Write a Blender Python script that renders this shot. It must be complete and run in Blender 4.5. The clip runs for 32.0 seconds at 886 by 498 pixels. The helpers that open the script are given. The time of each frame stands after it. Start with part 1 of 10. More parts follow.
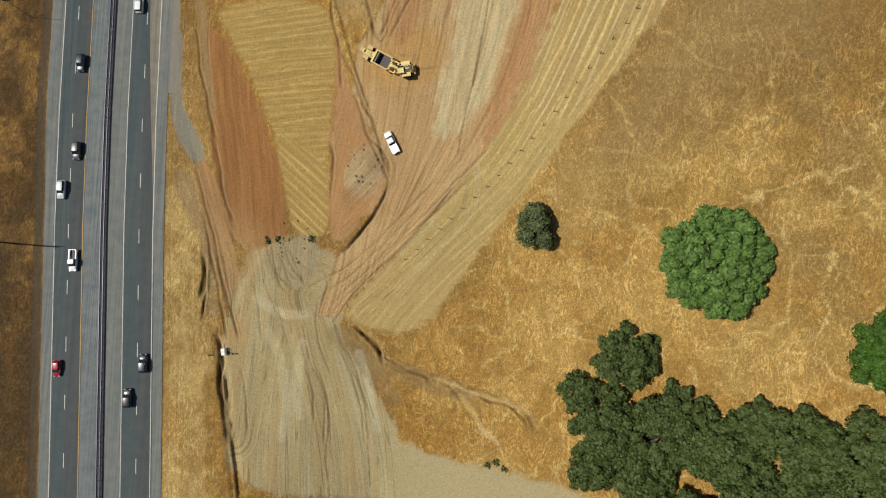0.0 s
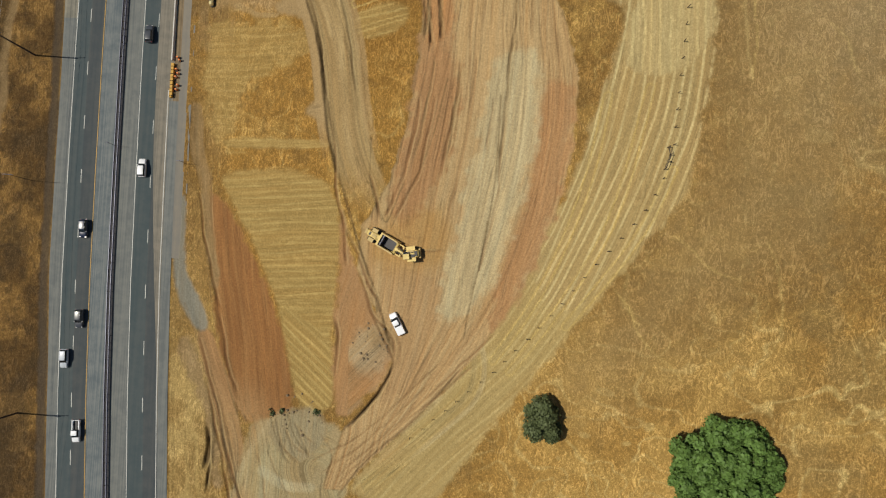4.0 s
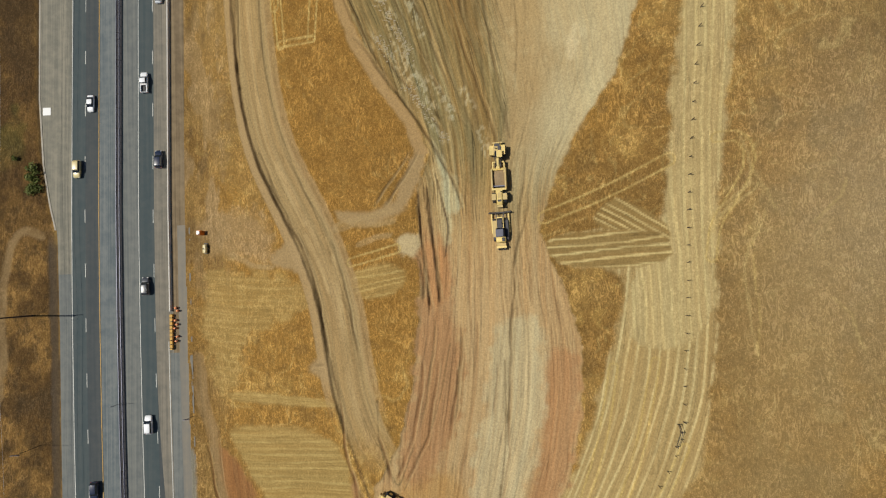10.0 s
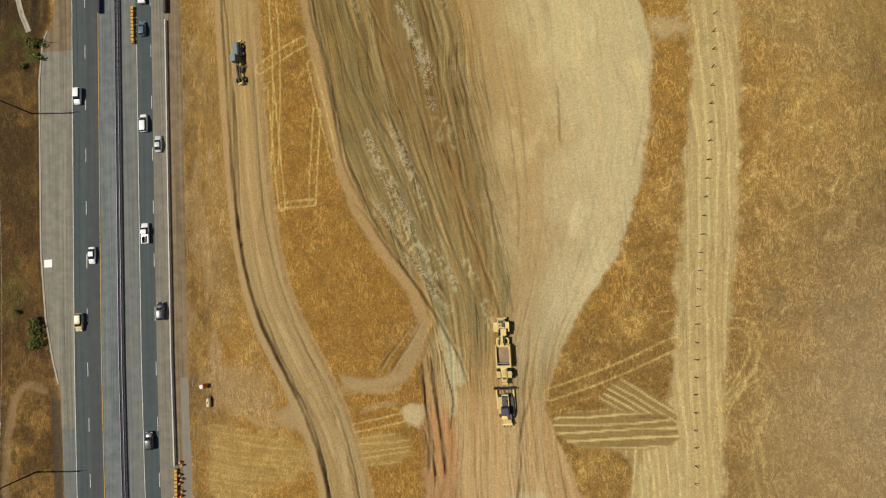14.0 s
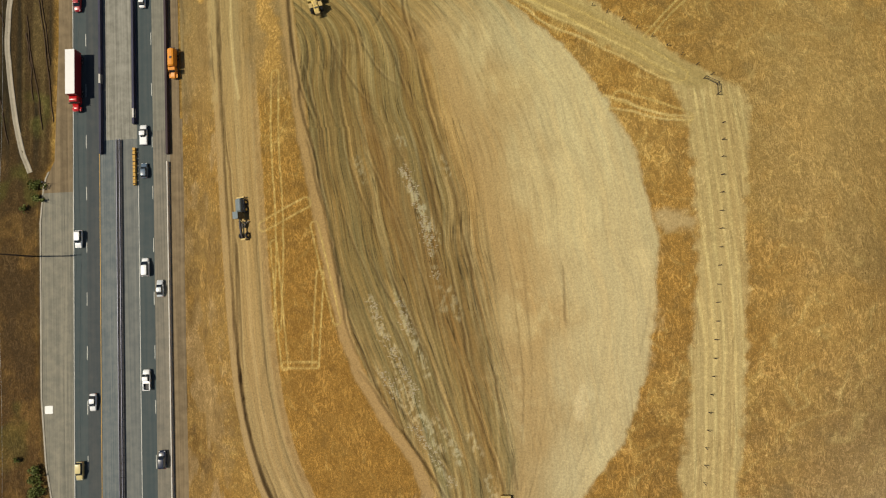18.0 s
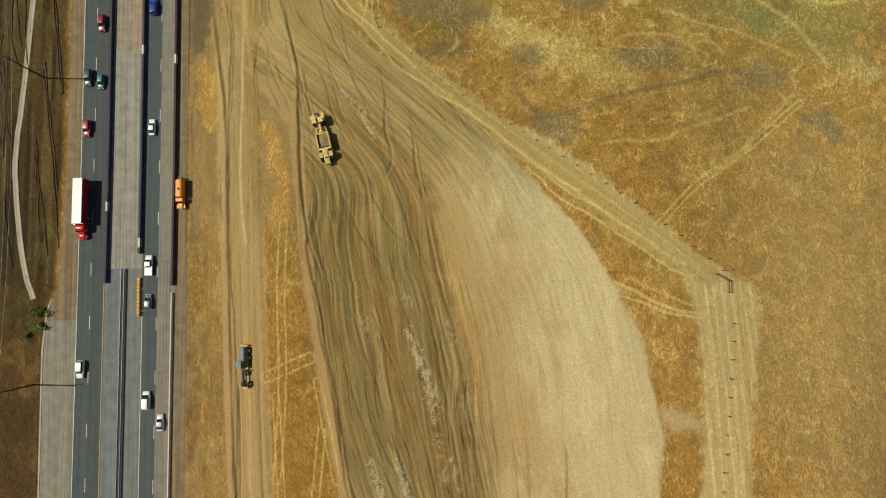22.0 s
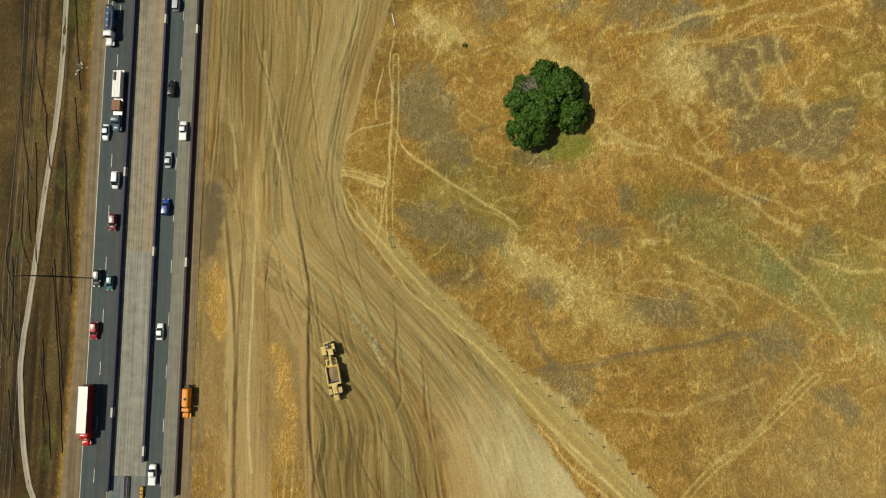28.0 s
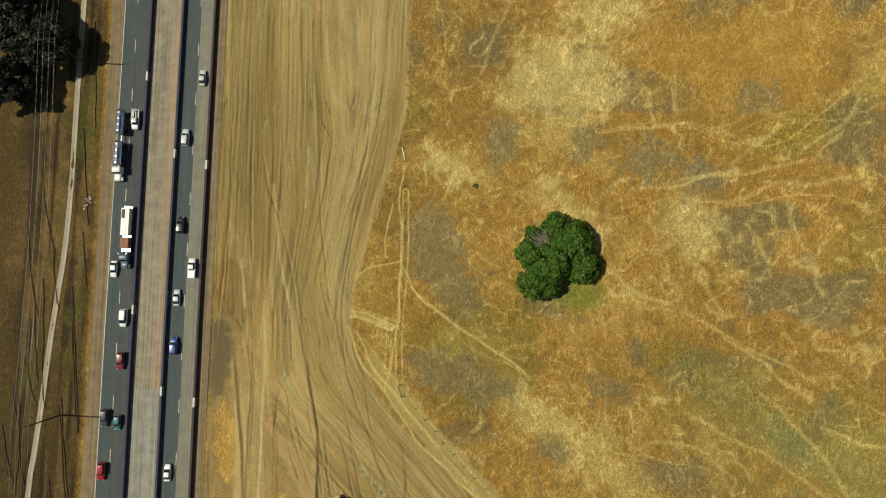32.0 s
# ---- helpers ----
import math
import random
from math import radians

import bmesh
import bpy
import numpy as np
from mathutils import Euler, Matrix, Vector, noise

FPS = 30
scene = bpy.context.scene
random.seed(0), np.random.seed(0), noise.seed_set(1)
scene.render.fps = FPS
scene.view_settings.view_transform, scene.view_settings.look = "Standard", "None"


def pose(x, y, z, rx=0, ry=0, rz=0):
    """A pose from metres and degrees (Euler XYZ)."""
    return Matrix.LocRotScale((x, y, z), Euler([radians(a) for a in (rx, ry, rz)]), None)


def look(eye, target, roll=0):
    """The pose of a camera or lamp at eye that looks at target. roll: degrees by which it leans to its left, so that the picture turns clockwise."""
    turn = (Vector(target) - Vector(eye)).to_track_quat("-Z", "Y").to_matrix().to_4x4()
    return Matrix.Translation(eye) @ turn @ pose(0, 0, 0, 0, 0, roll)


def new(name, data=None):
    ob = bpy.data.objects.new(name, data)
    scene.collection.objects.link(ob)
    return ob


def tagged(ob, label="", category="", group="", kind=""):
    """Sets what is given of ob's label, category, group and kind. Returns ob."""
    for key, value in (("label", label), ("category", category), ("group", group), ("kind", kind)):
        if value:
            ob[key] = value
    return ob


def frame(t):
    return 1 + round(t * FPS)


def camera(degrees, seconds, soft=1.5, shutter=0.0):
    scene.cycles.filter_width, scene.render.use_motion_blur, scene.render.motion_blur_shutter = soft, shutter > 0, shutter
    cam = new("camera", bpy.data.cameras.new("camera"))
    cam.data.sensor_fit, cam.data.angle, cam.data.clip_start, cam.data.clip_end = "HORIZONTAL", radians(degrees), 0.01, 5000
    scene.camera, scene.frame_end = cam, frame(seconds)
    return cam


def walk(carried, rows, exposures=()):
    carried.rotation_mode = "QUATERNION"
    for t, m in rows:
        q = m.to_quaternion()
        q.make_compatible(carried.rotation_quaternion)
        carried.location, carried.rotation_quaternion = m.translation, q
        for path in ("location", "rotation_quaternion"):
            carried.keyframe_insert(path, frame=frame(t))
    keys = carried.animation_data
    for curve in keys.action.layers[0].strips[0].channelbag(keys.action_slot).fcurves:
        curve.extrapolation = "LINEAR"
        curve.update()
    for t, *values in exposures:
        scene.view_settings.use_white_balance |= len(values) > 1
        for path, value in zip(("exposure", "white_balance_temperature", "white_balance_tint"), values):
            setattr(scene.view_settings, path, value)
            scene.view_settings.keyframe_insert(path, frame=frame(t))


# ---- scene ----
cam = camera(76.0, 32.0, 1.2)
PATH = [  # t, x, y, z, rx, ry, rz
    (0.0, 0.00, 0.00, 147.10, 3.66, 0.07, 2.17),
    (0.5, -0.55, 5.43, 147.33, 3.66, 0.10, 2.13),
    (1.0, -1.05, 10.95, 147.56, 3.68, 0.09, 2.11),
    (1.5, -1.51, 16.50, 147.78, 3.64, 0.08, 2.07),
    (2.0, -1.92, 22.02, 148.02, 3.62, 0.07, 2.07),
    (2.5, -2.24, 27.52, 148.23, 3.60, 0.06, 2.04),
    (3.0, -2.52, 32.97, 148.40, 3.57, 0.07, 2.04),
    (3.5, -2.73, 38.38, 148.61, 3.57, 0.09, 2.05),
    (5.5, -3.21, 59.56, 149.55, 3.58, 0.15, 2.05),
    (6.0, -3.27, 64.87, 149.76, 3.54, 0.14, 2.07),
    (6.5, -3.33, 70.15, 149.98, 3.50, 0.14, 1.99),
    (7.0, -3.42, 75.37, 150.21, 3.47, 0.14, 2.01),
    (7.5, -3.56, 80.55, 150.47, 3.44, 0.15, 2.03),
    (8.0, -3.72, 85.67, 150.76, 3.43, 0.17, 1.37),
    (8.5, -3.90, 90.72, 151.02, 3.42, 0.22, 0.10),
    (9.0, -4.03, 95.72, 151.26, 3.42, 0.32, -1.48),
    (9.5, -4.06, 100.68, 151.52, 3.43, 0.37, -2.02),
    (10.0, -4.00, 105.63, 151.79, 3.44, 0.36, -2.27),
    (10.5, -3.92, 110.54, 152.02, 3.47, 0.38, -2.51),
    (11.0, -3.77, 115.39, 152.19, 3.53, 0.42, -2.69),
    (11.5, -3.62, 120.24, 152.37, 3.60, 0.46, -2.84),
    (12.0, -3.46, 125.06, 152.57, 3.65, 0.46, -2.98),
    (12.5, -3.27, 129.92, 152.81, 3.68, 0.47, -3.06),
    (13.0, -3.13, 134.84, 153.06, 3.67, 0.48, -3.11),
    (13.5, -2.99, 139.78, 153.31, 3.68, 0.48, -3.15),
    (14.0, -2.79, 144.68, 153.58, 3.69, 0.51, -3.18),
    (14.5, -2.61, 149.61, 153.82, 3.71, 0.53, -3.19),
    (16.5, -2.07, 169.38, 154.66, 3.77, 0.47, -3.15),
    (17.0, -1.94, 174.27, 154.89, 3.80, 0.43, -3.10),
    (17.5, -1.87, 179.16, 155.13, 3.82, 0.39, -3.10),
    (18.0, -1.90, 184.07, 155.41, 3.82, 0.38, -3.10),
    (18.5, -1.92, 189.00, 155.74, 3.81, 0.35, -3.10),
    (19.0, -1.94, 193.94, 156.04, 3.79, 0.36, -3.14),
    (19.5, -1.93, 198.84, 156.28, 3.80, 0.37, -3.12),
    (20.0, -1.92, 203.68, 156.44, 3.81, 0.36, -3.11),
    (20.5, -1.86, 208.57, 156.54, 3.82, 0.33, -2.69),
    (21.0, -1.78, 213.52, 156.69, 3.81, 0.30, -1.60),
    (21.5, -1.73, 218.41, 156.91, 3.79, 0.30, -1.30),
    (22.0, -1.77, 223.30, 157.11, 3.78, 0.29, -1.11),
    (22.5, -1.83, 228.15, 157.30, 3.78, 0.27, -1.00),
    (23.0, -1.92, 233.01, 157.53, 3.81, 0.28, -0.87),
    (23.5, -2.06, 237.93, 157.74, 3.81, 0.25, -0.80),
    (24.0, -2.25, 242.92, 157.91, 3.79, 0.25, -0.68),
    (24.5, -2.45, 247.94, 158.11, 3.76, 0.22, -0.53),
    (25.0, -2.67, 253.00, 158.33, 3.75, 0.20, -0.41),
    (25.5, -2.94, 258.11, 158.53, 3.72, 0.17, -0.18),
    (27.5, -4.26, 278.65, 159.29, 3.65, 0.11, 0.68),
    (28.0, -4.60, 283.72, 159.54, 3.62, 0.12, 0.82),
    (28.5, -5.04, 288.78, 159.80, 3.59, 0.08, 0.93),
    (29.0, -5.57, 293.78, 160.06, 3.58, 0.05, 1.06),
    (29.5, -6.10, 298.74, 160.28, 3.59, 0.00, 1.09),
    (30.0, -6.61, 303.64, 160.50, 3.61, -0.02, 1.17),
    (30.5, -7.06, 308.45, 160.70, 3.51, -0.05, 1.19),
    (31.0, -7.50, 313.44, 160.92, 3.52, -0.06, 1.21),
    (31.5, -7.94, 318.52, 161.17, 3.51, -0.05, 1.18),
    (32.0, -8.39, 323.61, 161.45, 3.49, -0.05, 1.25),
]
walk(cam, [(t, pose(x, y, z, rx, ry, rz)) for t, x, y, z, rx, ry, rz in PATH],
     [(0, -0.04, 6450, 10), (3, -0.15, 6550, 10), (8, -0.12, 6450, 10), (10, -0.1, 6400, 10), (13, -0.08, 6650, 10), (17, -0.07, 7050, 9), (22, -0.10, 7100, 7), (25, -0.13, 7100, 5), (32, -0.06, 7200, 3)])

# ---- world, sun, exposure ----
SUN_DIR = Vector((-0.585, 0.025, 0.81)).normalized()
world = bpy.data.worlds.new("world")
scene.world = world
world.use_nodes = True
wn = world.node_tree.nodes
sky = wn.new("ShaderNodeTexSky")
sky.sky_type = "NISHITA"
sky.sun_disc = False
sky.sun_elevation = math.asin(SUN_DIR.z)
sky.sun_rotation = math.atan2(SUN_DIR.x, SUN_DIR.y)
wn["Background"].inputs["Strength"].default_value = 0.05
world.node_tree.links.new(sky.outputs[0], wn["Background"].inputs["Color"])
sun = new("sun", bpy.data.lights.new("sun", "SUN"))
sun.data.energy = 4.1
sun.data.angle = radians(0.55)
sun.data.color = (1.0, 0.94, 0.82)
sun.matrix_world = look(SUN_DIR * 400, (0, 0, 0))
scene.view_settings.exposure = 0.0


# ---- materials ----
def material(name, color, rough=0.7, metal=0.0, grain=0.0, size=1.0, bump=0.0, vary=0.0, coat=0.0, spec=0.5):
    """A procedural surface: base colour, noise at two scales, fine relief, and a small change from object to object."""
    m = bpy.data.materials.new(name)
    m.use_nodes = True
    nt = m.node_tree
    bsdf = nt.nodes["Principled BSDF"]
    bsdf.inputs["Roughness"].default_value = rough
    bsdf.inputs["Metallic"].default_value = metal
    bsdf.inputs["Coat Weight"].default_value = coat
    bsdf.inputs["Specular IOR Level"].default_value = spec
    base = (*color, 1)
    bsdf.inputs["Base Color"].default_value = base
    if grain or vary or bump:
        geo = nt.nodes.new("ShaderNodeNewGeometry")
        fine = nt.nodes.new("ShaderNodeTexNoise")
        fine.inputs["Scale"].default_value = 1.0 / size
        fine.inputs["Detail"].default_value = 5
        nt.links.new(geo.outputs["Position"], fine.inputs["Vector"])
        broad = nt.nodes.new("ShaderNodeTexNoise")
        broad.inputs["Scale"].default_value = 0.12 / size
        nt.links.new(geo.outputs["Position"], broad.inputs["Vector"])
        add = nt.nodes.new("ShaderNodeMath")
        add.operation = "ADD"
        nt.links.new(fine.outputs["Fac"], add.inputs[0])
        nt.links.new(broad.outputs["Fac"], add.inputs[1])
        info = nt.nodes.new("ShaderNodeObjectInfo")
        ramp = nt.nodes.new("ShaderNodeMapRange")
        ramp.inputs["From Min"].default_value, ramp.inputs["From Max"].default_value = 0.5, 1.5
        ramp.inputs["To Min"].default_value, ramp.inputs["To Max"].default_value = 1 - grain, 1 + grain
        nt.links.new(add.outputs[0], ramp.inputs["Value"])
        var = nt.nodes.new("ShaderNodeMapRange")
        var.inputs["To Min"].default_value, var.inputs["To Max"].default_value = 1 - vary, 1 + vary
        nt.links.new(info.outputs["Random"], var.inputs["Value"])
        mul = nt.nodes.new("ShaderNodeMath")
        mul.operation = "MULTIPLY"
        nt.links.new(ramp.outputs[0], mul.inputs[0])
        nt.links.new(var.outputs[0], mul.inputs[1])
        mix = nt.nodes.new("ShaderNodeVectorMath")
        mix.operation = "SCALE"
        mix.inputs[0].default_value = color
        nt.links.new(mul.outputs[0], mix.inputs["Scale"])
        nt.links.new(mix.outputs[0], bsdf.inputs["Base Color"])
        if bump:
            bn = nt.nodes.new("ShaderNodeBump")
            bn.inputs["Strength"].default_value = 0.6
            bn.inputs["Distance"].default_value = bump
            nt.links.new(fine.outputs["Fac"], bn.inputs["Height"])
            nt.links.new(bn.outputs[0], bsdf.inputs["Normal"])
    return m


def soil_material():
    """Earth and dry grass: the soil's kind comes with the mesh, the grain, tufts and relief from noise."""
    m = bpy.data.materials.new("earth_and_dry_grass")
    m.use_nodes = True
    nt = m.node_tree
    n, link = nt.nodes, nt.links.new
    bsdf = n["Principled BSDF"]
    bsdf.inputs["Roughness"].default_value = 0.95
    bsdf.inputs["Specular IOR Level"].default_value = 0.15
    kind = n.new("ShaderNodeAttribute")
    kind.attribute_name = "soil"
    tuft = n.new("ShaderNodeAttribute")
    tuft.attribute_name = "grassy"
    geo = n.new("ShaderNodeNewGeometry")

    def noisy(scale, detail, rough=0.6, warp=0.0, where=geo):
        t = n.new("ShaderNodeTexNoise")
        t.inputs["Scale"].default_value = scale
        t.inputs["Detail"].default_value = detail
        t.inputs["Roughness"].default_value = rough
        t.inputs["Distortion"].default_value = warp
        link(where.outputs[0], t.inputs["Vector"])
        return t

    def ranged(socket, a, b, c, d):
        r = n.new("ShaderNodeMapRange")
        for key, v in zip(("From Min", "From Max", "To Min", "To Max"), (a, b, c, d)):
            r.inputs[key].default_value = v
        link(socket, r.inputs["Value"])
        return r.outputs[0]

    def maths(op, a, b):
        t = n.new("ShaderNodeMath")
        t.operation = op
        for k, v in enumerate((a, b)):
            if isinstance(v, float):
                t.inputs[k].default_value = v
            else:
                link(v, t.inputs[k])
        return t.outputs[0]

    flow = n.new("ShaderNodeAttribute")
    flow.attribute_name = "flow"
    run = n.new("ShaderNodeSeparateXYZ")
    link(flow.outputs["Vector"], run.inputs[0])

    def drawn(across, lengthwise, detail):
        """Noise drawn out along the way that wheels, blades and mowers have gone."""
        v = n.new("ShaderNodeCombineXYZ")
        link(maths("MULTIPLY", run.outputs[0], across), v.inputs[0])
        link(maths("MULTIPLY", run.outputs[1], lengthwise), v.inputs[1])
        t = n.new("ShaderNodeTexNoise")
        t.inputs["Scale"].default_value = 1.0
        t.inputs["Detail"].default_value = detail
        link(v.outputs[0], t.inputs["Vector"])
        return t.outputs["Fac"]

    comb = n.new("ShaderNodeVectorMath")
    comb.operation = "MULTIPLY"
    comb.inputs[1].default_value = (1.0, 0.38, 1.0)
    link(geo.outputs["Position"], comb.inputs[0])
    clump = noisy(0.85, 5, 0.7, 2.2)
    blade = noisy(2.5, 3, 0.7, 1.2, comb)
    speck = noisy(2.3, 3, 0.75)
    patchy = noisy(0.16, 4, 0.6)

    def thin_line(noise, low, high):
        """Thin lines where a noise crosses its middle."""
        return ranged(maths("ABSOLUTE", maths("SUBTRACT", noise, 0.5), 0.0), low, high, 1.0, 0.0)

    wide, fine, rut, crack = drawn(1.15, 0.03, 3.0), drawn(4.2, 0.11, 3.0), drawn(0.6, 0.016, 1.5), drawn(1.5, 0.05, 2.0)
    hue, hue_fine = drawn(0.34, 0.011, 2.0), drawn(1.9, 0.035, 2.0)
    furrow = maths("MULTIPLY", thin_line(rut, 0.003, 0.013), ranged(patchy.outputs["Fac"], 0.4, 0.55, 0.25, 1.0))
    scratch = maths("MULTIPLY", thin_line(crack, 0.004, 0.02), ranged(clump.outputs["Fac"], 0.4, 0.6, 0.0, 1.0))
    press = maths("MULTIPLY", maths("MULTIPLY", ranged(wide, 0.32, 0.68, 0.78, 1.2), ranged(fine, 0.32, 0.68, 0.82, 1.18)),
                  maths("MULTIPLY", ranged(furrow, 0.0, 1.0, 1.0, 0.33), ranged(scratch, 0.0, 1.0, 1.0, 0.72)))
    worn = maths("ADD", maths("MULTIPLY", maths("SUBTRACT", press, 1.0), run.outputs[2]), 1.0)
    # dry stems: wispy pale lines at two scales over a darker thatch
    stems, stalks = noisy(0.5, 2, 0.5, 2.2, comb), noisy(1.0, 1, 0.5, 2.0)
    wisps = maths("ADD", maths("MULTIPLY", thin_line(stems.outputs["Fac"], 0.012, 0.055), ranged(patchy.outputs["Fac"], 0.42, 0.6, 0.25, 1.0)),
                  maths("MULTIPLY", thin_line(stalks.outputs["Fac"], 0.02, 0.075), ranged(clump.outputs["Fac"], 0.42, 0.6, 0.1, 0.9)))
    g = maths("MULTIPLY", ranged(clump.outputs["Fac"], 0.32, 0.68, 0.85, 1.15), ranged(blade.outputs["Fac"], 0.32, 0.68, 0.78, 1.22))
    g = maths("MULTIPLY", g, ranged(wisps, 0.0, 1.2, 0.88, 1.42))
    d = maths("MULTIPLY", ranged(speck.outputs["Fac"], 0.3, 0.7, 0.78, 1.22), ranged(clump.outputs["Fac"], 0.3, 0.7, 0.92, 1.08))
    blend = n.new("ShaderNodeMix")
    link(tuft.outputs["Fac"], blend.inputs["Factor"])
    link(d, blend.inputs["A"])
    link(g, blend.inputs["B"])
    # streaks of orange-brown and of grey-green clay, dragged along
    ochre = n.new("ShaderNodeMix")
    ochre.data_type = "VECTOR"
    ochre.inputs[4].default_value, ochre.inputs[5].default_value = (1.12, 0.97, 0.76), (0.945, 1.0, 0.99)
    link(ranged(maths("ADD", maths("MULTIPLY", hue, 0.6), maths("MULTIPLY", hue_fine, 0.4)), 0.4, 0.6, 0.0, 1.0), ochre.inputs["Factor"])
    dragged = n.new("ShaderNodeMix")
    dragged.data_type = "VECTOR"
    dragged.inputs[4].default_value = (1, 1, 1)
    link(maths("MULTIPLY", run.outputs[2], maths("SUBTRACT", 1.0, tuft.outputs["Fac"])), dragged.inputs["Factor"])
    link(ochre.outputs[1], dragged.inputs[5])
    straw = n.new("ShaderNodeMix")
    straw.data_type = "VECTOR"
    straw.inputs[4].default_value, straw.inputs[5].default_value = (1, 1, 1), (1.2, 1.23, 1.38)
    link(maths("MULTIPLY", tuft.outputs["Fac"], ranged(wisps, 0.15, 1.3, 0.0, 1.0)), straw.inputs["Factor"])
    dry = n.new("ShaderNodeVectorMath")
    dry.operation = "MULTIPLY"
    link(kind.outputs["Color"], dry.inputs[0])
    link(straw.outputs[1], dry.inputs[1])
    hued = n.new("ShaderNodeVectorMath")
    hued.operation = "MULTIPLY"
    link(dry.outputs[0], hued.inputs[0])
    link(dragged.outputs[1], hued.inputs[1])
    tint = n.new("ShaderNodeVectorMath")
    tint.operation = "SCALE"
    link(hued.outputs[0], tint.inputs[0])
    link(maths("MULTIPLY", blend.outputs["Result"], worn), tint.inputs["Scale"])
    link(tint.outputs[0], bsdf.inputs["Base Color"])
    bn = n.new("ShaderNodeBump")
    bn.inputs["Strength"].default_value = 0.6
    rows = maths("MULTIPLY", maths("SUBTRACT", maths("ADD", maths("MULTIPLY", wide, 0.22), maths("MULTIPLY", fine, 0.10)), maths("MULTIPLY", furrow, 0.12)), run.outputs[2])
    link(maths("ADD", rows, maths("MULTIPLY", maths("ADD", blade.outputs["Fac"], clump.outputs["Fac"]), ranged(tuft.outputs["Fac"], 0.0, 1.0, 0.12, 0.42))), bn.inputs["Height"])
    bn.inputs["Distance"].default_value = 1.0
    link(bn.outputs[0], bsdf.inputs["Normal"])
    return m


def leaf_material(name, color, vary=0.35):
    m = bpy.data.materials.new(name)
    m.use_nodes = True
    nt = m.node_tree
    bsdf = nt.nodes["Principled BSDF"]
    bsdf.inputs["Roughness"].default_value = 0.6
    bsdf.inputs["Specular IOR Level"].default_value = 0.25
    geo = nt.nodes.new("ShaderNodeNewGeometry")
    broad = nt.nodes.new("ShaderNodeTexNoise")
    broad.inputs["Scale"].default_value = 0.5
    nt.links.new(geo.outputs["Position"], broad.inputs["Vector"])
    add = nt.nodes.new("ShaderNodeMath")
    nt.links.new(geo.outputs["Random Per Island"], add.inputs[0])
    nt.links.new(broad.outputs["Fac"], add.inputs[1])
    r = nt.nodes.new("ShaderNodeMapRange")
    r.inputs["From Max"].default_value = 1.6
    r.inputs["To Min"].default_value, r.inputs["To Max"].default_value = 1 - vary, 1 + vary
    nt.links.new(add.outputs[0], r.inputs["Value"])
    mix = nt.nodes.new("ShaderNodeVectorMath")
    mix.operation = "SCALE"
    mix.inputs[0].default_value = color
    nt.links.new(r.outputs[0], mix.inputs["Scale"])
    nt.links.new(mix.outputs[0], bsdf.inputs["Base Color"])
    return m

# ---- the lie of the land ----
HILL = [  # heights of the hillside, one row every 60 m along the highway from -60 m, one column every 30 m from -75 m
    (0.9, 1.2, -4.3, 1.7, 12.1, 24.5, 37.8),
    (0.5, 1.6, 5.6, 12.4, 20.8, 30.3, 38.8),
    (-0.1, 6.9, 14.6, 19.8, 30.3, 36.4, 39.5),
    (-0.3, 8.5, 18.2, 25.3, 32.1, 36.9, 39.3),
    (0.5, 13.8, 21.2, 26.4, 39.8, 43.9, 35.7),
    (0.6, 15.6, 16.8, 25.8, 34.9, 34.5, 30.9),
    (-0.8, 3.6, 7.6, 9.2, 14.6, 20.5, 31.6),
    (-0.5, -4.5, -1.8, 8.1, 18.3, 28.7, 36.7),
    (-0.4, -0.5, 5.6, 12.4, 24.1, 33.1, 41.0),
]
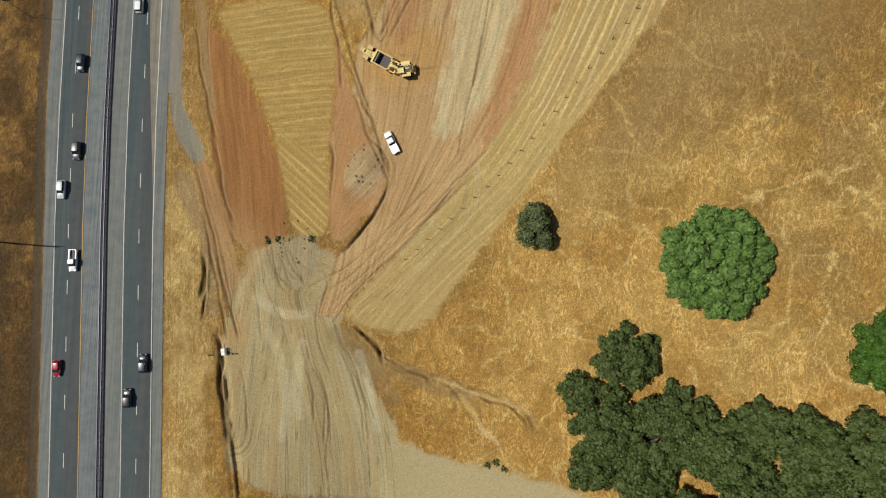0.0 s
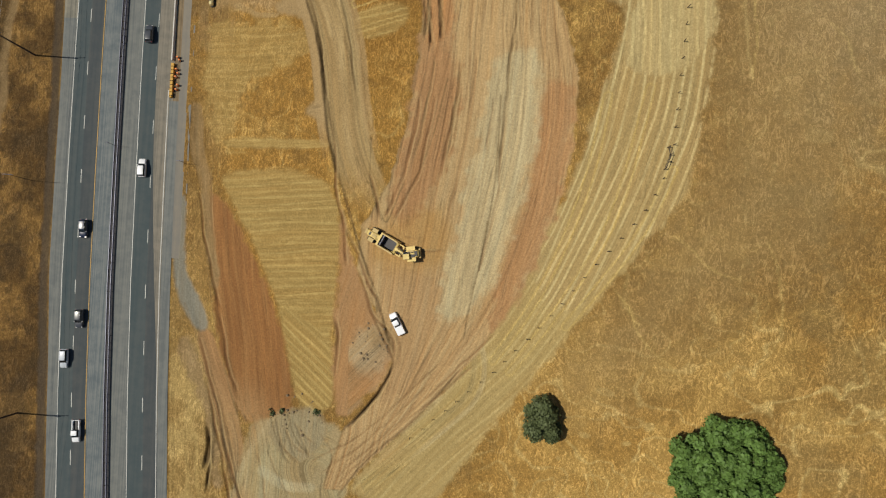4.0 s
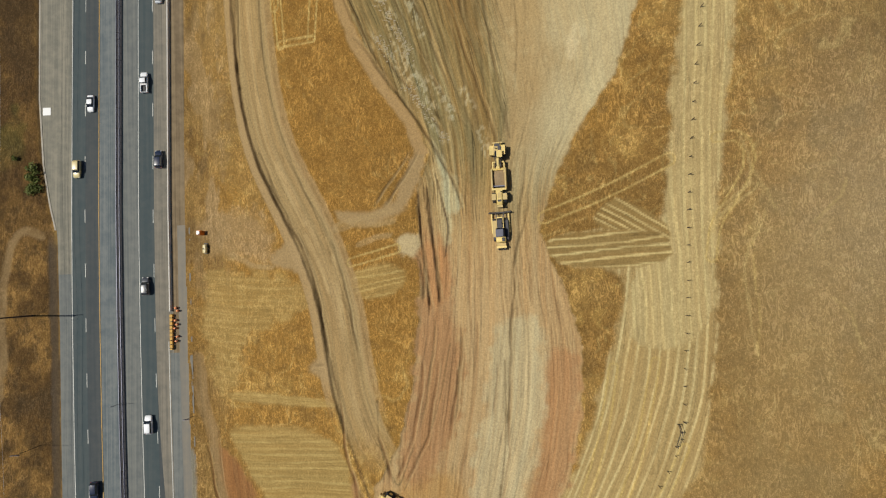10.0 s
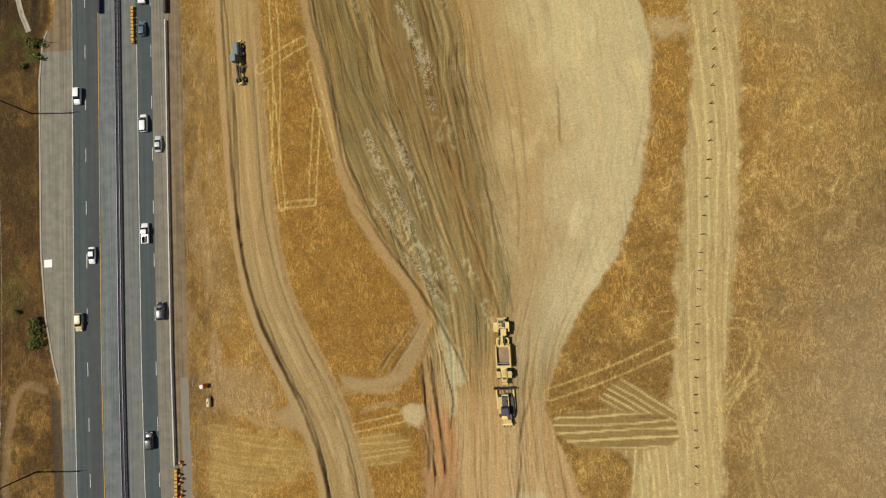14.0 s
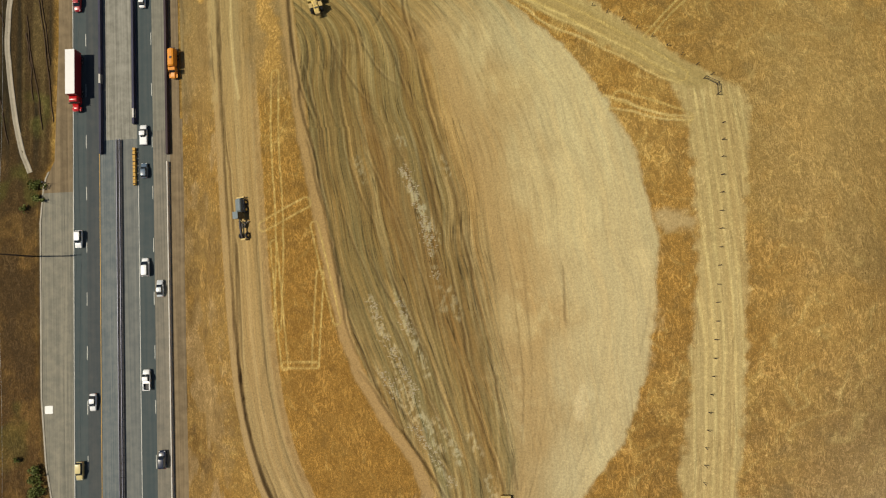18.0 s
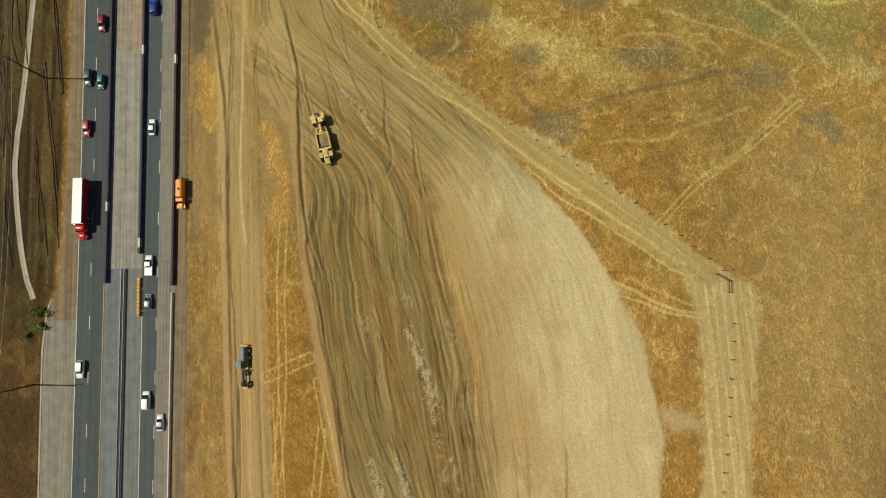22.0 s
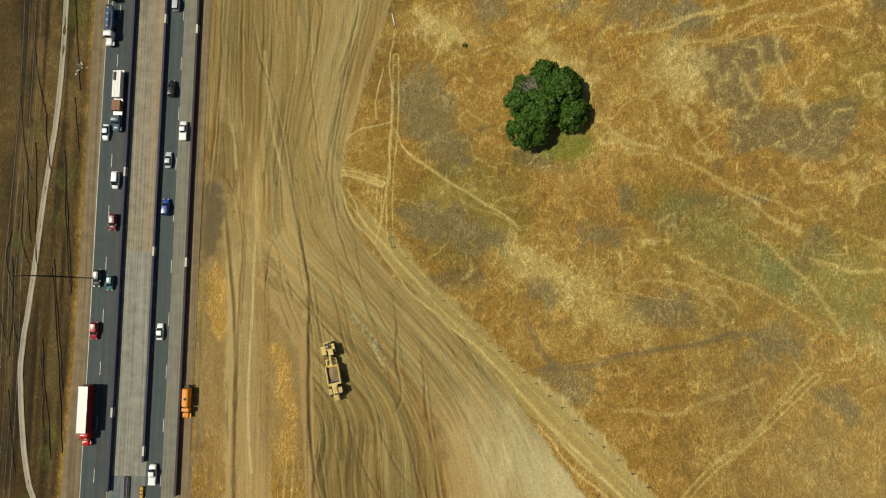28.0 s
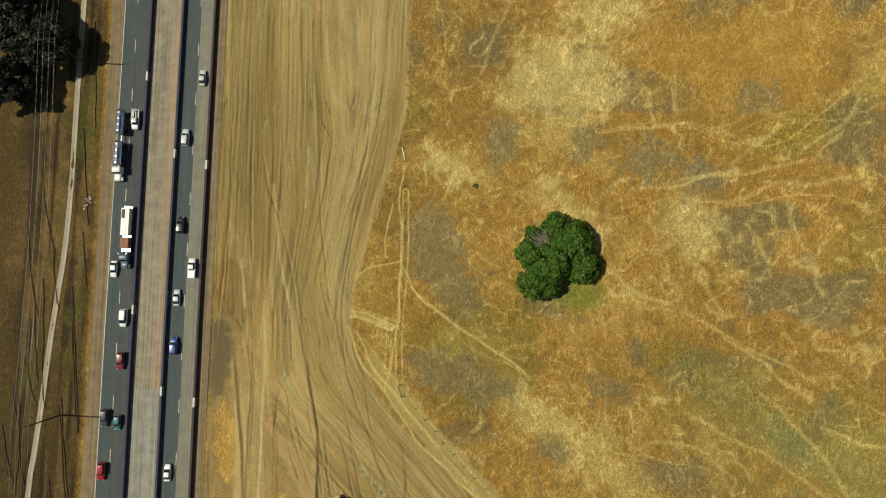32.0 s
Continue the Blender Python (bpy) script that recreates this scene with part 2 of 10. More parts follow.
PLOTS = {  # outlines of the kinds of ground, in metres
    "straw_top": ((5.7, 379.5), (17.3, 393.5), (28.6, 390.4), (38.2, 379), (37.2, 369), (20.7, 368.9), (9, 369.8)),
    "straw_peak": ((28.3, 399.3), (44, 396.6), (37.8, 393.3), (31.3, 390), (24.3, 394)),
    "rust_slope": ((43, 391.2), (61.2, 392.7), (83.9, 389.8), (84.3, 375.5), (75.9, 365.8), (56.1, 368.8), (42.3, 374.3)),
    "brush_j": ((51.8, 353.7), (57.8, 354.8), (61.7, 349.1), (57.1, 346.5), (52, 348.1)),
    "brush_k": ((37.4, 363.1), (50.3, 360.8), (53, 353.6), (45.6, 351.1), (37.6, 352.9)),
    "brush_l": ((60.8, 372.4), (70, 372.9), (71.3, 367.5), (64.5, 366.7)),
    "brush_m": ((25, 367), (32, 365), (32.1, 357.5), (25.2, 356.4)),
    "brush_n": ((2.8, 370.3), (12, 369.6), (10.7, 357.1), (3.1, 355.9)),
    "dry_spoil": ((-71.1, 125.4), (-62.8, 128.6), (-54.2, 126.4), (-47.5, 122.3), (-47.3, 115.1), (-52.1, 112.4), (-62.2, 114.3), (-70.4, 120.7)),
    "sand_bank": ((-65.4, 291.6), (-60.9, 293.2), (-59.6, 279.2), (-59.6, 267.2), (-59.3, 255.6), (-59.2, 244.2), (-60.3, 233.9), (-61.7, 233.6), (-63, 258), (-65.4, 279)),
    "sand_flat": ((-48.5, 301.2), (-43.6, 291.8), (-40.5, 279.8), (-39.4, 279.8), (-46.5, 279.7), (-50.6, 288.6), (-53.2, 294.9)),
    "sand_slope": ((-53, 279.5), (-47.4, 273.8), (-43.7, 268.2), (-40.4, 265.5), (-40.2, 271.2), (-43.3, 279.8), (-50, 282.6)),
    "gold_tuft_west": ((-68.8, 291.6), (-65.9, 285.3), (-64.2, 269.9), (-67.4, 266.5), (-70.5, 274.1), (-72, 278.8), (-70.8, 288.3)),
    "gold_tuft_east": ((-50.9, 267.8), (-46.8, 268.1), (-43.8, 261.2), (-41.4, 251.9), (-40.2, 245.3), (-41.3, 238.6), (-46.5, 238.1), (-44, 246.4), (-45.4, 254.3), (-48.5, 260.9)),
    "burnt_strip": ((-72.9, 312.4), (-68, 309.2), (-66.7, 298), (-70.5, 291.5), (-73.4, 285.1), (-74.7, 297.8)),
    "clay_wedge": ((-6, 138.7), (-4.3, 132), (-4, 124.1), (-3.4, 121.5), (0.5, 121.2), (-1.1, 129.1), (-4.1, 135.9)),
    "pad_scrape": ((24.3, 159.4), (26.6, 161.4), (27.6, 157.4), (25.2, 153), (23.9, 155.7)),
    "straw_upper": ((47, 343.8), (53.3, 346), (58.6, 339.9), (62.8, 332.8), (58, 327.6), (50, 335.1)),
    "straw_by_oak": ((20.7, 351), (29.4, 342.5), (35.1, 337.6), (31, 335), (20.8, 343.3)),
    "straw_west": ((-13.7, 363.5), (-5.4, 359.2), (2.6, 354.8), (-3.7, 352.2), (-11.9, 356.5)),
    "straw_bend": ((9.1, 298.6), (17.8, 292.7), (26, 285.5), (32.4, 280.1), (25.5, 278.5), (16.2, 286.8)),
    "straw_east": ((88.6, 277.8), (95.8, 273), (95.3, 266.7), (89.9, 269)),
    "brush_a": ((16.1, 283.9), (21.9, 286.9), (25.1, 282.7), (21.4, 278.4), (17.3, 278.3)),
    "brush_b": ((40.3, 280.3), (47.1, 282.5), (56.3, 282.1), (58.1, 276.8), (48.6, 274.7), (39.7, 275.7)),
    "brush_c": ((64.9, 271.9), (73.3, 275.9), (77.9, 274.8), (79.5, 269.8), (73.9, 265.9), (67.3, 264.6), (65.5, 268.2)),
    "brush_d": ((17.9, 263.7), (24.5, 265.4), (29.3, 261.9), (28.9, 257.1), (23.9, 256.7), (20.3, 258.8)),
    "brush_e": ((80.7, 262.5), (85.4, 261.4), (90.7, 255.6), (85.5, 254.3), (81.2, 258.9)),
    "brush_f": ((29.5, 298.8), (37.9, 300.3), (41.8, 295.9), (33.4, 292.9)),
    "brush_g": ((-19.8, 341.3), (-10.1, 347.7), (-3.5, 340.4), (-3.4, 328.7), (2.9, 317.3), (-4.8, 315.7), (-14.4, 325.6), (-19.5, 332.6)),
    "brush_h": ((-18.4, 304.5), (-6.1, 306.2), (9.1, 300.2), (14.9, 294.2), (0.1, 292.4), (-15.1, 296.8)),
    "brush_i": ((52.9, 357.1), (57.9, 355), (58.1, 349.5), (53.1, 350.1)),
    "weeds_a": ((71.9, 293.3), (76.6, 292), (81.4, 282.7), (77.7, 281.3), (72.4, 286.5)),
    "weeds_b": ((83.2, 290.7), (96.7, 292.2), (96.1, 278.1), (88.7, 279.1)),
    "junction": (((-50.9, -57.6), (-54.9, -30), (-56.9, -15.8), (-53.1, -1.3), (-50.5, 7.6), (-41.6, 10), (-30.4, 8.2), (-20.6, 1.4), (-27.4, -9.6), (-20.1, -21.5), (-12.5, -34.4), (-7.8, -43), (36.9, -47), (37.3, -55))),
    "red_strip": (((-66, 67.1), (-60, 63.3), (-52, 49.5), (-45.4, 37.9), (-42, 23.6), (-39.4, 10.8), (-46, 7), (-53.5, 6.7), (-57.7, 16.1), (-61.7, 35.1), (-63.7, 50.1))),
    "red_bank": (((-28.9, 63.5), (-26.3, 51), (-21.7, 41.3), (-14.2, 27.7), (-15.5, 22.3), (-26.7, 8.3), (-29.8, 13.8), (-29.8, 34.7), (-28, 51.1))),
    "pale_mound": (((-24.3, 32.6), (-17.8, 31.8), (-14.8, 25), (-21.1, 19.5), (-25.6, 23.7))),
    "dump_heaps": (((-44.6, 9.9), (-32.7, 11.6), (-30.2, 3.9), (-35.2, -2), (-42.7, -0.9), (-46.7, 4.8))),
    "access_grey": (((-71.8, 64.3), (-71.5, 44.3), (-66.9, 39), (-62.8, 30), (-67.3, 29), (-73.5, 40.4), (-74.6, 50.3), (-73.8, 64.2))),
    "access_dirt": (((-67.4, 30), (-62.9, 30.7), (-57.8, 19), (-54.9, 10.3), (-51.5, -4.1), (-55.5, -10), (-58.4, 1.5), (-63.1, 17.4))),
    "verge_soil": (((-71.9, 27.7), (-67.7, 27.8), (-62.7, 16), (-59.3, 2.9), (-57.7, -10.1), (-59.9, -10.2), (-62.5, 7.2), (-67.8, 17.3), (-70.9, 21.7))),
    "soil_patch_red": (((-9.9, 97.5), (-2.8, 100.7), (-0.3, 87.6), (-3.1, 71.9), (-9.3, 59.7), (-14.6, 56.8), (-16.1, 62.1), (-12.6, 78.3))),
    "clay_red_right": (((16.2, 86.3), (21.4, 91.3), (25.1, 87.5), (24.4, 75), (22, 61.1), (16, 45.3), (6.5, 28.6), (9.6, 46.1), (15.3, 63.4))),
    "clay_pale": (((5.8, 97.3), (17.6, 98.4), (17.1, 78.7), (15.8, 66), (11.2, 54.1), (8.5, 43.4), (-0.3, 33.4), (-4.4, 38.1), (-0.6, 57.7), (3.4, 76.1))),
    "clay_pale_north": (((14.8, 143.4), (22.1, 155.4), (26.3, 159.8), (31, 165.1), (27.3, 155.9), (22, 144.1), (16.6, 133.2), (14.1, 132.1))),
    "red_cut": (((-10.7, 117.2), (-2.1, 118), (-2.6, 98.4), (-0.3, 87.9), (-4.7, 69.6), (-11.6, 58.8), (-17, 60), (-13.8, 77.5), (-9.9, 96))),
    "green_clay": (((-27.5, 200.3), (-20.4, 200.9), (-14.2, 183.1), (-6.1, 158), (-0.2, 145.8), (7, 137.5), (8.6, 122.1), (3.9, 127.4), (-3, 143.4), (-14.3, 156.1), (-20.6, 167.5), (-25.4, 183.2))),
    "brown_sweep": (((-19.5, 234), (-12.9, 220.4), (-4.6, 195.1), (4.5, 169.9), (10, 156), (4, 161), (-6.6, 182), (-16.4, 203.9), (-22.7, 224))),
    "dusty_pad": (((-2.7, 257.7), (9.7, 255.2), (22.7, 240.3), (32.7, 221.2), (38.1, 206.9), (40, 190.2), (38.9, 171.6), (30.6, 149.6), (9.5, 148.4), (7.4, 176.3), (3.5, 197.3), (-2.8, 229.1))),
    "dusty_pad_low": (((1.6, 201.8), (40.8, 191.7), (37.3, 164), (32.5, 150.5), (24.1, 139), (18.7, 126.8), (13.3, 116.9), (11.4, 127.1), (11.8, 144.9), (7.4, 167.4), (3.4, 187.9))),
    "mown_left": (((-62.7, 72), (-30.6, 70.5), (-28.5, 50.6), (-30.7, 32.2), (-29, 10.5), (-38.6, 9.6), (-44.5, 36.8), (-52.8, 54.9), (-59.8, 64.7))),
    "mown_left_low": (((-44.4, 38.5), (-39.2, 34.9), (-29.8, 27.8), (-29.2, 11), (-38.6, 10.8), (-41.5, 23.6))),
    "mown_left_up": (((-70.7, 113.1), (-54.4, 110.4), (-38.6, 107.2), (-37.7, 100.7), (-56.7, 94.2), (-58.9, 82.4), (-63.2, 78.7), (-67.4, 87))),
    "mown_left_band": (((-62.4, 80.2), (-32.4, 78.1), (-32.3, 76), (-62.2, 77.2))),
    "mown_island": (((-27.9, 110), (-14.5, 111.1), (-13.3, 104.3), (-26.8, 101.6))),
    "mown_right_south": (((43.4, 61.7), (35.9, 47.7), (24, 31.2), (5.9, 5), (-5.9, -13.5), (-20.3, -10.7), (-26.2, -8.8), (-19.2, 0), (-9.4, 9.4), (1.1, 22.4), (11.2, 36.8), (18.7, 53.2), (21.8, 65.4))),
    "mown_right": (((44.1, 129.3), (53.4, 128.7), (52.6, 102.7), (51.1, 87.2), (48.5, 75.3), (47.2, 63.5), (38.6, 53.5), (24.9, 35.8), (16, 45.3), (22.1, 60.5), (25.2, 70), (29.8, 84.9), (33.9, 99.6), (34.8, 106.9), (20.8, 108.2), (18.2, 113.4), (35.6, 117.9), (44.1, 116.3))),
    "mown_right_north": (((48.5, 190.1), (57.2, 188.6), (55.8, 155), (54.8, 134.6), (53.2, 114.8), (50.8, 90.5), (33, 89.9), (36.2, 106.8), (43.4, 116.2), (44.2, 142.3), (45.9, 156))),
    "mown_corner": (((46, 150.6), (49.9, 197.7), (49.8, 220.3), (44.1, 233.1), (28.5, 248.7), (14.4, 262.6), (21, 261.1), (35.3, 245.6), (47.5, 232.7), (56, 225.5), (64.1, 220.6), (58.8, 202.8), (56.5, 169.2), (54.6, 150.8))),
    "mown_ridge": (((49.7, 222.6), (36.3, 234.6), (13.6, 255.6), (0.3, 269.3), (-22.2, 290.7), (-30.4, 305), (-23.9, 302.7), (-5.4, 282.4), (14.1, 264.5), (31.8, 248.2), (47.4, 232.6), (57.9, 223.6))),
    "mown_triangle": (((17.8, 115.6), (32.5, 115.8), (44.2, 114.6), (43.8, 107.2), (19.8, 107.7))),
    "mown_fan": (((26.8, 117.2), (32.2, 122.4), (35.6, 122.2), (44.2, 115.8), (44, 111.3), (35.8, 114.9))),
    "pale_grass_b": (((27.2, 279.1), (34.3, 283.5), (42.7, 276.8), (47.5, 266.7), (40.5, 270.2), (30.7, 273.8))),
    "mown_spur": (((40.5, 198.3), (49.8, 196.5), (49.4, 192.5), (41.7, 193.6))),
    "spoil_north": (((-53.7, 294.9), (-49.7, 308.7), (-46, 301.1), (-43.5, 286.8), (-39.7, 269.5), (-43.1, 268.5), (-49, 272), (-52.3, 282.6))),
    "spoil_by_road": (((-48.7, 113.6), (-44.3, 118.4), (-39.6, 118.7), (-35.9, 111.4), (-36.8, 108), (-42.1, 110.8), (-47.6, 111.4))),
    "spoil_ring": (((-39.4, 86.2), (-36.4, 88.6), (-33.1, 88.3), (-32, 82.8), (-35, 82.8), (-38.3, 83.9))),
    "link_path": (((-31, 124.6), (-23.8, 123), (-16.7, 124.4), (-13.1, 130.7), (-10.2, 137), (-7.5, 138.1), (-8.1, 131.6), (-13.3, 122.7), (-21, 120.4), (-29.6, 121.4))),
    "pale_patch": (((-15.9, 116.9), (-10.7, 117.6), (-9.5, 114.2), (-12.2, 112.3), (-15.6, 113.8))),
    "pale_wedge": (((-6.2, 136.7), (-3.7, 131.2), (-1.8, 120.6), (-2.2, 115.4), (-4.2, 113.9), (-5.7, 120.8), (-6, 128.7))),
    "red_patch": (((-10.8, 112.6), (-7.4, 115.7), (-3.5, 112.8), (-2.4, 107.5), (-4.5, 99.8), (-8.5, 99.9), (-9.7, 105.2))),
    "green_swale": (((50.8, 309.8), (67.7, 303.7), (81.2, 289.6), (96.6, 283.2), (95.8, 270.4), (82.9, 275), (66.2, 285.3), (54.3, 296.6))),
    "green_under_oak": (((24.3, 325.8), (35.7, 323.7), (32.9, 316.3), (21.4, 318.2))),
    "pale_grass_a": (((12.3, 299.7), (26.4, 287.7), (39.7, 285), (34.1, 282.1), (19.3, 286.2), (13.7, 293.6))),
    "field_east": (((53.9, 119.4), (84.1, 118.6), (83.7, 57.3), (57.1, 44.2), (31.7, 18.4), (21, 16.7), (47.2, 63.5), (51.6, 87.2))),
    "haul_verge": (((-73.3, 218.4), (-57.8, 212.6), (-57.8, 182.9), (-57.2, 163.6), (-54.3, 142.8), (-45.7, 123.6), (-56.8, 129.7), (-68.8, 142.3), (-73, 165.7))),
    "ochre_turn": (((-22.1, 55.3), (-16.3, 59.3), (-6.9, 61.9), (-1.5, 60), (-0.6, 52.1), (-5, 46.7), (-14.5, 44.9), (-20.2, 48.5))),
    "peach_soil": (((-20.1, 46.5), (-3.7, 46.8), (-2.2, 41.5), (-7.1, 27.9), (-9.5, 16.8), (-17.9, 13.5), (-15.5, 30.3))),
    "tan_side": (((-54.4, 288), (-40.1, 285.3), (-39.1, 243.8), (-40.8, 243.9), (-43.9, 261.5), (-47.9, 271.5), (-50.6, 272.1), (-49, 259.2), (-46, 244.5), (-50.7, 245.3), (-53.1, 265))),
    "damp_patch": (((-73.7, 312.6), (-68.4, 313.3), (-67.4, 306.3), (-68.2, 296.7), (-68.5, 290.4), (-72.7, 291.1))),
    "brown_patch": (((-74.1, 327.9), (-65.3, 329.9), (-62.1, 316.1), (-64.2, 309.6), (-69.1, 312.7), (-73.5, 314.2))),
    "brown_band": (((-54.9, 356.5), (-47.1, 357), (-43.6, 331.3), (-42.2, 316.3), (-35.9, 296.8), (-30.6, 282.9), (-35.2, 282.8), (-43.4, 296.6), (-48.1, 314.6))),
    "grey_band": (((-42.6, 357.1), (-34.2, 357.2), (-34.1, 316.4), (-31.7, 294.7), (-36.9, 294.5), (-40.6, 316.4))),
    "gold_strip_a": (((-69.1, 299.5), (-66.9, 300.3), (-65.8, 286.7), (-63.8, 268.1), (-62.3, 244.6), (-62.5, 230.1), (-69.5, 227.8), (-71.1, 261.5), (-71.3, 283.5))),
    "gold_strip_b": (((-57.3, 286.8), (-54.1, 293.1), (-49.9, 280.7), (-43, 263.5), (-38, 247.3), (-35.2, 234.1), (-46.8, 233.3), (-51.4, 254.6))),
    "tan_wedge": (((-64.3, 311.2), (-61.5, 306.4), (-59.5, 293.8), (-62.2, 293.7), (-64.6, 303.2))),
}
# west and east edge of the graded cut, by distance along the highway
CUT_WEST = ((-7, -31.4), (7, -26.6), (16, -18), (24, -14.4), (29, -15), (38, -20), (47, -24), (57, -23), (67, -17), (81, -12.9),
            (98, -10.5), (114, -10), (128, -9.8), (136, -6.7), (144, -9.6), (151, -14.6), (164, -22), (172, -24.8), (196, -29.3),
            (225, -33.8), (255, -37), (268, -39), (277, -45), (284, -53), (292, -61), (311, -66), (324, -74.5), (415, -74))
CUT_EAST = ((-10, -27.7), (0, -19.2), (10, -9.4), (27, 5.2), (45, 16), (61, 22), (75, 24.6), (91, 25.2), (104, 21.5), (116, 17),
            (127, 20.5), (139, 26.4), (149, 33.6), (163, 38.3), (180, 41.1), (193, 41.9), (210, 39.4), (222, 35), (237, 27.2), (252, 16.2),
            (262, 9), (270, 0.3), (278, -8.4), (286, -19), (296, -27), (307, -33), (317, -34), (336, -30), (350, -26.5), (373, -20), (415, -19))
HAUL = ((-66, 380), (-65.3, 355.4), (-64.2, 322.7), (-60.6, 293.1), (-56.5, 273.4), (-53.6, 234.9), (-52.8, 197.8), (-52.3, 176), (-50.8, 156),
        (-47.7, 140.9), (-40.8, 127), (-34.8, 114), (-31, 101.3), (-29.6, 90), (-27.5, 77.3), (-22.4, 63.9), (-15, 55), (-7, 51), (0, 54))
ROAD = ((-400, -74), (-46, -95.0), (-17, -96.7), (12, -98.4), (41, -99.6), (71, -100.25), (100, -100.7), (129, -100.9), (173, -100.65),
        (218, -100.35), (262, -100.05), (306, -99.95), (350, -99.7), (394, -99.4), (900, -96))

# paved width west of the southbound lane line, with the turnout
PAVED_WEST = ((-400, 6.2), (20, 6.4), (45, 7.1), (98, 7.0), (123, 7.5), (131, 9.3), (142, 11.1), (160, 12.3), (208, 12.6), (219, 11.6), (225, 8.9), (258, 7.7), (290, 7.5), (900, 7.0))


def along(table, v):
    a = np.array(table, float)
    return np.interp(v, a[:, 0], a[:, 1])


def smooth(a, b, v):
    k = np.clip((v - a) / (b - a), 0, 1)
    return k * k * (3 - 2 * k)


def spline_weights(v, first, step, count):
    u = np.clip((v - first) / step, 0, count - 1 - 1e-6)
    i = u.astype(int)
    a = u - i
    w = (-0.5 * a + a * a - 0.5 * a**3, 1 - 2.5 * a * a + 1.5 * a**3, 0.5 * a + 2 * a * a - 1.5 * a**3, -0.5 * a * a + 0.5 * a**3)
    return [(np.clip(i + k - 1, 0, count - 1), w[k]) for k in range(4)]


def hill(x, y):
    """Height of the natural slope: level along the highway, rising to the east."""
    x, y = np.asarray(x, float), np.asarray(y, float)
    h = np.array(HILL)
    z = 0.0
    for iy, wy in spline_weights(y, -60, 60, 9):
        for ix, wx in spline_weights(x, -75, 30, 7):
            z = z + wy * wx * h[iy, ix]
    return z * smooth(-72, -62, x)


def lattice(ix, iy, seed):
    h = (ix * 374761393 + iy * 668265263 + seed * 974634777) & 0x7FFFFFFF
    h = ((h ^ (h >> 13)) * 1274126177) & 0x7FFFFFFF
    return ((h ^ (h >> 16)) & 0xFFFF) / 65535.0


def grain(x, y, seed):
    """Value noise, 0 to 1."""
    fx, fy = np.floor(x), np.floor(y)
    ix, iy = fx.astype(np.int64), fy.astype(np.int64)
    a, b = x - fx, y - fy
    a, b = a * a * (3 - 2 * a), b * b * (3 - 2 * b)
    lo = lattice(ix, iy, seed) * (1 - a) + lattice(ix + 1, iy, seed) * a
    hi = lattice(ix, iy + 1, seed) * (1 - a) + lattice(ix + 1, iy + 1, seed) * a
    return lo * (1 - b) + hi * b


def cloud(x, y, size, seed, octaves=3):
    total, amp, out = 0.0, 1.0, 0.0
    for k in range(octaves):
        out = out + amp * grain(x / size * 2**k, y / size * 2**k, seed + 17 * k)
        total, amp = total + amp, amp * 0.55
    return out / total


def rounded(points, times=2, closed=True):
    p = np.array(points, float)
    for _ in range(times):
        q = np.roll(p, -1, 0) if closed else p[1:]
        a = p if closed else p[:-1]
        cut = np.stack([0.75 * a + 0.25 * q, 0.25 * a + 0.75 * q], 1).reshape(-1, 2)
        p = cut if closed else np.concatenate([p[:1], cut, p[-1:]])
    return p


def line_distance(points, x, y, closed=False, side=False):
    """Distance to a line; with side=True also how far along it the nearest place lies, and on which side (left +)."""
    p = np.asarray(points, float)
    q = np.roll(p, -1, 0) if closed else p[1:]
    best, run, left, length = np.full(x.shape, 1e9), np.zeros(x.shape), np.zeros(x.shape), 0.0
    for a, b in zip(p, q):
        d = b - a
        n = max(float(np.hypot(*d)), 1e-6)
        k = np.clip(((x - a[0]) * d[0] + (y - a[1]) * d[1]) / (n * n), 0, 1)
        far = np.hypot(x - a[0] - k * d[0], y - a[1] - k * d[1])
        near = far < best
        best = np.where(near, far, best)
        if side:
            run = np.where(near, length + k * n, run)
            left = np.where(near, np.sign(d[0] * (y - a[1]) - d[1] * (x - a[0])), left)
        length += n
    return (best, run, left) if side else best


def within(points, x, y):
    """Signed distance into an outline (inside +)."""
    p = rounded(points)
    inside = np.zeros(x.shape, bool)
    for (x0, y0), (x1, y1) in zip(p, np.roll(p, -1, 0)):
        cross = (y0 > y) != (y1 > y)
        at = x0 + (y - y0) / (y1 - y0 if y1 != y0 else 1e-9) * (x1 - x0)
        inside ^= cross & (x < at)
    return np.where(inside, 1, -1) * line_distance(p, x, y, True)


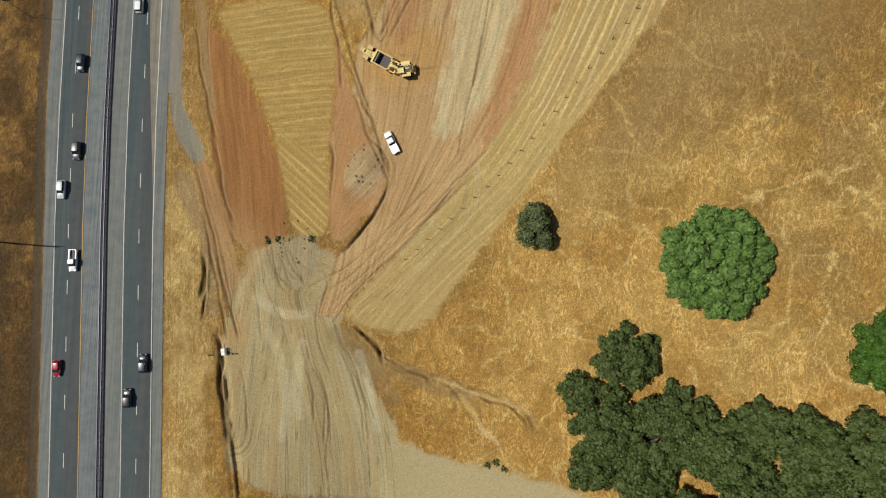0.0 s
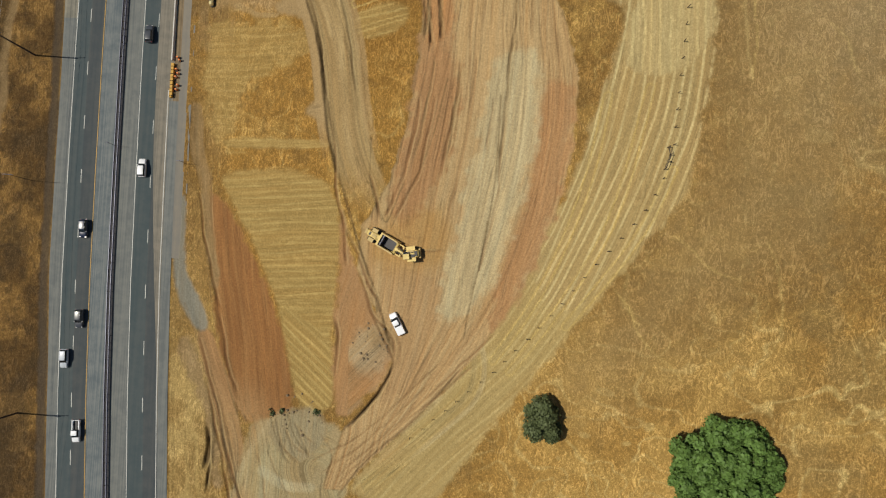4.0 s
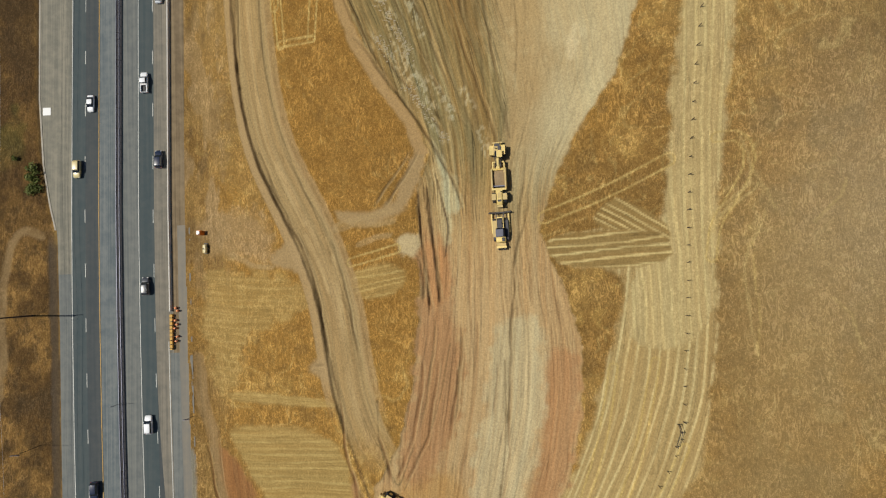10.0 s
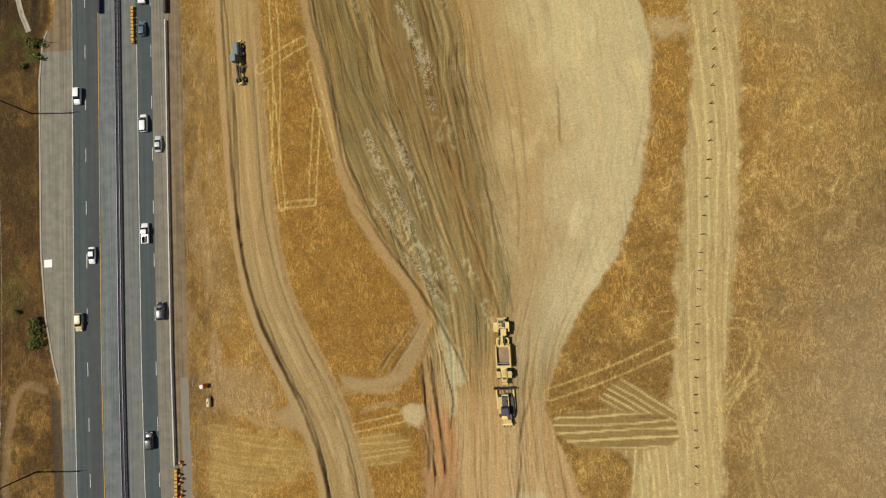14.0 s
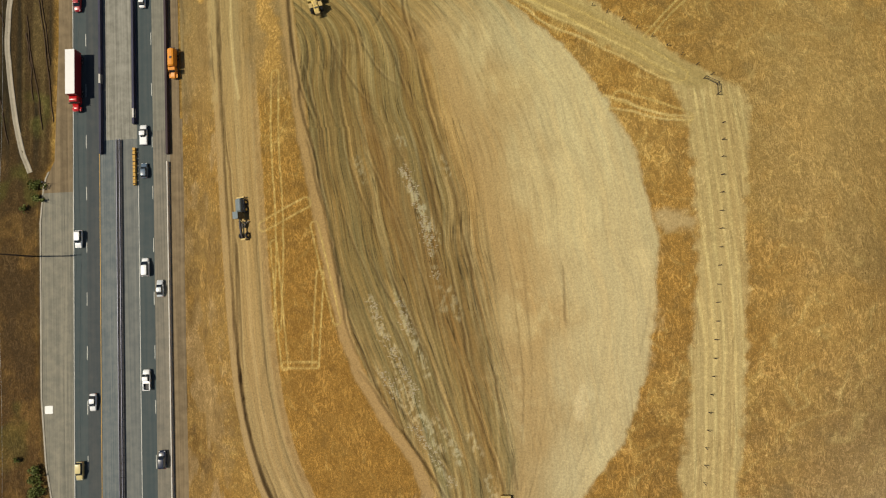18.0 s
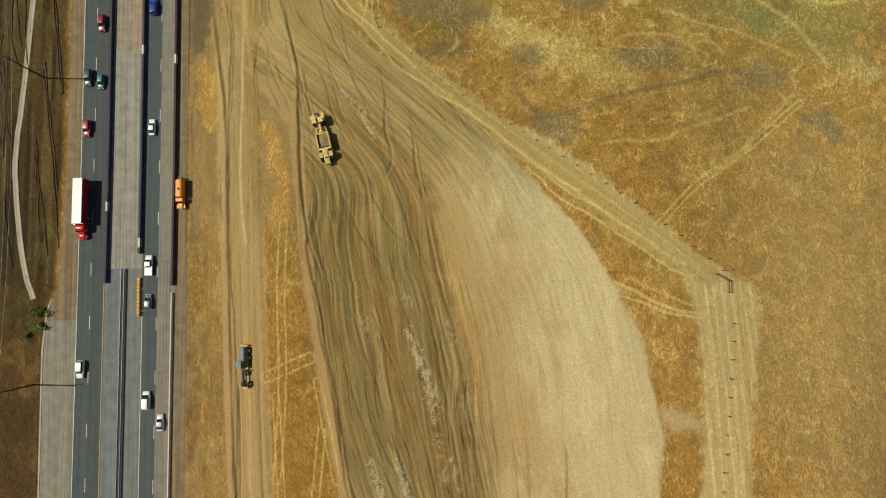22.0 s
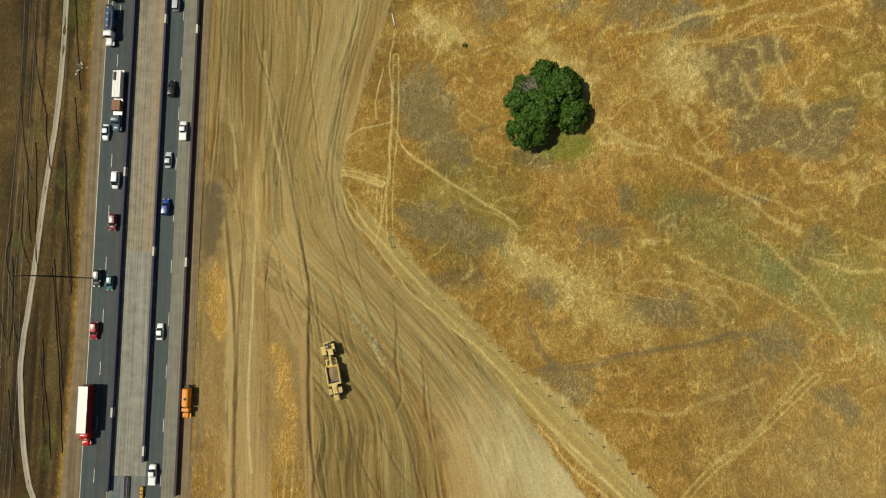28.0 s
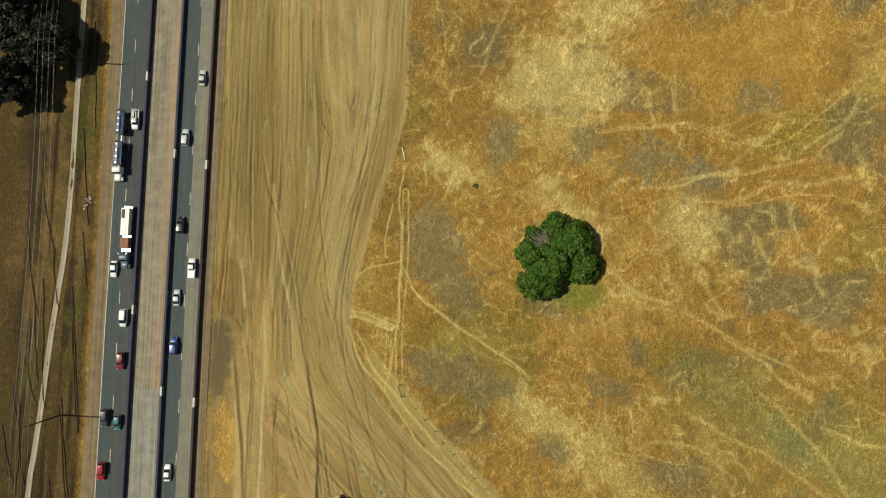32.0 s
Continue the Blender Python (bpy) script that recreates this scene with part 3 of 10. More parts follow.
class Land:
    """The ground's grid with its heights, soil colours and how grassy it is."""

    def __init__(self, gx, gy):
        self.nx, self.ny = len(gx), len(gy)
        x, y = np.meshgrid(gx, gy)
        self.x, self.y = x.ravel(), y.ravel()
        self.z = hill(self.x, self.y)
        self.rgb = np.zeros((len(self.x), 3))
        self.grassy = np.ones(len(self.x))
        self.flow = np.zeros((len(self.x), 3))
        self.wob = (cloud(self.x, self.y, 2.2, 5) - 0.5) * 2

    def box(self, pts, pad=8):
        p = np.asarray(pts)
        return np.nonzero((self.x > p[:, 0].min() - pad) & (self.x < p[:, 0].max() + pad) & (self.y > p[:, 1].min() - pad) & (self.y < p[:, 1].max() + pad))[0]

    def lay(self, at, mask, color, grassy=None):
        k = mask[:, None]
        self.rgb[at] = self.rgb[at] * (1 - k) + np.asarray(color) * k
        if grassy is not None:
            self.grassy[at] = self.grassy[at] * (1 - mask) + grassy * mask

    def draw(self, at, mask, across, lengthwise, strength):
        """Note which way the ground has been worked, and how plainly it shows."""
        k = mask > 0.4
        self.flow[at[k]] = np.stack([across[k], lengthwise[k], np.full(k.sum(), strength)], -1)

    def plot(self, name, color, soft=0.8, rough=1.2, grassy=0.0, share=1.0, streak=None, depth=0.0, guide=None):
        """Cover an outline. streak: (heading in degrees, spacing, strength, second colour)."""
        at = self.box(PLOTS[name])
        d = within(PLOTS[name], self.x[at], self.y[at]) + self.wob[at] * rough
        mask = smooth(-soft, soft, d) * share
        c = np.asarray(color, float)
        if streak:
            head, gap, strength, other = streak
            a = radians(head)
            u = -math.sin(a) * self.x[at] + math.cos(a) * self.y[at]
            v = math.cos(a) * self.x[at] + math.sin(a) * self.y[at]
            if guide:
                d2, v, left = line_distance(rounded(guide, 3, False), self.x[at], self.y[at], False, True)
                u = d2 * left
            u = u + (cloud(self.x[at], self.y[at], 26, 31, 3) - 0.5) * gap * 0.9
            if strength > 0.2:
                self.draw(at, mask, u, v, strength * 0.4 if name.startswith("mown") else strength)
            u = u + (grain(u / gap, v / 14, 33) - 0.5) * gap * 0.55
            s = 1 - smooth(0.4, 0.9, np.cos(2 * math.pi * u / gap)) * ((0.5 if strength > 0.75 else 0.15) + 0.8 * grain(u / gap, v / 5, 8)) - (0.5 if strength < 0.88 else 0.0) * smooth(0.6, 0.95, np.cos(4.6 * math.pi * u / gap)) * grain(u / 2.2, v / 8, 34)
            s = np.clip(s * strength + (1 - strength) * grain(u / 0.8, v / 9, 9), 0, 1)[:, None]
            c = c * (1 - s) + np.asarray(other) * s
        self.lay(at, mask, c, grassy)
        if depth:
            self.z[at] -= depth * smooth(0, 2.0, d)
        return at, mask

    def track(self, pts, color, width=0.5, gauge=0.0, share=0.8, depth=0.0, grassy=None, rounds=2, chips=False):
        """A wheel track, a rut or a ridge along a line. gauge: distance between two wheels."""
        p = rounded(pts, rounds, False)
        at = self.box(p, 4)
        d, run, left = line_distance(p, self.x[at], self.y[at], False, True)
        d = d + self.wob[at] * min(0.25, width * 0.3)
        if grassy and not gauge:
            d = np.abs(d * left + (cloud(run, 0 * run, 9, 96, 3) - 0.5) * 1.6)
        if gauge:
            d = np.abs(d - gauge / 2)
        mask = (1 - smooth(width * 0.45, width * 1.05, np.abs(d))) * share * (0.45 + 0.75 * cloud(run, left * 3 + 0 * run, 5, 77, 2)).clip(0, 1)
        if chips:
            mask = mask * smooth(0.5, 0.62, cloud(self.x[at] * 1.5, self.y[at], 0.8, 97, 2)) * 0.9
        self.lay(at, mask.clip(0, 1), color, grassy)
        self.z[at] -= depth * (1 - smooth(width * 0.3, width * 1.3, np.abs(d)))

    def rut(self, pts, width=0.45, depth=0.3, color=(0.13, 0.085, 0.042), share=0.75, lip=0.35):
        """A deep wheel rut or blade mark: a trench of darker soil with shade painted in, loose pale soil thrown up on
        its east side.
        """
        p = rounded(pts, 2, False)
        at = self.box(p, 3)
        d, run, left = line_distance(p, self.x[at], self.y[at], False, True)
        keep = smooth(0, 3, run) * smooth(0, 3, run.max() - run) * (0.5 + 0.8 * grain(run / 6, 0 * run, 91)).clip(0, 1)
        off = d * left + (grain(run / 4, 0 * run, 92) - 0.5) * 0.5
        wide = max(width, 0.4) * (0.7 + 0.6 * grain(run / 3, 0 * run, 95))
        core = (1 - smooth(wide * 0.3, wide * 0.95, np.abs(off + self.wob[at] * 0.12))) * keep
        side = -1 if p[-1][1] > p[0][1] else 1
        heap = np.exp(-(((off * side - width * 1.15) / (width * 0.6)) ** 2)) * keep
        # the dark core colour adds to the trench's own shade
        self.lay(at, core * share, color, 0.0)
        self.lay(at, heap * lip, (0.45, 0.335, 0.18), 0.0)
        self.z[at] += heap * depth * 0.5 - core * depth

    def bank(self, pts, height, width=1.2, rounds=2, fade=3.0):
        """A cut bank: the ground to the left of the line's run stands higher near it and dies away."""
        p = rounded(pts, rounds, False)
        at = self.box(p, fade + 3)
        d, run, left = line_distance(p, self.x[at], self.y[at], False, True)
        ends = smooth(0, 4, run) * smooth(0, 4, run.max() - run)
        s = d * left + self.wob[at] * 0.35
        up = smooth(-0.35, 0.35, s) * (1 - smooth(0.4, fade, s)) * height - (1 - smooth(0, width, np.abs(s + 0.8))) * abs(height) * 0.3
        self.z[at] += up * ends * (0.8 + 0.4 * cloud(run, 0 * run, 7, 12, 2))


GOLD, BROWN, STRAW, TAN = (0.285, 0.152, 0.037), (0.19, 0.108, 0.034), (0.43, 0.30, 0.105), (0.25, 0.176, 0.078)
CLAY, RED, PALE, DUST = (0.215, 0.175, 0.088), (0.31, 0.155, 0.062), (0.50, 0.405, 0.25), (0.375, 0.272, 0.142)
GRAVEL, VERGE, GREEN, SHRUB = (0.21, 0.195, 0.165), (0.105, 0.058, 0.02), (0.14, 0.13, 0.025), (0.15, 0.11, 0.055)
OCHRE = (0.46, 0.31, 0.165)


def outer(near, far_at, steps):
    """Grid lines that grow coarser from the near ground to the horizon."""
    return near + np.sign(far_at - near) * np.geomspace(4, abs(far_at - near), steps)


STEP = 0.34
near_x = np.concatenate([np.arange(-128, -76, 0.45), np.arange(-76, 57, 0.25), np.arange(57, 108.01, 0.45)])
near_y = np.arange(-72, 416.01, STEP)
land = Land(np.concatenate([outer(-128, -2500, 12)[::-1], near_x, outer(108, 2500, 12)]),
            np.concatenate([outer(-72, -2500, 12)[::-1], near_y, outer(416, 2900, 12)]))
X, Y = land.x, land.y
everywhere = np.arange(len(X))
big, mid, small = cloud(X, Y, 38, 3, 3), cloud(X, Y, 9, 4, 3), cloud(X, Y, 2.4, 6, 2)
veins = np.abs(cloud(X + 6 * mid, Y + 6 * small, 7, 21, 3) - 0.5)
land.rgb[:] = GOLD
land.lay(everywhere, smooth(0.42, 0.68, big) * 0.7, BROWN)
land.lay(everywhere, smooth(0.5, 0.72, mid) * 0.45, (0.36, 0.215, 0.066))
land.lay(everywhere, (1 - smooth(0.0, 0.014, veins)) * smooth(0.3, 0.55, big) * 0.45, STRAW)
warp = cloud(X + 9 * mid, Y + 9 * big, 26, 67, 4)
trails = sum((1 - smooth(0.002, 0.010, np.abs(warp - lev))) for lev in (0.36, 0.45, 0.54, 0.63))
wisp = cloud(X * 1.5 + 2 * mid, Y + 2 * small, 1.7, 68, 2)
land.lay(everywhere, smooth(0.56, 0.74, wisp) * smooth(0.35, 0.6, mid) * 0.35, (0.42, 0.262, 0.08))
land.lay(everywhere, smooth(0.58, 0.76, 1 - wisp) * 0.3, (0.16, 0.09, 0.026))
north = smooth(255, 300, Y) * smooth(-30, -10, X)
patch, brush = cloud(X, Y * 1.3, 22, 61, 4), cloud(X * 0.8, Y, 17, 62, 3)
land.lay(everywhere, north * smooth(0.42, 0.6, cloud(X, Y, 34, 75, 4)) * 0.55, (0.25, 0.132, 0.032))
land.lay(everywhere, north * smooth(0.56, 0.72, patch) * smooth(0.35, 0.6, mid) * 0.65, (0.40, 0.265, 0.085))
land.lay(everywhere, north * smooth(0.56, 0.66, brush) * 0.8, SHRUB)
land.lay(everywhere, north * smooth(0.6, 0.75, cloud(X, Y, 30, 63, 3)) * 0.4, GREEN)
land.lay(everywhere, north * (1 - smooth(0.0, 0.022, np.abs(patch - 0.52))) * smooth(0.3, 0.6, mid) * 0.5, (0.45, 0.32, 0.12))
east = smooth(52, 66, X) * (1 - north)
land.lay(everywhere, east * smooth(0.48, 0.66, cloud(X, Y, 8, 64, 4)) * 0.65, (0.20, 0.13, 0.05))
land.lay(everywhere, east * (1 - smooth(0.0, 0.009, np.abs(cloud(X + 5 * small, Y, 11, 65, 3) - 0.5))) * 0.4, (0.38, 0.235, 0.075))
land.lay(everywhere, smooth(0.6, 0.75, small) * smooth(0.4, 0.6, mid) * 0.4, (0.37, 0.228, 0.067))
land.lay(everywhere, trails * (0.3 + 0.3 * north + 0.3 * east) * smooth(0.35, 0.55, small), (0.45, 0.32, 0.12))
land.lay(everywhere, smooth(0.62, 0.8, 1 - small) * 0.35, (0.14, 0.085, 0.03))

# grass tones
south_slope = (1 - smooth(15, 60, Y)) * smooth(-5, 20, X)
land.lay(everywhere, south_slope * (0.28 + 0.32 * smooth(0.4, 0.65, mid)), (0.43, 0.272, 0.088))
land.lay(everywhere, south_slope * trails * 0.35, (0.52, 0.385, 0.16))
land.plot("field_east", (0.27, 0.18, 0.076), 14, 5, 0.5, 0.7)
grey_field = np.exp(-(((X - 84) / 22) ** 2) - ((Y - 122) / 34) ** 2)
land.lay(everywhere, grey_field * 0.75, (0.315, 0.228, 0.125), 0.5)
verge_edge = along(ROAD, Y) - along(PAVED_WEST, Y) - 0.4
land.lay(everywhere, smooth(-0.4, 1.6, verge_edge - X + land.wob * 0.8), VERGE)
west_side = smooth(0, 2.5, verge_edge - X)
land.lay(everywhere, west_side * smooth(0.5, 0.62, mid) * 0.7, (0.235, 0.13, 0.04))
land.lay(everywhere, west_side * smooth(0.5, 0.68, 1 - wisp) * 0.5, (0.05, 0.032, 0.015))
land.lay(everywhere, west_side * smooth(0.52, 0.62, cloud(X, Y * 0.5, 13, 74, 3)) * 0.6, (0.06, 0.038, 0.018))
drag = grain((X - along(ROAD, Y)) / 1.1, Y / 26, 73)
land.lay(everywhere, west_side * smooth(205, 240, Y) * 0.85, (0.078, 0.047, 0.019))
land.lay(everywhere, west_side * smooth(300, 335, Y) * smooth(0.35, 0.65, mid) * 0.6, (0.19, 0.112, 0.042))
land.lay(everywhere, west_side * smooth(112, 128, Y) * (1 - smooth(200, 215, Y)) * 0.4, (0.06, 0.033, 0.013))
land.lay(everywhere, west_side * smooth(200, 215, Y) * (1 - smooth(262, 290, Y)) * 0.6, (0.05, 0.029, 0.012))
land.lay(everywhere, west_side * smooth(205, 240, Y) * smooth(0.55, 0.8, drag) * 0.75, (0.022, 0.018, 0.01))
land.lay(everywhere, west_side * smooth(205, 240, Y) * smooth(0.6, 0.85, 1 - drag) * 0.7, (0.13, 0.085, 0.034))
pale_field = np.exp(-(((X - 82) / 26) ** 2) - ((Y - 215) / 45) ** 2)
land.lay(everywhere, pale_field * 0.75, (0.40, 0.258, 0.098), 0.6)
land.lay(everywhere, west_side * smooth(130, 160, Y) * smooth(0.58, 0.7, cloud(X, Y, 12, 66, 3)) * 0.5, (0.09, 0.085, 0.02))
gutter = along(ROAD, Y) - along(PAVED_WEST, Y) - 1.35
land.lay(everywhere, (1 - smooth(0.9, 1.6, np.abs(X - gutter + land.wob * 0.4))) * (1 - smooth(118, 126, Y)) * 0.85, (0.075, 0.055, 0.038), 0.3)
land.lay(everywhere, (1 - smooth(0.15, 0.5, np.abs(X - gutter - 0.6))) * smooth(124, 136, Y) * (1 - smooth(214, 222, Y)) * 0.8, (0.03, 0.024, 0.018), 0.3)
east_edge = along(ROAD, Y) + np.where(Y < 90, 24.9, 26.5)
strip_e = smooth(0, 0.8, X - east_edge) * (1 - smooth(9, 16, X - east_edge + 4 * land.wob))
land.lay(everywhere, strip_e * (0.2 + 0.4 * smooth(0.35, 0.6, mid)), (0.25, 0.15, 0.055), 1.0)
k = np.nonzero(strip_e > 0.3)[0]
land.flow[k] = np.stack([(X - along(ROAD, Y))[k] * 0.8, Y[k], np.full(len(k), 0.3)], -1)
land.lay(everywhere, smooth(90, 130, Y) * strip_e * smooth(0.5, 0.62, cloud(X * 1.6, Y * 0.7, 7, 71, 4)) * 0.75, (0.30, 0.20, 0.10), 0.5)
land.lay(everywhere, smooth(90, 130, Y) * strip_e * smooth(0.55, 0.7, cloud(X * 1.5, Y * 0.6, 6, 76, 3)) * 0.7, (0.14, 0.085, 0.036), 0.6)
land.lay(everywhere, strip_e * (1 - smooth(10, 45, Y)) * (0.35 + 0.4 * smooth(0.4, 0.6, mid)), (0.43, 0.30, 0.12), 0.8)
land.plot("haul_verge", (0.235, 0.145, 0.052), 3, 3, 1.0, 0.4)
land.plot("rust_slope", (0.31, 0.165, 0.036), 7, 6, 0.7, 0.65)
land.plot("dry_spoil", (0.31, 0.205, 0.10), 2.5, 3.0, 0.7, 0.7)
for name in ("straw_top", "straw_peak", "straw_upper", "straw_by_oak", "straw_west", "straw_bend", "straw_east"):
    land.plot(name, (0.45, 0.325, 0.13), 5.0, 7.5, 1.0, 0.75)
for name in ("brush_a", "brush_b", "brush_c", "brush_d", "brush_e", "brush_f", "brush_g", "brush_h", "brush_i", "brush_j", "brush_k", "brush_l", "brush_m", "brush_n"):
    land.plot(name, (0.185, 0.135, 0.066), 2.6, 4.0, 1.0, 0.8)
land.plot("weeds_a", (0.17, 0.165, 0.07), 2.0, 2.5, 1.0, 0.7)
land.plot("weeds_b", (0.25, 0.20, 0.06), 5.0, 5.0, 1.0, 0.6)
land.plot("green_swale", (0.17, 0.15, 0.05), 6, 5, 1.0, 0.6)
land.plot("green_under_oak", (0.15, 0.16, 0.03), 2, 2, 1.0, 0.7)
land.plot("pale_grass_a", STRAW, 3, 4, 1.0, 0.85)
land.plot("pale_grass_b", STRAW, 2.5, 4, 1.0, 0.6)

island = smooth(-48, -40, X) * (1 - smooth(-12, -6, X)) * smooth(84, 100, Y) * (1 - smooth(205, 225, Y))
land.lay(everywhere, island * (0.35 + 0.35 * smooth(0.4, 0.6, mid)), (0.235, 0.118, 0.026))

# mown ground with its rows of straw
ROW, HAY = (0.29, 0.188, 0.066), (0.46, 0.33, 0.13)
land.plot("mown_left", HAY, 0.8, 0.8, 0.2, 0.95, (3, 1.75, 0.75, ROW))
land.plot("mown_left_low", HAY, 0.5, 0.6, 0.2, 0.95, (-42, 1.7, 0.8, ROW))
land.plot("mown_left_up", HAY, 1.6, 3.0, 0.4, 0.65, (-4, 1.8, 0.6, ROW))
land.plot("mown_left_band", HAY, 0.5, 0.5, 0.2, 0.9, (-2, 1.4, 0.7, ROW))
land.plot("mown_island", HAY, 0.8, 0.8, 0.2, 0.85, (8, 1.6, 0.8, ROW))
SWATHS = ((-38, -30), (-18, -8), (1, 14), (17, 32), (27, 50), (34, 70), (38.5, 90), (41, 110), (42, 130))
land.plot("mown_right_south", (0.47, 0.36, 0.17), 0.8, 1.0, 0.2, 0.92, (52, 2.0, 0.65, (0.34, 0.24, 0.10)), guide=SWATHS)
land.plot("mown_right", (0.52, 0.405, 0.205), 0.8, 1.0, 0.2, 0.92, (84, 1.8, 0.9, (0.335, 0.235, 0.105)), guide=SWATHS)
land.plot("mown_right_north", (0.53, 0.415, 0.205), 0.8, 1.2, 0.25, 0.85, (90, 1.8, 0.8, (0.39, 0.29, 0.142)))
land.plot("mown_corner", (0.53, 0.415, 0.205), 0.8, 1.2, 0.25, 0.85, (90, 1.8, 0.8, (0.39, 0.29, 0.142)))
land.plot("mown_ridge", (0.39, 0.29, 0.13), 0.7, 1.0, 0.2, 0.85, (138, 2.2, 0.6, (0.32, 0.23, 0.095)))
land.plot("mown_fan", (0.54, 0.41, 0.19), 0.4, 0.5, 0.2, 0.95, (-33, 1.4, 0.95, (0.235, 0.15, 0.055)))
land.plot("mown_triangle", (0.54, 0.41, 0.19), 0.4, 0.5, 0.2, 0.95, (4, 1.6, 0.95, (0.235, 0.15, 0.055)))
SPOIL = (0.31, 0.21, 0.105)
for name in ("spoil_north", "spoil_by_road", "spoil_ring", "link_path"):
    land.plot(name, SPOIL, 0.8, 1.0, 0.0, 0.95)
land.plot("mown_spur", DUST, 1, 1.2, 0.2, 0.9)

# bare soil of the junction and the western strip
land.plot("verge_soil", (0.27, 0.18, 0.09), 1.0, 1.2, 0.5, 0.9)
land.plot("red_bank", (0.31, 0.165, 0.075), 0.8, 1.2, 0.0, 0.95, (78, 2.6, 0.3, (0.36, 0.21, 0.105)))
land.plot("red_strip", RED, 0.8, 1.2, 0.0, 0.97, (97, 2.4, 0.35, (0.22, 0.10, 0.04)))
land.plot("access_dirt", (0.37, 0.215, 0.105), 0.6, 0.6, 0.0, 1.0, (112, 1.5, 0.35, (0.27, 0.15, 0.07)))
land.plot("access_grey", GRAVEL, 0.6, 0.6, 0.0, 0.95)
land.plot("junction", (0.355, 0.285, 0.165), 1.0, 1.5, 0.0, 1.0)
for line, reach in ((((-40, -62), (-41, -35), (-40, -12), (-33, 0), (-24, 8), (-8, 24)), 16), (((-52, -40), (-50, -15), (-49, 2), (-55, 16), (-61, 32)), 7), (((-20, -62), (-22, -40), (-28, -20), (-33, -4)), 10)):
    p = rounded(line, 3, False)
    at = land.box(p, reach)
    d, run, left = line_distance(p, X[at], Y[at], False, True)
    soil = (1 - land.grassy[at]) * (d < reach) * ((Y[at] < 9) | (X[at] > -26))
    land.draw(at, soil, d * left, run, 0.55)
    tone = grain(d * left / 2.2, run / 30, 72)
    land.lay(at, soil * smooth(0.5, 0.8, tone) * 0.4, (0.29, 0.215, 0.12))
    land.lay(at, soil * smooth(0.6, 0.85, 1 - tone) * 0.5, (0.43, 0.355, 0.225))
glow = (1 - smooth(0, 13, np.hypot(X + 53, Y - 8))) + (1 - smooth(0, 12, np.hypot(X + 20, Y - 6))) + (1 - smooth(0, 7, np.hypot(X + 54, Y + 14)))
at = np.nonzero((glow > 0.02) & (land.grassy < 0.3))[0]
land.lay(at, glow[at].clip(0, 1) * 0.7, (0.37, 0.225, 0.11))
land.plot("pale_mound", (0.36, 0.27, 0.17), 1.5, 1.8, 0.0, 0.8)
land.plot("dump_heaps", (0.25, 0.205, 0.13), 1.0, 1.5, 0.0, 0.9, (85, 1.7, 0.5, (0.31, 0.25, 0.16)))

# the graded cut, its tracks running the way the machines go
west, east = along(CUT_WEST, Y), along(CUT_EAST, Y)
across = (X - west) / np.maximum(east - west, 1.0)


def eased(table, v, reach):
    """An edge as the machines follow it, without its small bends."""
    return sum(along(table, v + k * reach) for k in (-1, -0.6, -0.25, 0.25, 0.6, 1)) / 6


lane_west, lane_east = eased(CUT_WEST, Y, 26) + 3, eased(CUT_EAST, Y, 14)
to_edge = smooth(235, 262, Y)
lane_west = np.where(Y > 225, (-30.8 - 0.13 * (Y - 225)) * (1 - to_edge) + (lane_east - 48) * to_edge, lane_west)
cut_in = np.minimum(X - west, east - X) + land.wob * 0.7
cut_in[(Y < -9) | (Y > 417)] = -50
at = np.nonzero(cut_in > -3)[0]
u, v = ((X - lane_west) / np.maximum(lane_east - lane_west, 8.0))[at] * 46, Y[at]
gone_north = smooth(250, 285, v)
off = lane_east[at] - X[at]
straight = smooth(8, 30, off) * smooth(284, 306, v)
u = u * (1 - gone_north) + (46 - 0.95 * (off * (1 - straight) + (-30 - X[at]) * straight)) * gone_north
u = u + (cloud(X[at], v, 24, 14, 2) - 0.5) * (3.0 - 2.0 * gone_north)
s1, s2, s3 = grain(u / 0.55, v / 22, 41), grain(u / 1.9, v / 45, 42), grain(u / 6.5, v / 70, 43)
line_a = 1 - smooth(0.02, 0.07, np.abs(grain(u / 2.1, v / 38, 44) - 0.5))
line_b = 1 - smooth(0.02, 0.08, np.abs(grain(u / 0.9 + 7, v / 26, 45) - 0.5))
gone = smooth(0.35, 0.6, cloud(X[at], v, 9, 46, 2))
mask = smooth(-0.5, 0.6, cut_in[at])
land.draw(at, mask, u * (0.6 + 0.012 * np.maximum(east - west, 10)[at]), v, 0.85)
land.lay(at, mask, TAN, 0.0)
land.lay(at, mask * gone_north, (0.365, 0.258, 0.128))
land.lay(at, mask * smooth(0.45, 0.75, s2) * 0.75, (0.215, 0.152, 0.068))
land.lay(at, mask * gone_north * smooth(0.35, 0.6, s2) * 0.6, (0.345, 0.245, 0.115))
band = grain(u / 4.2, v / 90, 94)
land.lay(at, mask * gone_north * smooth(0.5, 0.75, band) * 0.6, (0.25, 0.172, 0.08))
land.lay(at, mask * gone_north * smooth(0.6, 0.85, 1 - band) * 0.5, (0.45, 0.345, 0.19))
land.lay(at, mask * smooth(0.5, 0.75, s3) * (0.65 - 0.35 * smooth(170, 200, v)) * (1 - 0.8 * gone_north), CLAY)
land.lay(at, mask * smooth(0.55, 0.8, grain(u / 3.6, v / 60, 56)) * smooth(170, 200, v) * (0.5 - 0.2 * gone_north), (0.245, 0.152, 0.058))
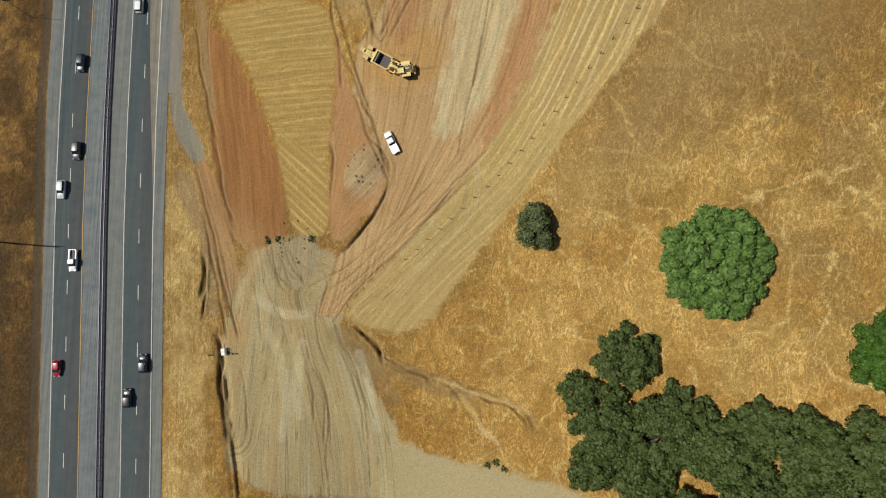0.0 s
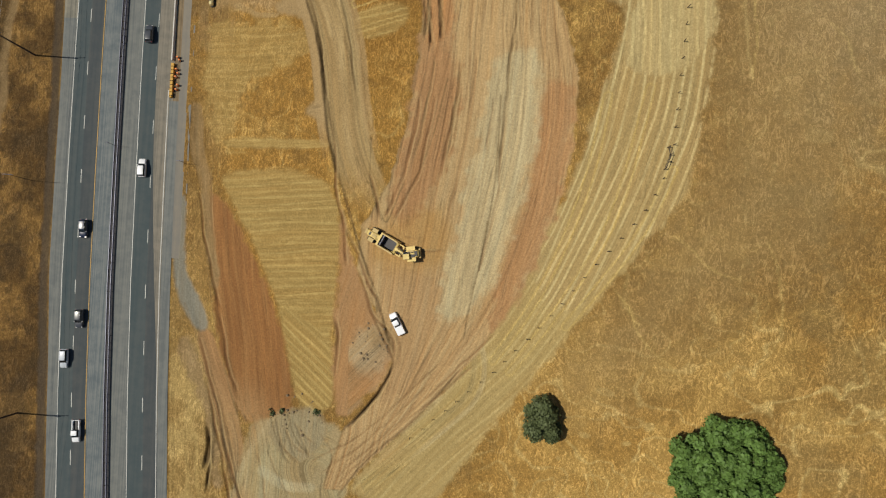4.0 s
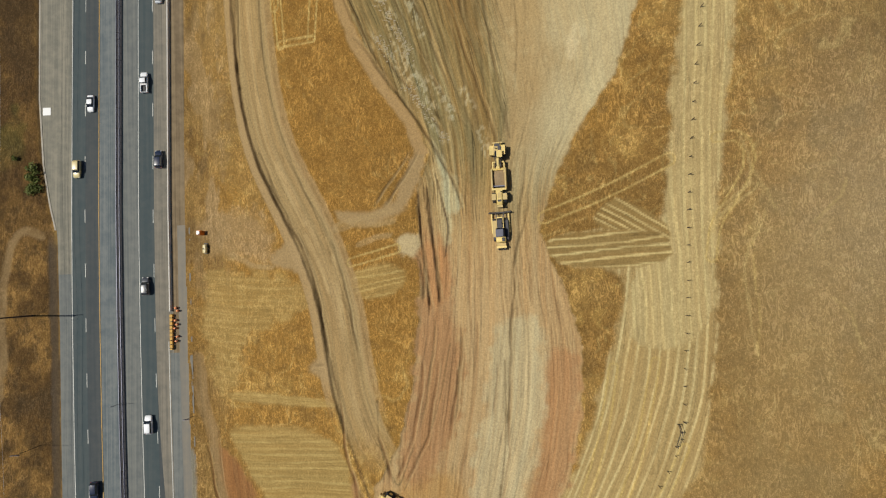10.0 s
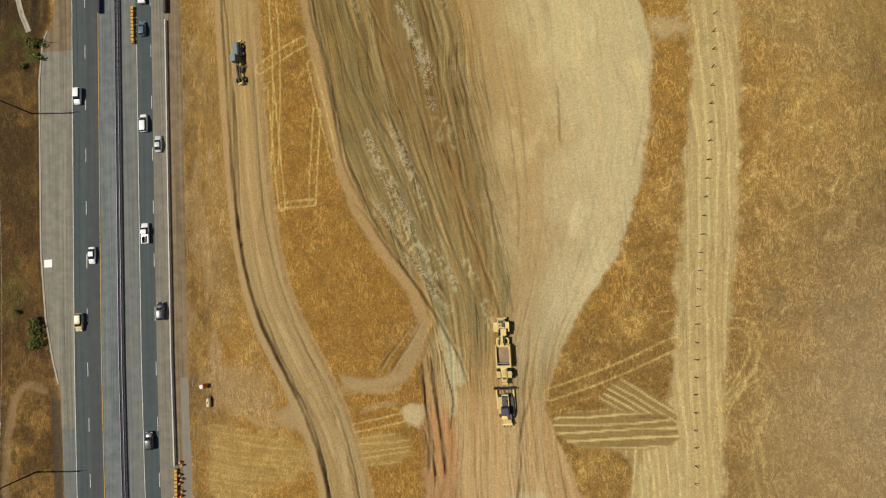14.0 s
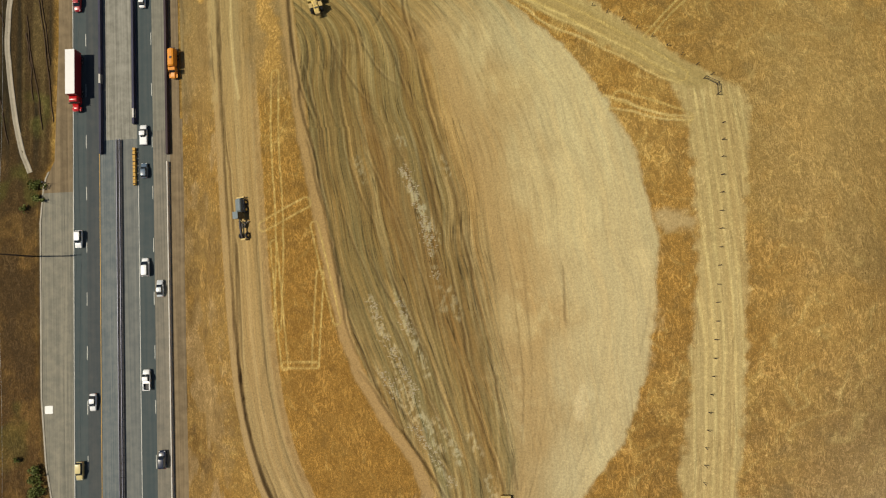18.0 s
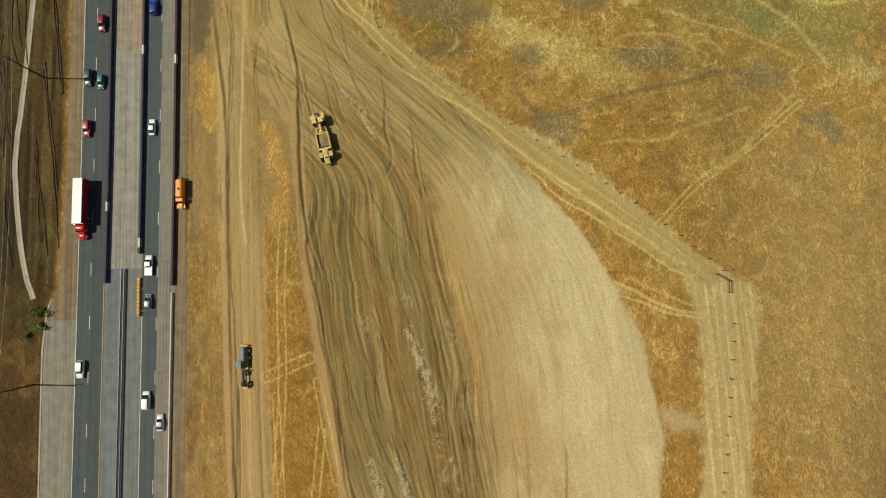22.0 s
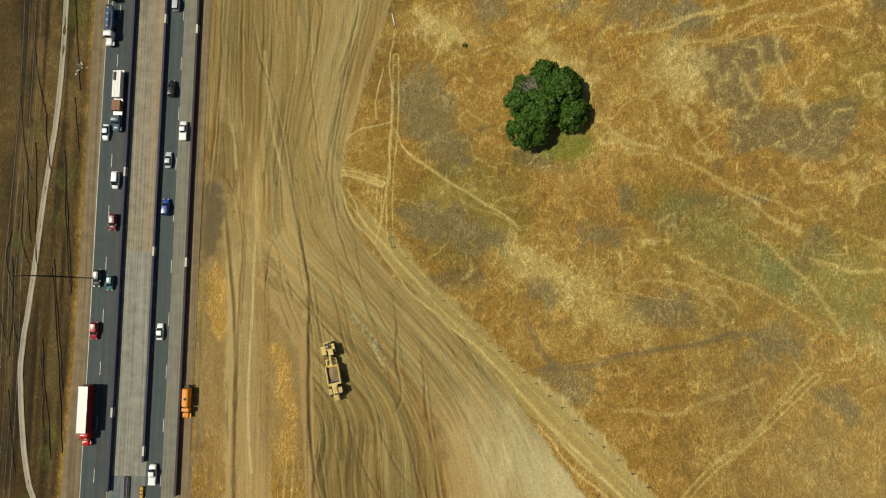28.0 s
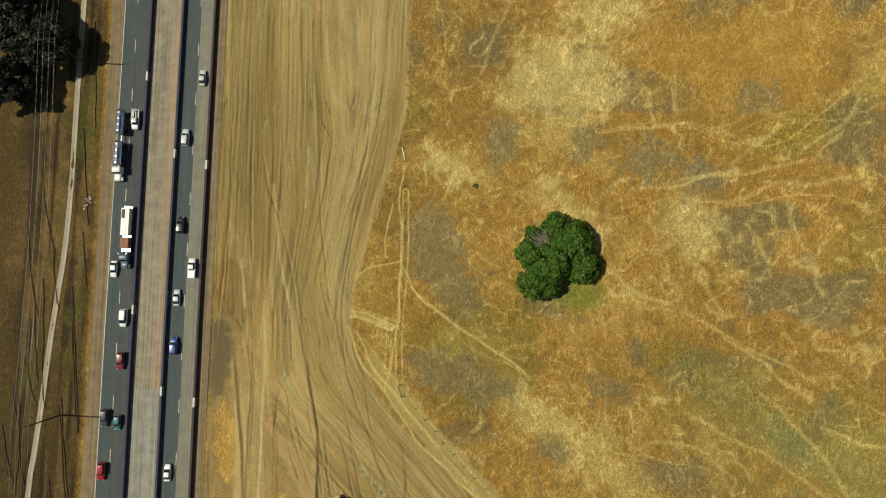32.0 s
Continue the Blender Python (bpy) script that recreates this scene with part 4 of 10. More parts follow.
land.lay(at, mask * smooth(0.55, 0.85, s1) * 0.55, (0.40, 0.295, 0.15))
land.lay(at, mask * smooth(0.66, 0.88, 1 - s1) * 0.6, (0.17, 0.115, 0.055))
ruts = mask * np.maximum(line_a, line_b * 0.7) * (0.35 + 0.65 * gone) * (1 - 0.5 * gone_north)
land.lay(at, ruts * 0.35, (0.125, 0.085, 0.042))
land.lay(at, mask * (1 - smooth(0.0, 0.05, np.abs(grain(u / 1.5 + 3, v / 30, 47) - 0.55))) * gone * 0.5, (0.43, 0.33, 0.185))
land.z[at] -= mask * (smooth(0.6, 0.85, 1 - s1) * 0.14 + smooth(0.55, 0.8, s2) * 0.1) + ruts * 0.16
south = mask * (1 - smooth(104, 140, v))
land.lay(at, south * 0.82, OCHRE)
land.lay(at, south * smooth(0.55, 0.85, s2) * 0.35, (0.31, 0.165, 0.07))
land.lay(at, south * smooth(0.66, 0.9, 1 - s1) * 0.35, (0.25, 0.135, 0.06))
land.lay(at, south * line_a * gone * 0.3, (0.17, 0.10, 0.05))
for name, c, share in (("ochre_turn", (0.41, 0.235, 0.085), 0.7), ("peach_soil", (0.40, 0.25, 0.13), 0.6), ("soil_patch_red", (0.35, 0.18, 0.078), 0.7), ("clay_red_right", (0.38, 0.20, 0.095), 0.75), ("clay_pale", PALE, 0.85), ("clay_pale_north", PALE, 0.45),
                       ("red_cut", (0.385, 0.215, 0.108), 0.7), ("green_clay", CLAY, 0.45), ("brown_sweep", (0.25, 0.155, 0.065), 0.65),
                       ("dusty_pad", DUST, 0.85), ("dusty_pad_low", DUST, 0.85)):
    crisp = name in ("clay_pale", "clay_red_right", "red_cut", "soil_patch_red")
    land.plot(name, c, 1.4 if crisp else 3.4, 2.4 if crisp else 3.2, 0.0, share, (92, 2.9, 0.15, tuple(0.8 * k for k in c)))

blot, fleck = cloud(X[at], v, 11, 48, 3), cloud(X[at] * 1.2, v * 0.75, 2.0, 49, 3)
land.flow[at, 2] *= 1 - 0.6 * (1 - smooth(90, 145, v)) - 0.35 * gone_north
land.flow[at, 2] *= 1 - 0.75 * smooth(0.5, 0.56, across[at]) * smooth(120, 140, v) * (1 - smooth(240, 268, v)) * mask
dusty = mask * smooth(0.5, 0.56, across[at]) * smooth(120, 140, v) * (1 - smooth(240, 268, v))
land.lay(at, dusty * (1 - smooth(0.62, 0.85, across[at] + 0.25 * (blot - 0.5))) * 0.6, (0.37, 0.25, 0.122))
land.lay(at, dusty * smooth(0.55, 0.7, blot) * 0.4, (0.35, 0.24, 0.118))
land.lay(at, dusty * smooth(0.6, 0.75, 1 - blot) * 0.45, (0.46, 0.36, 0.20))
land.lay(at, dusty * smooth(0.6, 0.74, fleck) * smooth(0.4, 0.6, blot) * 0.25, (0.29, 0.20, 0.095))
land.lay(at, dusty * smooth(0.62, 0.76, 1 - fleck) * smooth(0.4, 0.6, 1 - blot) * 0.3, (0.49, 0.395, 0.23))
arcs = 1 - smooth(0.004, 0.03, np.abs(grain(u / 3.0, v / 60, 55) - 0.5))
land.lay(at, dusty * arcs * gone * 0.35, (0.26, 0.18, 0.09))
rim = dusty * (1 - smooth(1.0, 4.5, np.abs(cut_in[at] - 2.5))) * (X[at] > 20)
land.lay(at, rim * smooth(0.45, 0.7, blot) * 0.6, (0.47, 0.37, 0.215))
land.lay(at, dusty * smooth(0.62, 0.9, across[at] + 0.3 * (blot - 0.5)) * 0.75, (0.45, 0.372, 0.23))
lobe = cloud(X[at] * 1.6, v * 0.5, 9, 93, 3)
land.lay(at, dusty * smooth(0.6, 0.74, lobe) * smooth(0.55, 0.75, across[at]) * 0.45, (0.50, 0.41, 0.245))

for name, c in (("pale_patch", (0.46, 0.36, 0.21)), ("pale_wedge", (0.44, 0.35, 0.205)), ("red_patch", (0.37, 0.195, 0.09))):
    land.plot(name, c, 0.8, 1.4, 0.0, 0.85)
for x, y, r, h in ((-7.5, 247.5, 2.2, 0.9), (-5.2, 243.0, 2.0, 0.8), (-9.5, 250.5, 1.6, 0.6), (-18.5, 30.5, 3.0, 0.8)):
    at = np.nonzero(np.hypot(X - x, Y - y) < 3 * r)[0]
    far = np.hypot(X[at] - x, Y[at] - y) / r + land.wob[at] * 0.25
    land.z[at] += h * np.exp(-far * far)
    land.lay(at, np.exp(-far * far) * 0.6, (0.22, 0.145, 0.07))

# haul road
p = rounded(HAUL, 2, False)
at = land.box(p, 9)
d, run, left = line_distance(p, X[at], Y[at], False, True)
s = d * left
mask = (1 - smooth(4.4, 5.4, np.where(s > 0, d * 0.95, d) + land.wob[at] * 0.35)) * (1 - smooth(285, 310, Y[at])) * smooth(58, 76, Y[at])
lane = grain(s / 0.7 + 3, run / 35, 51)
land.lay(at, mask, (0.325, 0.225, 0.11), 0.0)
land.lay(at, mask * smooth(0.45, 0.75, lane) * 0.6, (0.285, 0.193, 0.093))
land.lay(at, mask * (1 - smooth(0.5, 1.3, np.abs(s))) * 0.55 * cloud(run, s, 6, 53, 2), (0.45, 0.32, 0.17))
land.lay(at, mask * (1 - smooth(0.0, 0.06, np.abs(grain(s / 1.1 + 9, run / 40, 54) - 0.5))) * 0.35, (0.17, 0.115, 0.057))
land.draw(at, mask, s, run, 0.35)
land.z[at] -= mask * (0.25 + 0.08 * smooth(0.5, 0.8, lane))
# edge of the haul road: a low berm with loose soil
berm = np.exp(-(((s + 5.3) / 0.55) ** 2)) + 0.7 * np.exp(-(((s - 5.0) / 0.6) ** 2))
land.z[at] += (1 - smooth(285, 310, Y[at])) * smooth(62, 76, Y[at]) * berm * 0.6 * (0.5 + cloud(run, s, 3, 52, 2))
shoulder = np.maximum(1 - smooth(1.1, 1.5, np.abs(s + 6.1) + land.wob[at] * 0.15), 0.7 * (1 - smooth(0.9, 1.5, np.abs(s - 5.6) + land.wob[at] * 0.3))) * (1 - smooth(285, 310, Y[at])) * smooth(72, 84, Y[at])
land.lay(at, shoulder * 0.9, (0.33, 0.225, 0.115), 0.0)
# dark line inside each berm, its shade painted into the soil colour
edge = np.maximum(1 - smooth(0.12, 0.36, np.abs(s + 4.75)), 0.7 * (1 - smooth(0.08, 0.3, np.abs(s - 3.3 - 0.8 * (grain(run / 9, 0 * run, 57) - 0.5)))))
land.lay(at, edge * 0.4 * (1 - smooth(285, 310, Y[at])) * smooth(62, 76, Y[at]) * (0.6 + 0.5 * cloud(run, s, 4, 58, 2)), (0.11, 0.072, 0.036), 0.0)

barren = smooth(232, 256, Y) * smooth(0, 0.8, X - east_edge) * (1 - smooth(-1, 1.5, X - west + 1.5))
land.lay(everywhere, barren * 0.85, (0.29, 0.203, 0.10), 0.15)
land.lay(everywhere, barren * smooth(0.52, 0.66, cloud(X * 2.4, Y * 0.4, 8, 77, 3)) * 0.7, (0.15, 0.105, 0.06))
land.lay(everywhere, barren * smooth(0.58, 0.72, cloud(X * 2.4, Y * 0.4, 8, 78, 3)) * 0.7, (0.32, 0.23, 0.12))
for name, c, share, tufts in (("tan_side", (0.265, 0.178, 0.082), 0.9, 0.1), ("damp_patch", (0.13, 0.095, 0.06), 0.75, 0.2), ("brown_patch", (0.22, 0.14, 0.058), 0.7, 0.2), ("brown_band", (0.285, 0.19, 0.075), 0.5, 0.0),
                              ("grey_band", (0.36, 0.28, 0.155), 0.35, 0.0), ("gold_strip_a", (0.255, 0.15, 0.052), 0.6, 0.8), ("gold_strip_b", (0.26, 0.155, 0.055), 0.5, 0.9), ("tan_wedge", (0.36, 0.25, 0.12), 0.9, 0.0)):
    land.plot(name, c, 1.6, 2.6, tufts, share)

for name, c, share, tufts in (("burnt_strip", (0.145, 0.105, 0.062), 0.8, 0.2), ("sand_bank", (0.36, 0.255, 0.13), 0.9, 0.0), ("sand_flat", (0.37, 0.262, 0.132), 0.9, 0.0), ("sand_slope", (0.36, 0.25, 0.125), 0.85, 0.0),
                              ("gold_tuft_west", (0.38, 0.215, 0.062), 0.9, 1.0), ("gold_tuft_east", (0.38, 0.215, 0.062), 0.9, 1.0), ("clay_wedge", (0.42, 0.37, 0.24), 0.8, 0.0), ("pad_scrape", (0.56, 0.47, 0.31), 0.5, 0.0)):
    land.plot(name, c, 0.9, 1.8, tufts, share)

# loose spoil along the west edge of the cut
spoil = np.abs(X - west + 1.8 + land.wob * 0.5)
at = np.nonzero((spoil < 4) & (Y > 136) & (Y < 285))[0]
land.lay(at, (1 - smooth(1.0, 2.0, spoil[at])) * 0.95, (0.335, 0.215, 0.10), 0.0)

# level bed under the highway
bed = along(ROAD, Y)
land.z[:] = np.where((X > bed - 0.3 - along(PAVED_WEST, Y)) & (X < bed + 27), -0.12, land.z)
land.z[:] += (small - 0.5) * 0.28 * land.grassy * ((X < bed - 10) | (X > bed + 28))

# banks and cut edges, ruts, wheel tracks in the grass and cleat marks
# each bank also gets a dark stroke that paints in its shade
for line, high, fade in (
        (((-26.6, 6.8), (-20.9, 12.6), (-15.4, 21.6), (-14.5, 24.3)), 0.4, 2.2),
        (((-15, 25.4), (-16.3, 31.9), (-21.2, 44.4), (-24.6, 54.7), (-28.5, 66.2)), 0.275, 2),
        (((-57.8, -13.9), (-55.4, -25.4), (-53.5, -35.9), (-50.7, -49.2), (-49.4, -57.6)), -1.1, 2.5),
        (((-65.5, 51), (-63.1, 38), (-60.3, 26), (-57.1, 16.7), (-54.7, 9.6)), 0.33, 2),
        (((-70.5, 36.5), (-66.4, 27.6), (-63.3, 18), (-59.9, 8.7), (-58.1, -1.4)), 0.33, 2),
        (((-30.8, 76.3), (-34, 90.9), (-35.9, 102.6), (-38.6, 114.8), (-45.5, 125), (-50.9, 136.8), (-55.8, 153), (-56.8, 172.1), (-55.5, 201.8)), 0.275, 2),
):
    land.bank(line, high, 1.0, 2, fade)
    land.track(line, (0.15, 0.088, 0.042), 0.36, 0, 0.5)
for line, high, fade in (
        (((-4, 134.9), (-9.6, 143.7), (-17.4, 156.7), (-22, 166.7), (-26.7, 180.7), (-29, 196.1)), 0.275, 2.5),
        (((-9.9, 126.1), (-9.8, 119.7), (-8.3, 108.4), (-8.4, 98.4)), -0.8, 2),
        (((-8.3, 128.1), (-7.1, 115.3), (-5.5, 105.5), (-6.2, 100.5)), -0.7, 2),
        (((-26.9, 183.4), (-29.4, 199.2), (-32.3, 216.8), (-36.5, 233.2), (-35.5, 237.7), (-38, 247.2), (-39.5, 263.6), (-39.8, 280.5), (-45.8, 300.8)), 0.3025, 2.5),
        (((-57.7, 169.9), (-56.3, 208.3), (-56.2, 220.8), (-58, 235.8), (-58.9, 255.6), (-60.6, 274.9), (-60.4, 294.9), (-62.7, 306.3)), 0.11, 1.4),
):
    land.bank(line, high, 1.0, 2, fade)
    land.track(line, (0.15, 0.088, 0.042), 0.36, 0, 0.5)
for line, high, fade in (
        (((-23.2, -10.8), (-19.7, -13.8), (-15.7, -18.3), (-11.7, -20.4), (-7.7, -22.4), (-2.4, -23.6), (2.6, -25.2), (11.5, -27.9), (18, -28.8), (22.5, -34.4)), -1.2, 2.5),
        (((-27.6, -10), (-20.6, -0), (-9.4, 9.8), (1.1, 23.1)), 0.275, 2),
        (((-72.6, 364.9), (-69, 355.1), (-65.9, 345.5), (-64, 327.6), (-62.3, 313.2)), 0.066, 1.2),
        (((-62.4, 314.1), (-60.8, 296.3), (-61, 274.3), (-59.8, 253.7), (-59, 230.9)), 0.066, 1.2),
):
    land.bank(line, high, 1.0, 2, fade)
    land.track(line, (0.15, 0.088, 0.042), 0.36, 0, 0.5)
for line in (
        ((-123.4, 80), (-123.4, 102), (-122.5, 117.2), (-120, 122.5), (-116.2, 124.4), (-112.8, 122.8)),
        ((-71.8, 88.6), (-70, 76.7), (-66.7, 64.9), (-63.7, 53.5), (-62.2, 41.8)),
        ((-70.7, 88.5), (-67.6, 73.4), (-65.6, 63.1), (-63.4, 48.5)),
):
    land.track(line, (0.245, 0.16, 0.078), 1.5, 0, 0.9, 0.1, 0.2)
# clefts and grooves: the shadow inside them is painted near-black
for line in (
        ((-14.3, 24.1), (-16.6, 19.1), (-20, 13.3), (-23.5, 9.5), (-26.1, 6.9)),
        ((-62.3, 3.8), (-61.3, -2.6), (-61.5, -11.8)),
):
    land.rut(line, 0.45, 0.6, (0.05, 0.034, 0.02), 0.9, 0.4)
for line in (
        ((-9.8, 126.6), (-9.7, 122.7), (-9.6, 116.7), (-8.8, 108.1), (-8.1, 100.8)),
        ((-7.7, 128.1), (-7.3, 122.5), (-6.8, 116.6), (-6.6, 109.3), (-5.8, 101.5)),
        ((-5.2, 129.6), (-4.1, 123.6), (-2.9, 118.3), (-4.1, 111.9)),
):
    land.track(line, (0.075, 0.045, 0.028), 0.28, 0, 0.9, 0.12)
# thin dark lines: shade of small edges and ruts painted into the soil
for line in (
        ((-64.9, 311.1), (-62, 304.2), (-60.4, 296.5), (-60, 286.2), (-59.7, 272.5)),
        ((-73.2, 312.8), (-73.6, 299.6), (-73.8, 287.2)),
        ((-50.4, 326.4), (-47.7, 311.9), (-44.5, 299.5), (-41.2, 284.7)),
        ((-52.1, 317.5), (-52.3, 305.2), (-52.2, 297.5)),
        ((-50.5, 297.4), (-53, 294.2), (-53, 285.6)),
        ((-54.3, 296.8), (-50.2, 293.1), (-49, 285.3)),
        ((-64.6, 21.1), (-61, 11.1), (-58.1, 2.6), (-54.9, -10.2)),
        ((-58.9, 21.3), (-56.3, 12.7), (-54.6, 8.5)),
        ((6.7, 58.7), (5.5, 49.6), (3.2, 39), (2.2, 30.9)),
        ((-25.4, 57.4), (-23.1, 50.5), (-19.7, 42.4), (-17, 34.3), (-15.4, 27.5)),
        ((-45.7, 8.2), (-44, 1.8), (-39.4, -1.5)),
        ((-41.2, 9.2), (-39.6, 3.5), (-35.7, -0.6)),
):
    land.track(line, (0.13, 0.09, 0.045), 0.24, 0, 0.65, 0.06)
for line in (
        ((-40.1, 283.5), (-39.3, 269.3), (-38.4, 256.1), (-37.9, 242.2), (-37, 230.5)),
        ((-39, 283.4), (-34.8, 267.2), (-32.4, 255.6), (-29.7, 240.3)),
        ((-35, 282.8), (-26.6, 263.3), (-19.6, 248.8)),
        ((-18.1, 280.9), (-16.4, 270.6), (-12.2, 252.6), (-9.7, 242.3)),
        ((3.6, 191.4), (7.1, 172.1), (9.7, 156.2), (11, 144.9), (11.6, 137.9)),
        ((-10.2, 269.1), (-7.3, 252.6), (-5.2, 240), (-0.5, 215.6), (2.1, 203.7), (4.5, 184.5), (5.9, 176.4)),
        ((-32.6, -22.2), (-29.5, -27.4), (-27.7, -35.3), (-28.9, -44.7), (-27.9, -51)),
        ((-27.2, -11), (-23.4, -21), (-19.4, -28), (-18.5, -35), (-17.1, -52.6)),
        ((-48.8, 199.7), (-49, 176.7), (-47.7, 156.6), (-42.2, 137.7), (-36.1, 124.7), (-32.2, 113.4), (-25.9, 91.6)),
):
    land.track(line, (0.13, 0.09, 0.045), 0.24, 0, 0.65, 0.06)
for line in (
        ((8.6, 87.6), (8.5, 76.1), (7.7, 63.1), (5.1, 47.2)),
        ((-20.6, 194.9), (-13, 177), (-8.4, 161.6), (-2.5, 147.9)),
        ((-15, 194.1), (-6.5, 172.2), (-1, 151.7), (4.7, 138.2)),
        ((-29.7, 299.5), (-26.1, 282), (-19.8, 265.6), (-15.4, 250.2), (-5.6, 227.1)),
        ((-34.9, 272.5), (-28.2, 249.1), (-22.4, 227.5), (-14.1, 205.7)),
        ((-40.8, 280.9), (-36.5, 266.5), (-33.8, 247.4), (-32.3, 231.3)),
        ((-17.1, 275.4), (-16.1, 266.8), (-18.1, 262.6)),
        ((15.3, 262.9), (34.1, 267.4), (51.1, 270), (68.7, 273.2)),
        ((-16, 56.8), (-12.1, 65), (-7.2, 75.7), (-3.8, 91.5)),
        ((-18.5, 58.7), (-21.9, 67.3), (-21.6, 78.2)),
        ((-21.1, 66.9), (-18.7, 60), (-17.2, 57.2), (-15.3, 62.4), (-13.4, 67)),
):
    land.track(line, (0.13, 0.09, 0.045), 0.24, 0, 0.65, 0.06)
for line in (
        ((-21.7, 41.3), (-19.3, 34.5), (-16.8, 29.1)),
):
    land.track(line, (0.13, 0.09, 0.045), 0.24, 0, 0.65, 0.06)
for line, gauge in (
        (((-58.8, 319.5), (-57.5, 309), (-56.5, 298.7), (-57.4, 292)), 0),
        (((-33.3, 314.8), (-27.2, 313.5), (-21.9, 311.3)), 1.3),
        (((-22.8, 311.4), (-22.9, 299.7)), 1.3),
        (((53.2, 133.6), (58, 133.9), (60.1, 128.5), (56.7, 121.7), (52.7, 116), (51.7, 109)), 2),
        (((18.3, 119.3), (31.4, 123.9), (43.9, 129.9)), 2.6),
        (((-44.3, 197), (-43.6, 179.5), (-43.1, 166.5)), 1.9),
        (((-32.5, 188.9), (-34.9, 166.9)), 1.9),
        (((-43.1, 166.9), (-34.6, 166.8)), 1.5),
        (((-19.3, 294.8), (-20.2, 310.5), (-19, 329), (-19.7, 350.1)), 1.6),
        (((-33, 315.6), (-21.5, 312.2)), 1.6),
        (((-30.5, 306.8), (-14.5, 288.6), (13.8, 260), (36.6, 238.3), (50.1, 226.1)), 2.6),
        (((37.3, 223), (49.9, 216.6)), 2.2),
):
    land.track(line, (0.47, 0.33, 0.12), 0.3 if gauge else 0.26, gauge, 0.8 if gauge else 0.5, 0.04, 0.7)
for line, gauge in (
        (((44.3, 235.7), (52.5, 244.2), (65.2, 251.8), (80.6, 263.9)), 1.2),
        (((-42.2, 239.8), (-42.7, 221.1), (-42.2, 200), (-44.5, 176.3)), 2),
        (((-33.4, 200.8), (-28.8, 177.4)), 2),
        (((-46.8, 201.7), (-35.3, 206.5)), 2.6),
        (((35.6, 41.7), (38.8, 36), (42.4, 31.7), (48.4, 25)), 0),
        (((27.6, 7.6), (32.8, 1.9), (34.2, -1.9)), 0),
        (((-21.7, 326.8), (-11.9, 317.7), (0.6, 308.9), (14.2, 303.4)), 0),
        (((-3, 344.8), (3.3, 339.9), (9.5, 336.7)), 0),
        (((35.8, 321.9), (52.1, 318), (67.7, 310.1), (82.8, 301.4)), 0),
        (((36, 363.9), (50.2, 365.8), (62.4, 358.6), (73.9, 359.3), (84.5, 370.3)), 0),
        (((-12.3, 404.3), (-7.2, 391.6), (-13.4, 381.1)), 0),
):
    land.track(line, (0.47, 0.33, 0.12), 0.3 if gauge else 0.26, gauge, 0.8 if gauge else 0.5, 0.04, 0.7)
for line, gauge in (
        (((54.7, 345.2), (66.8, 344.9), (79.1, 347.2), (90, 344.3)), 0),
        (((34.3, 43.3), (37.2, 39.9), (39.6, 37)), 0),
        (((58.9, 114.5), (60.7, 102.6), (59.1, 88.4)), 0),
        (((62.3, 53.9), (67.1, 43.5), (64.8, 31.1), (60, 26.5)), 0),
        (((45.3, 55), (53.1, 48.7), (57.5, 47.3)), 0),
        (((14.3, 294), (24.1, 288), (34.6, 281.8), (45.4, 282.5), (59.5, 279.1)), 0),
        (((-7.5, 310.5), (4.8, 304.3), (15.3, 299.7)), 0),
        (((-27, 111.6), (-15.6, 114.2)), 2),
        (((9.2, 26.2), (19.8, 43), (28.2, 66.4), (31.4, 86.1)), 1.7),
        (((13.1, 23.9), (24.7, 41), (34, 59.3), (39.7, 87.2)), 1.7),
        (((24.9, 35.2), (38.6, 54.7), (44.4, 69.3)), 1.7),
):
    land.track(line, (0.47, 0.33, 0.12), 0.3 if gauge else 0.26, gauge, 0.8 if gauge else 0.5, 0.04, 0.7)
for line in (
        ((-20.5, 182.2), (-16.1, 170.6), (-12.3, 164), (-10, 157.8)),
        ((-14.1, 182.6), (-9.3, 169.8), (-8.8, 167.7)),
        ((-18.4, 165.4), (-11.6, 152.6), (-3, 138.8)),
        ((-11.2, 213.2), (-5.8, 197.8), (-2.8, 179.2)),
        ((-22.8, 269.7), (-19.8, 262.5)),
        ((-10.6, 213.5), (-6.1, 199.2), (-3.5, 194.1)),
):
    land.track(line, (0.45, 0.385, 0.26), 1.4, 0, 0.6, chips=True)

# deep ruts and blade marks, shade painted into their dark cores
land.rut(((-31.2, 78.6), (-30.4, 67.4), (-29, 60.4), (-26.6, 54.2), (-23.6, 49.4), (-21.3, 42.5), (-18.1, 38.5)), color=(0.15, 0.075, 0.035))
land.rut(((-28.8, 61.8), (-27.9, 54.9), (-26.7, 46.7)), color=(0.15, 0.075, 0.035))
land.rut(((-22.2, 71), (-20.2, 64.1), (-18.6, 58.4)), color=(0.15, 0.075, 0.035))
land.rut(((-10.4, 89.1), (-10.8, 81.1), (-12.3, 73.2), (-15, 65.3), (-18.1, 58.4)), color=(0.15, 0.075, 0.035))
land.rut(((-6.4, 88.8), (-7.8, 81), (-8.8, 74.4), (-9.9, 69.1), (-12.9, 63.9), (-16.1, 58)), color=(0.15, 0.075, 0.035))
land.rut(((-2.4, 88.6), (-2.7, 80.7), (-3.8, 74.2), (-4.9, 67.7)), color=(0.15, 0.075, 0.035))
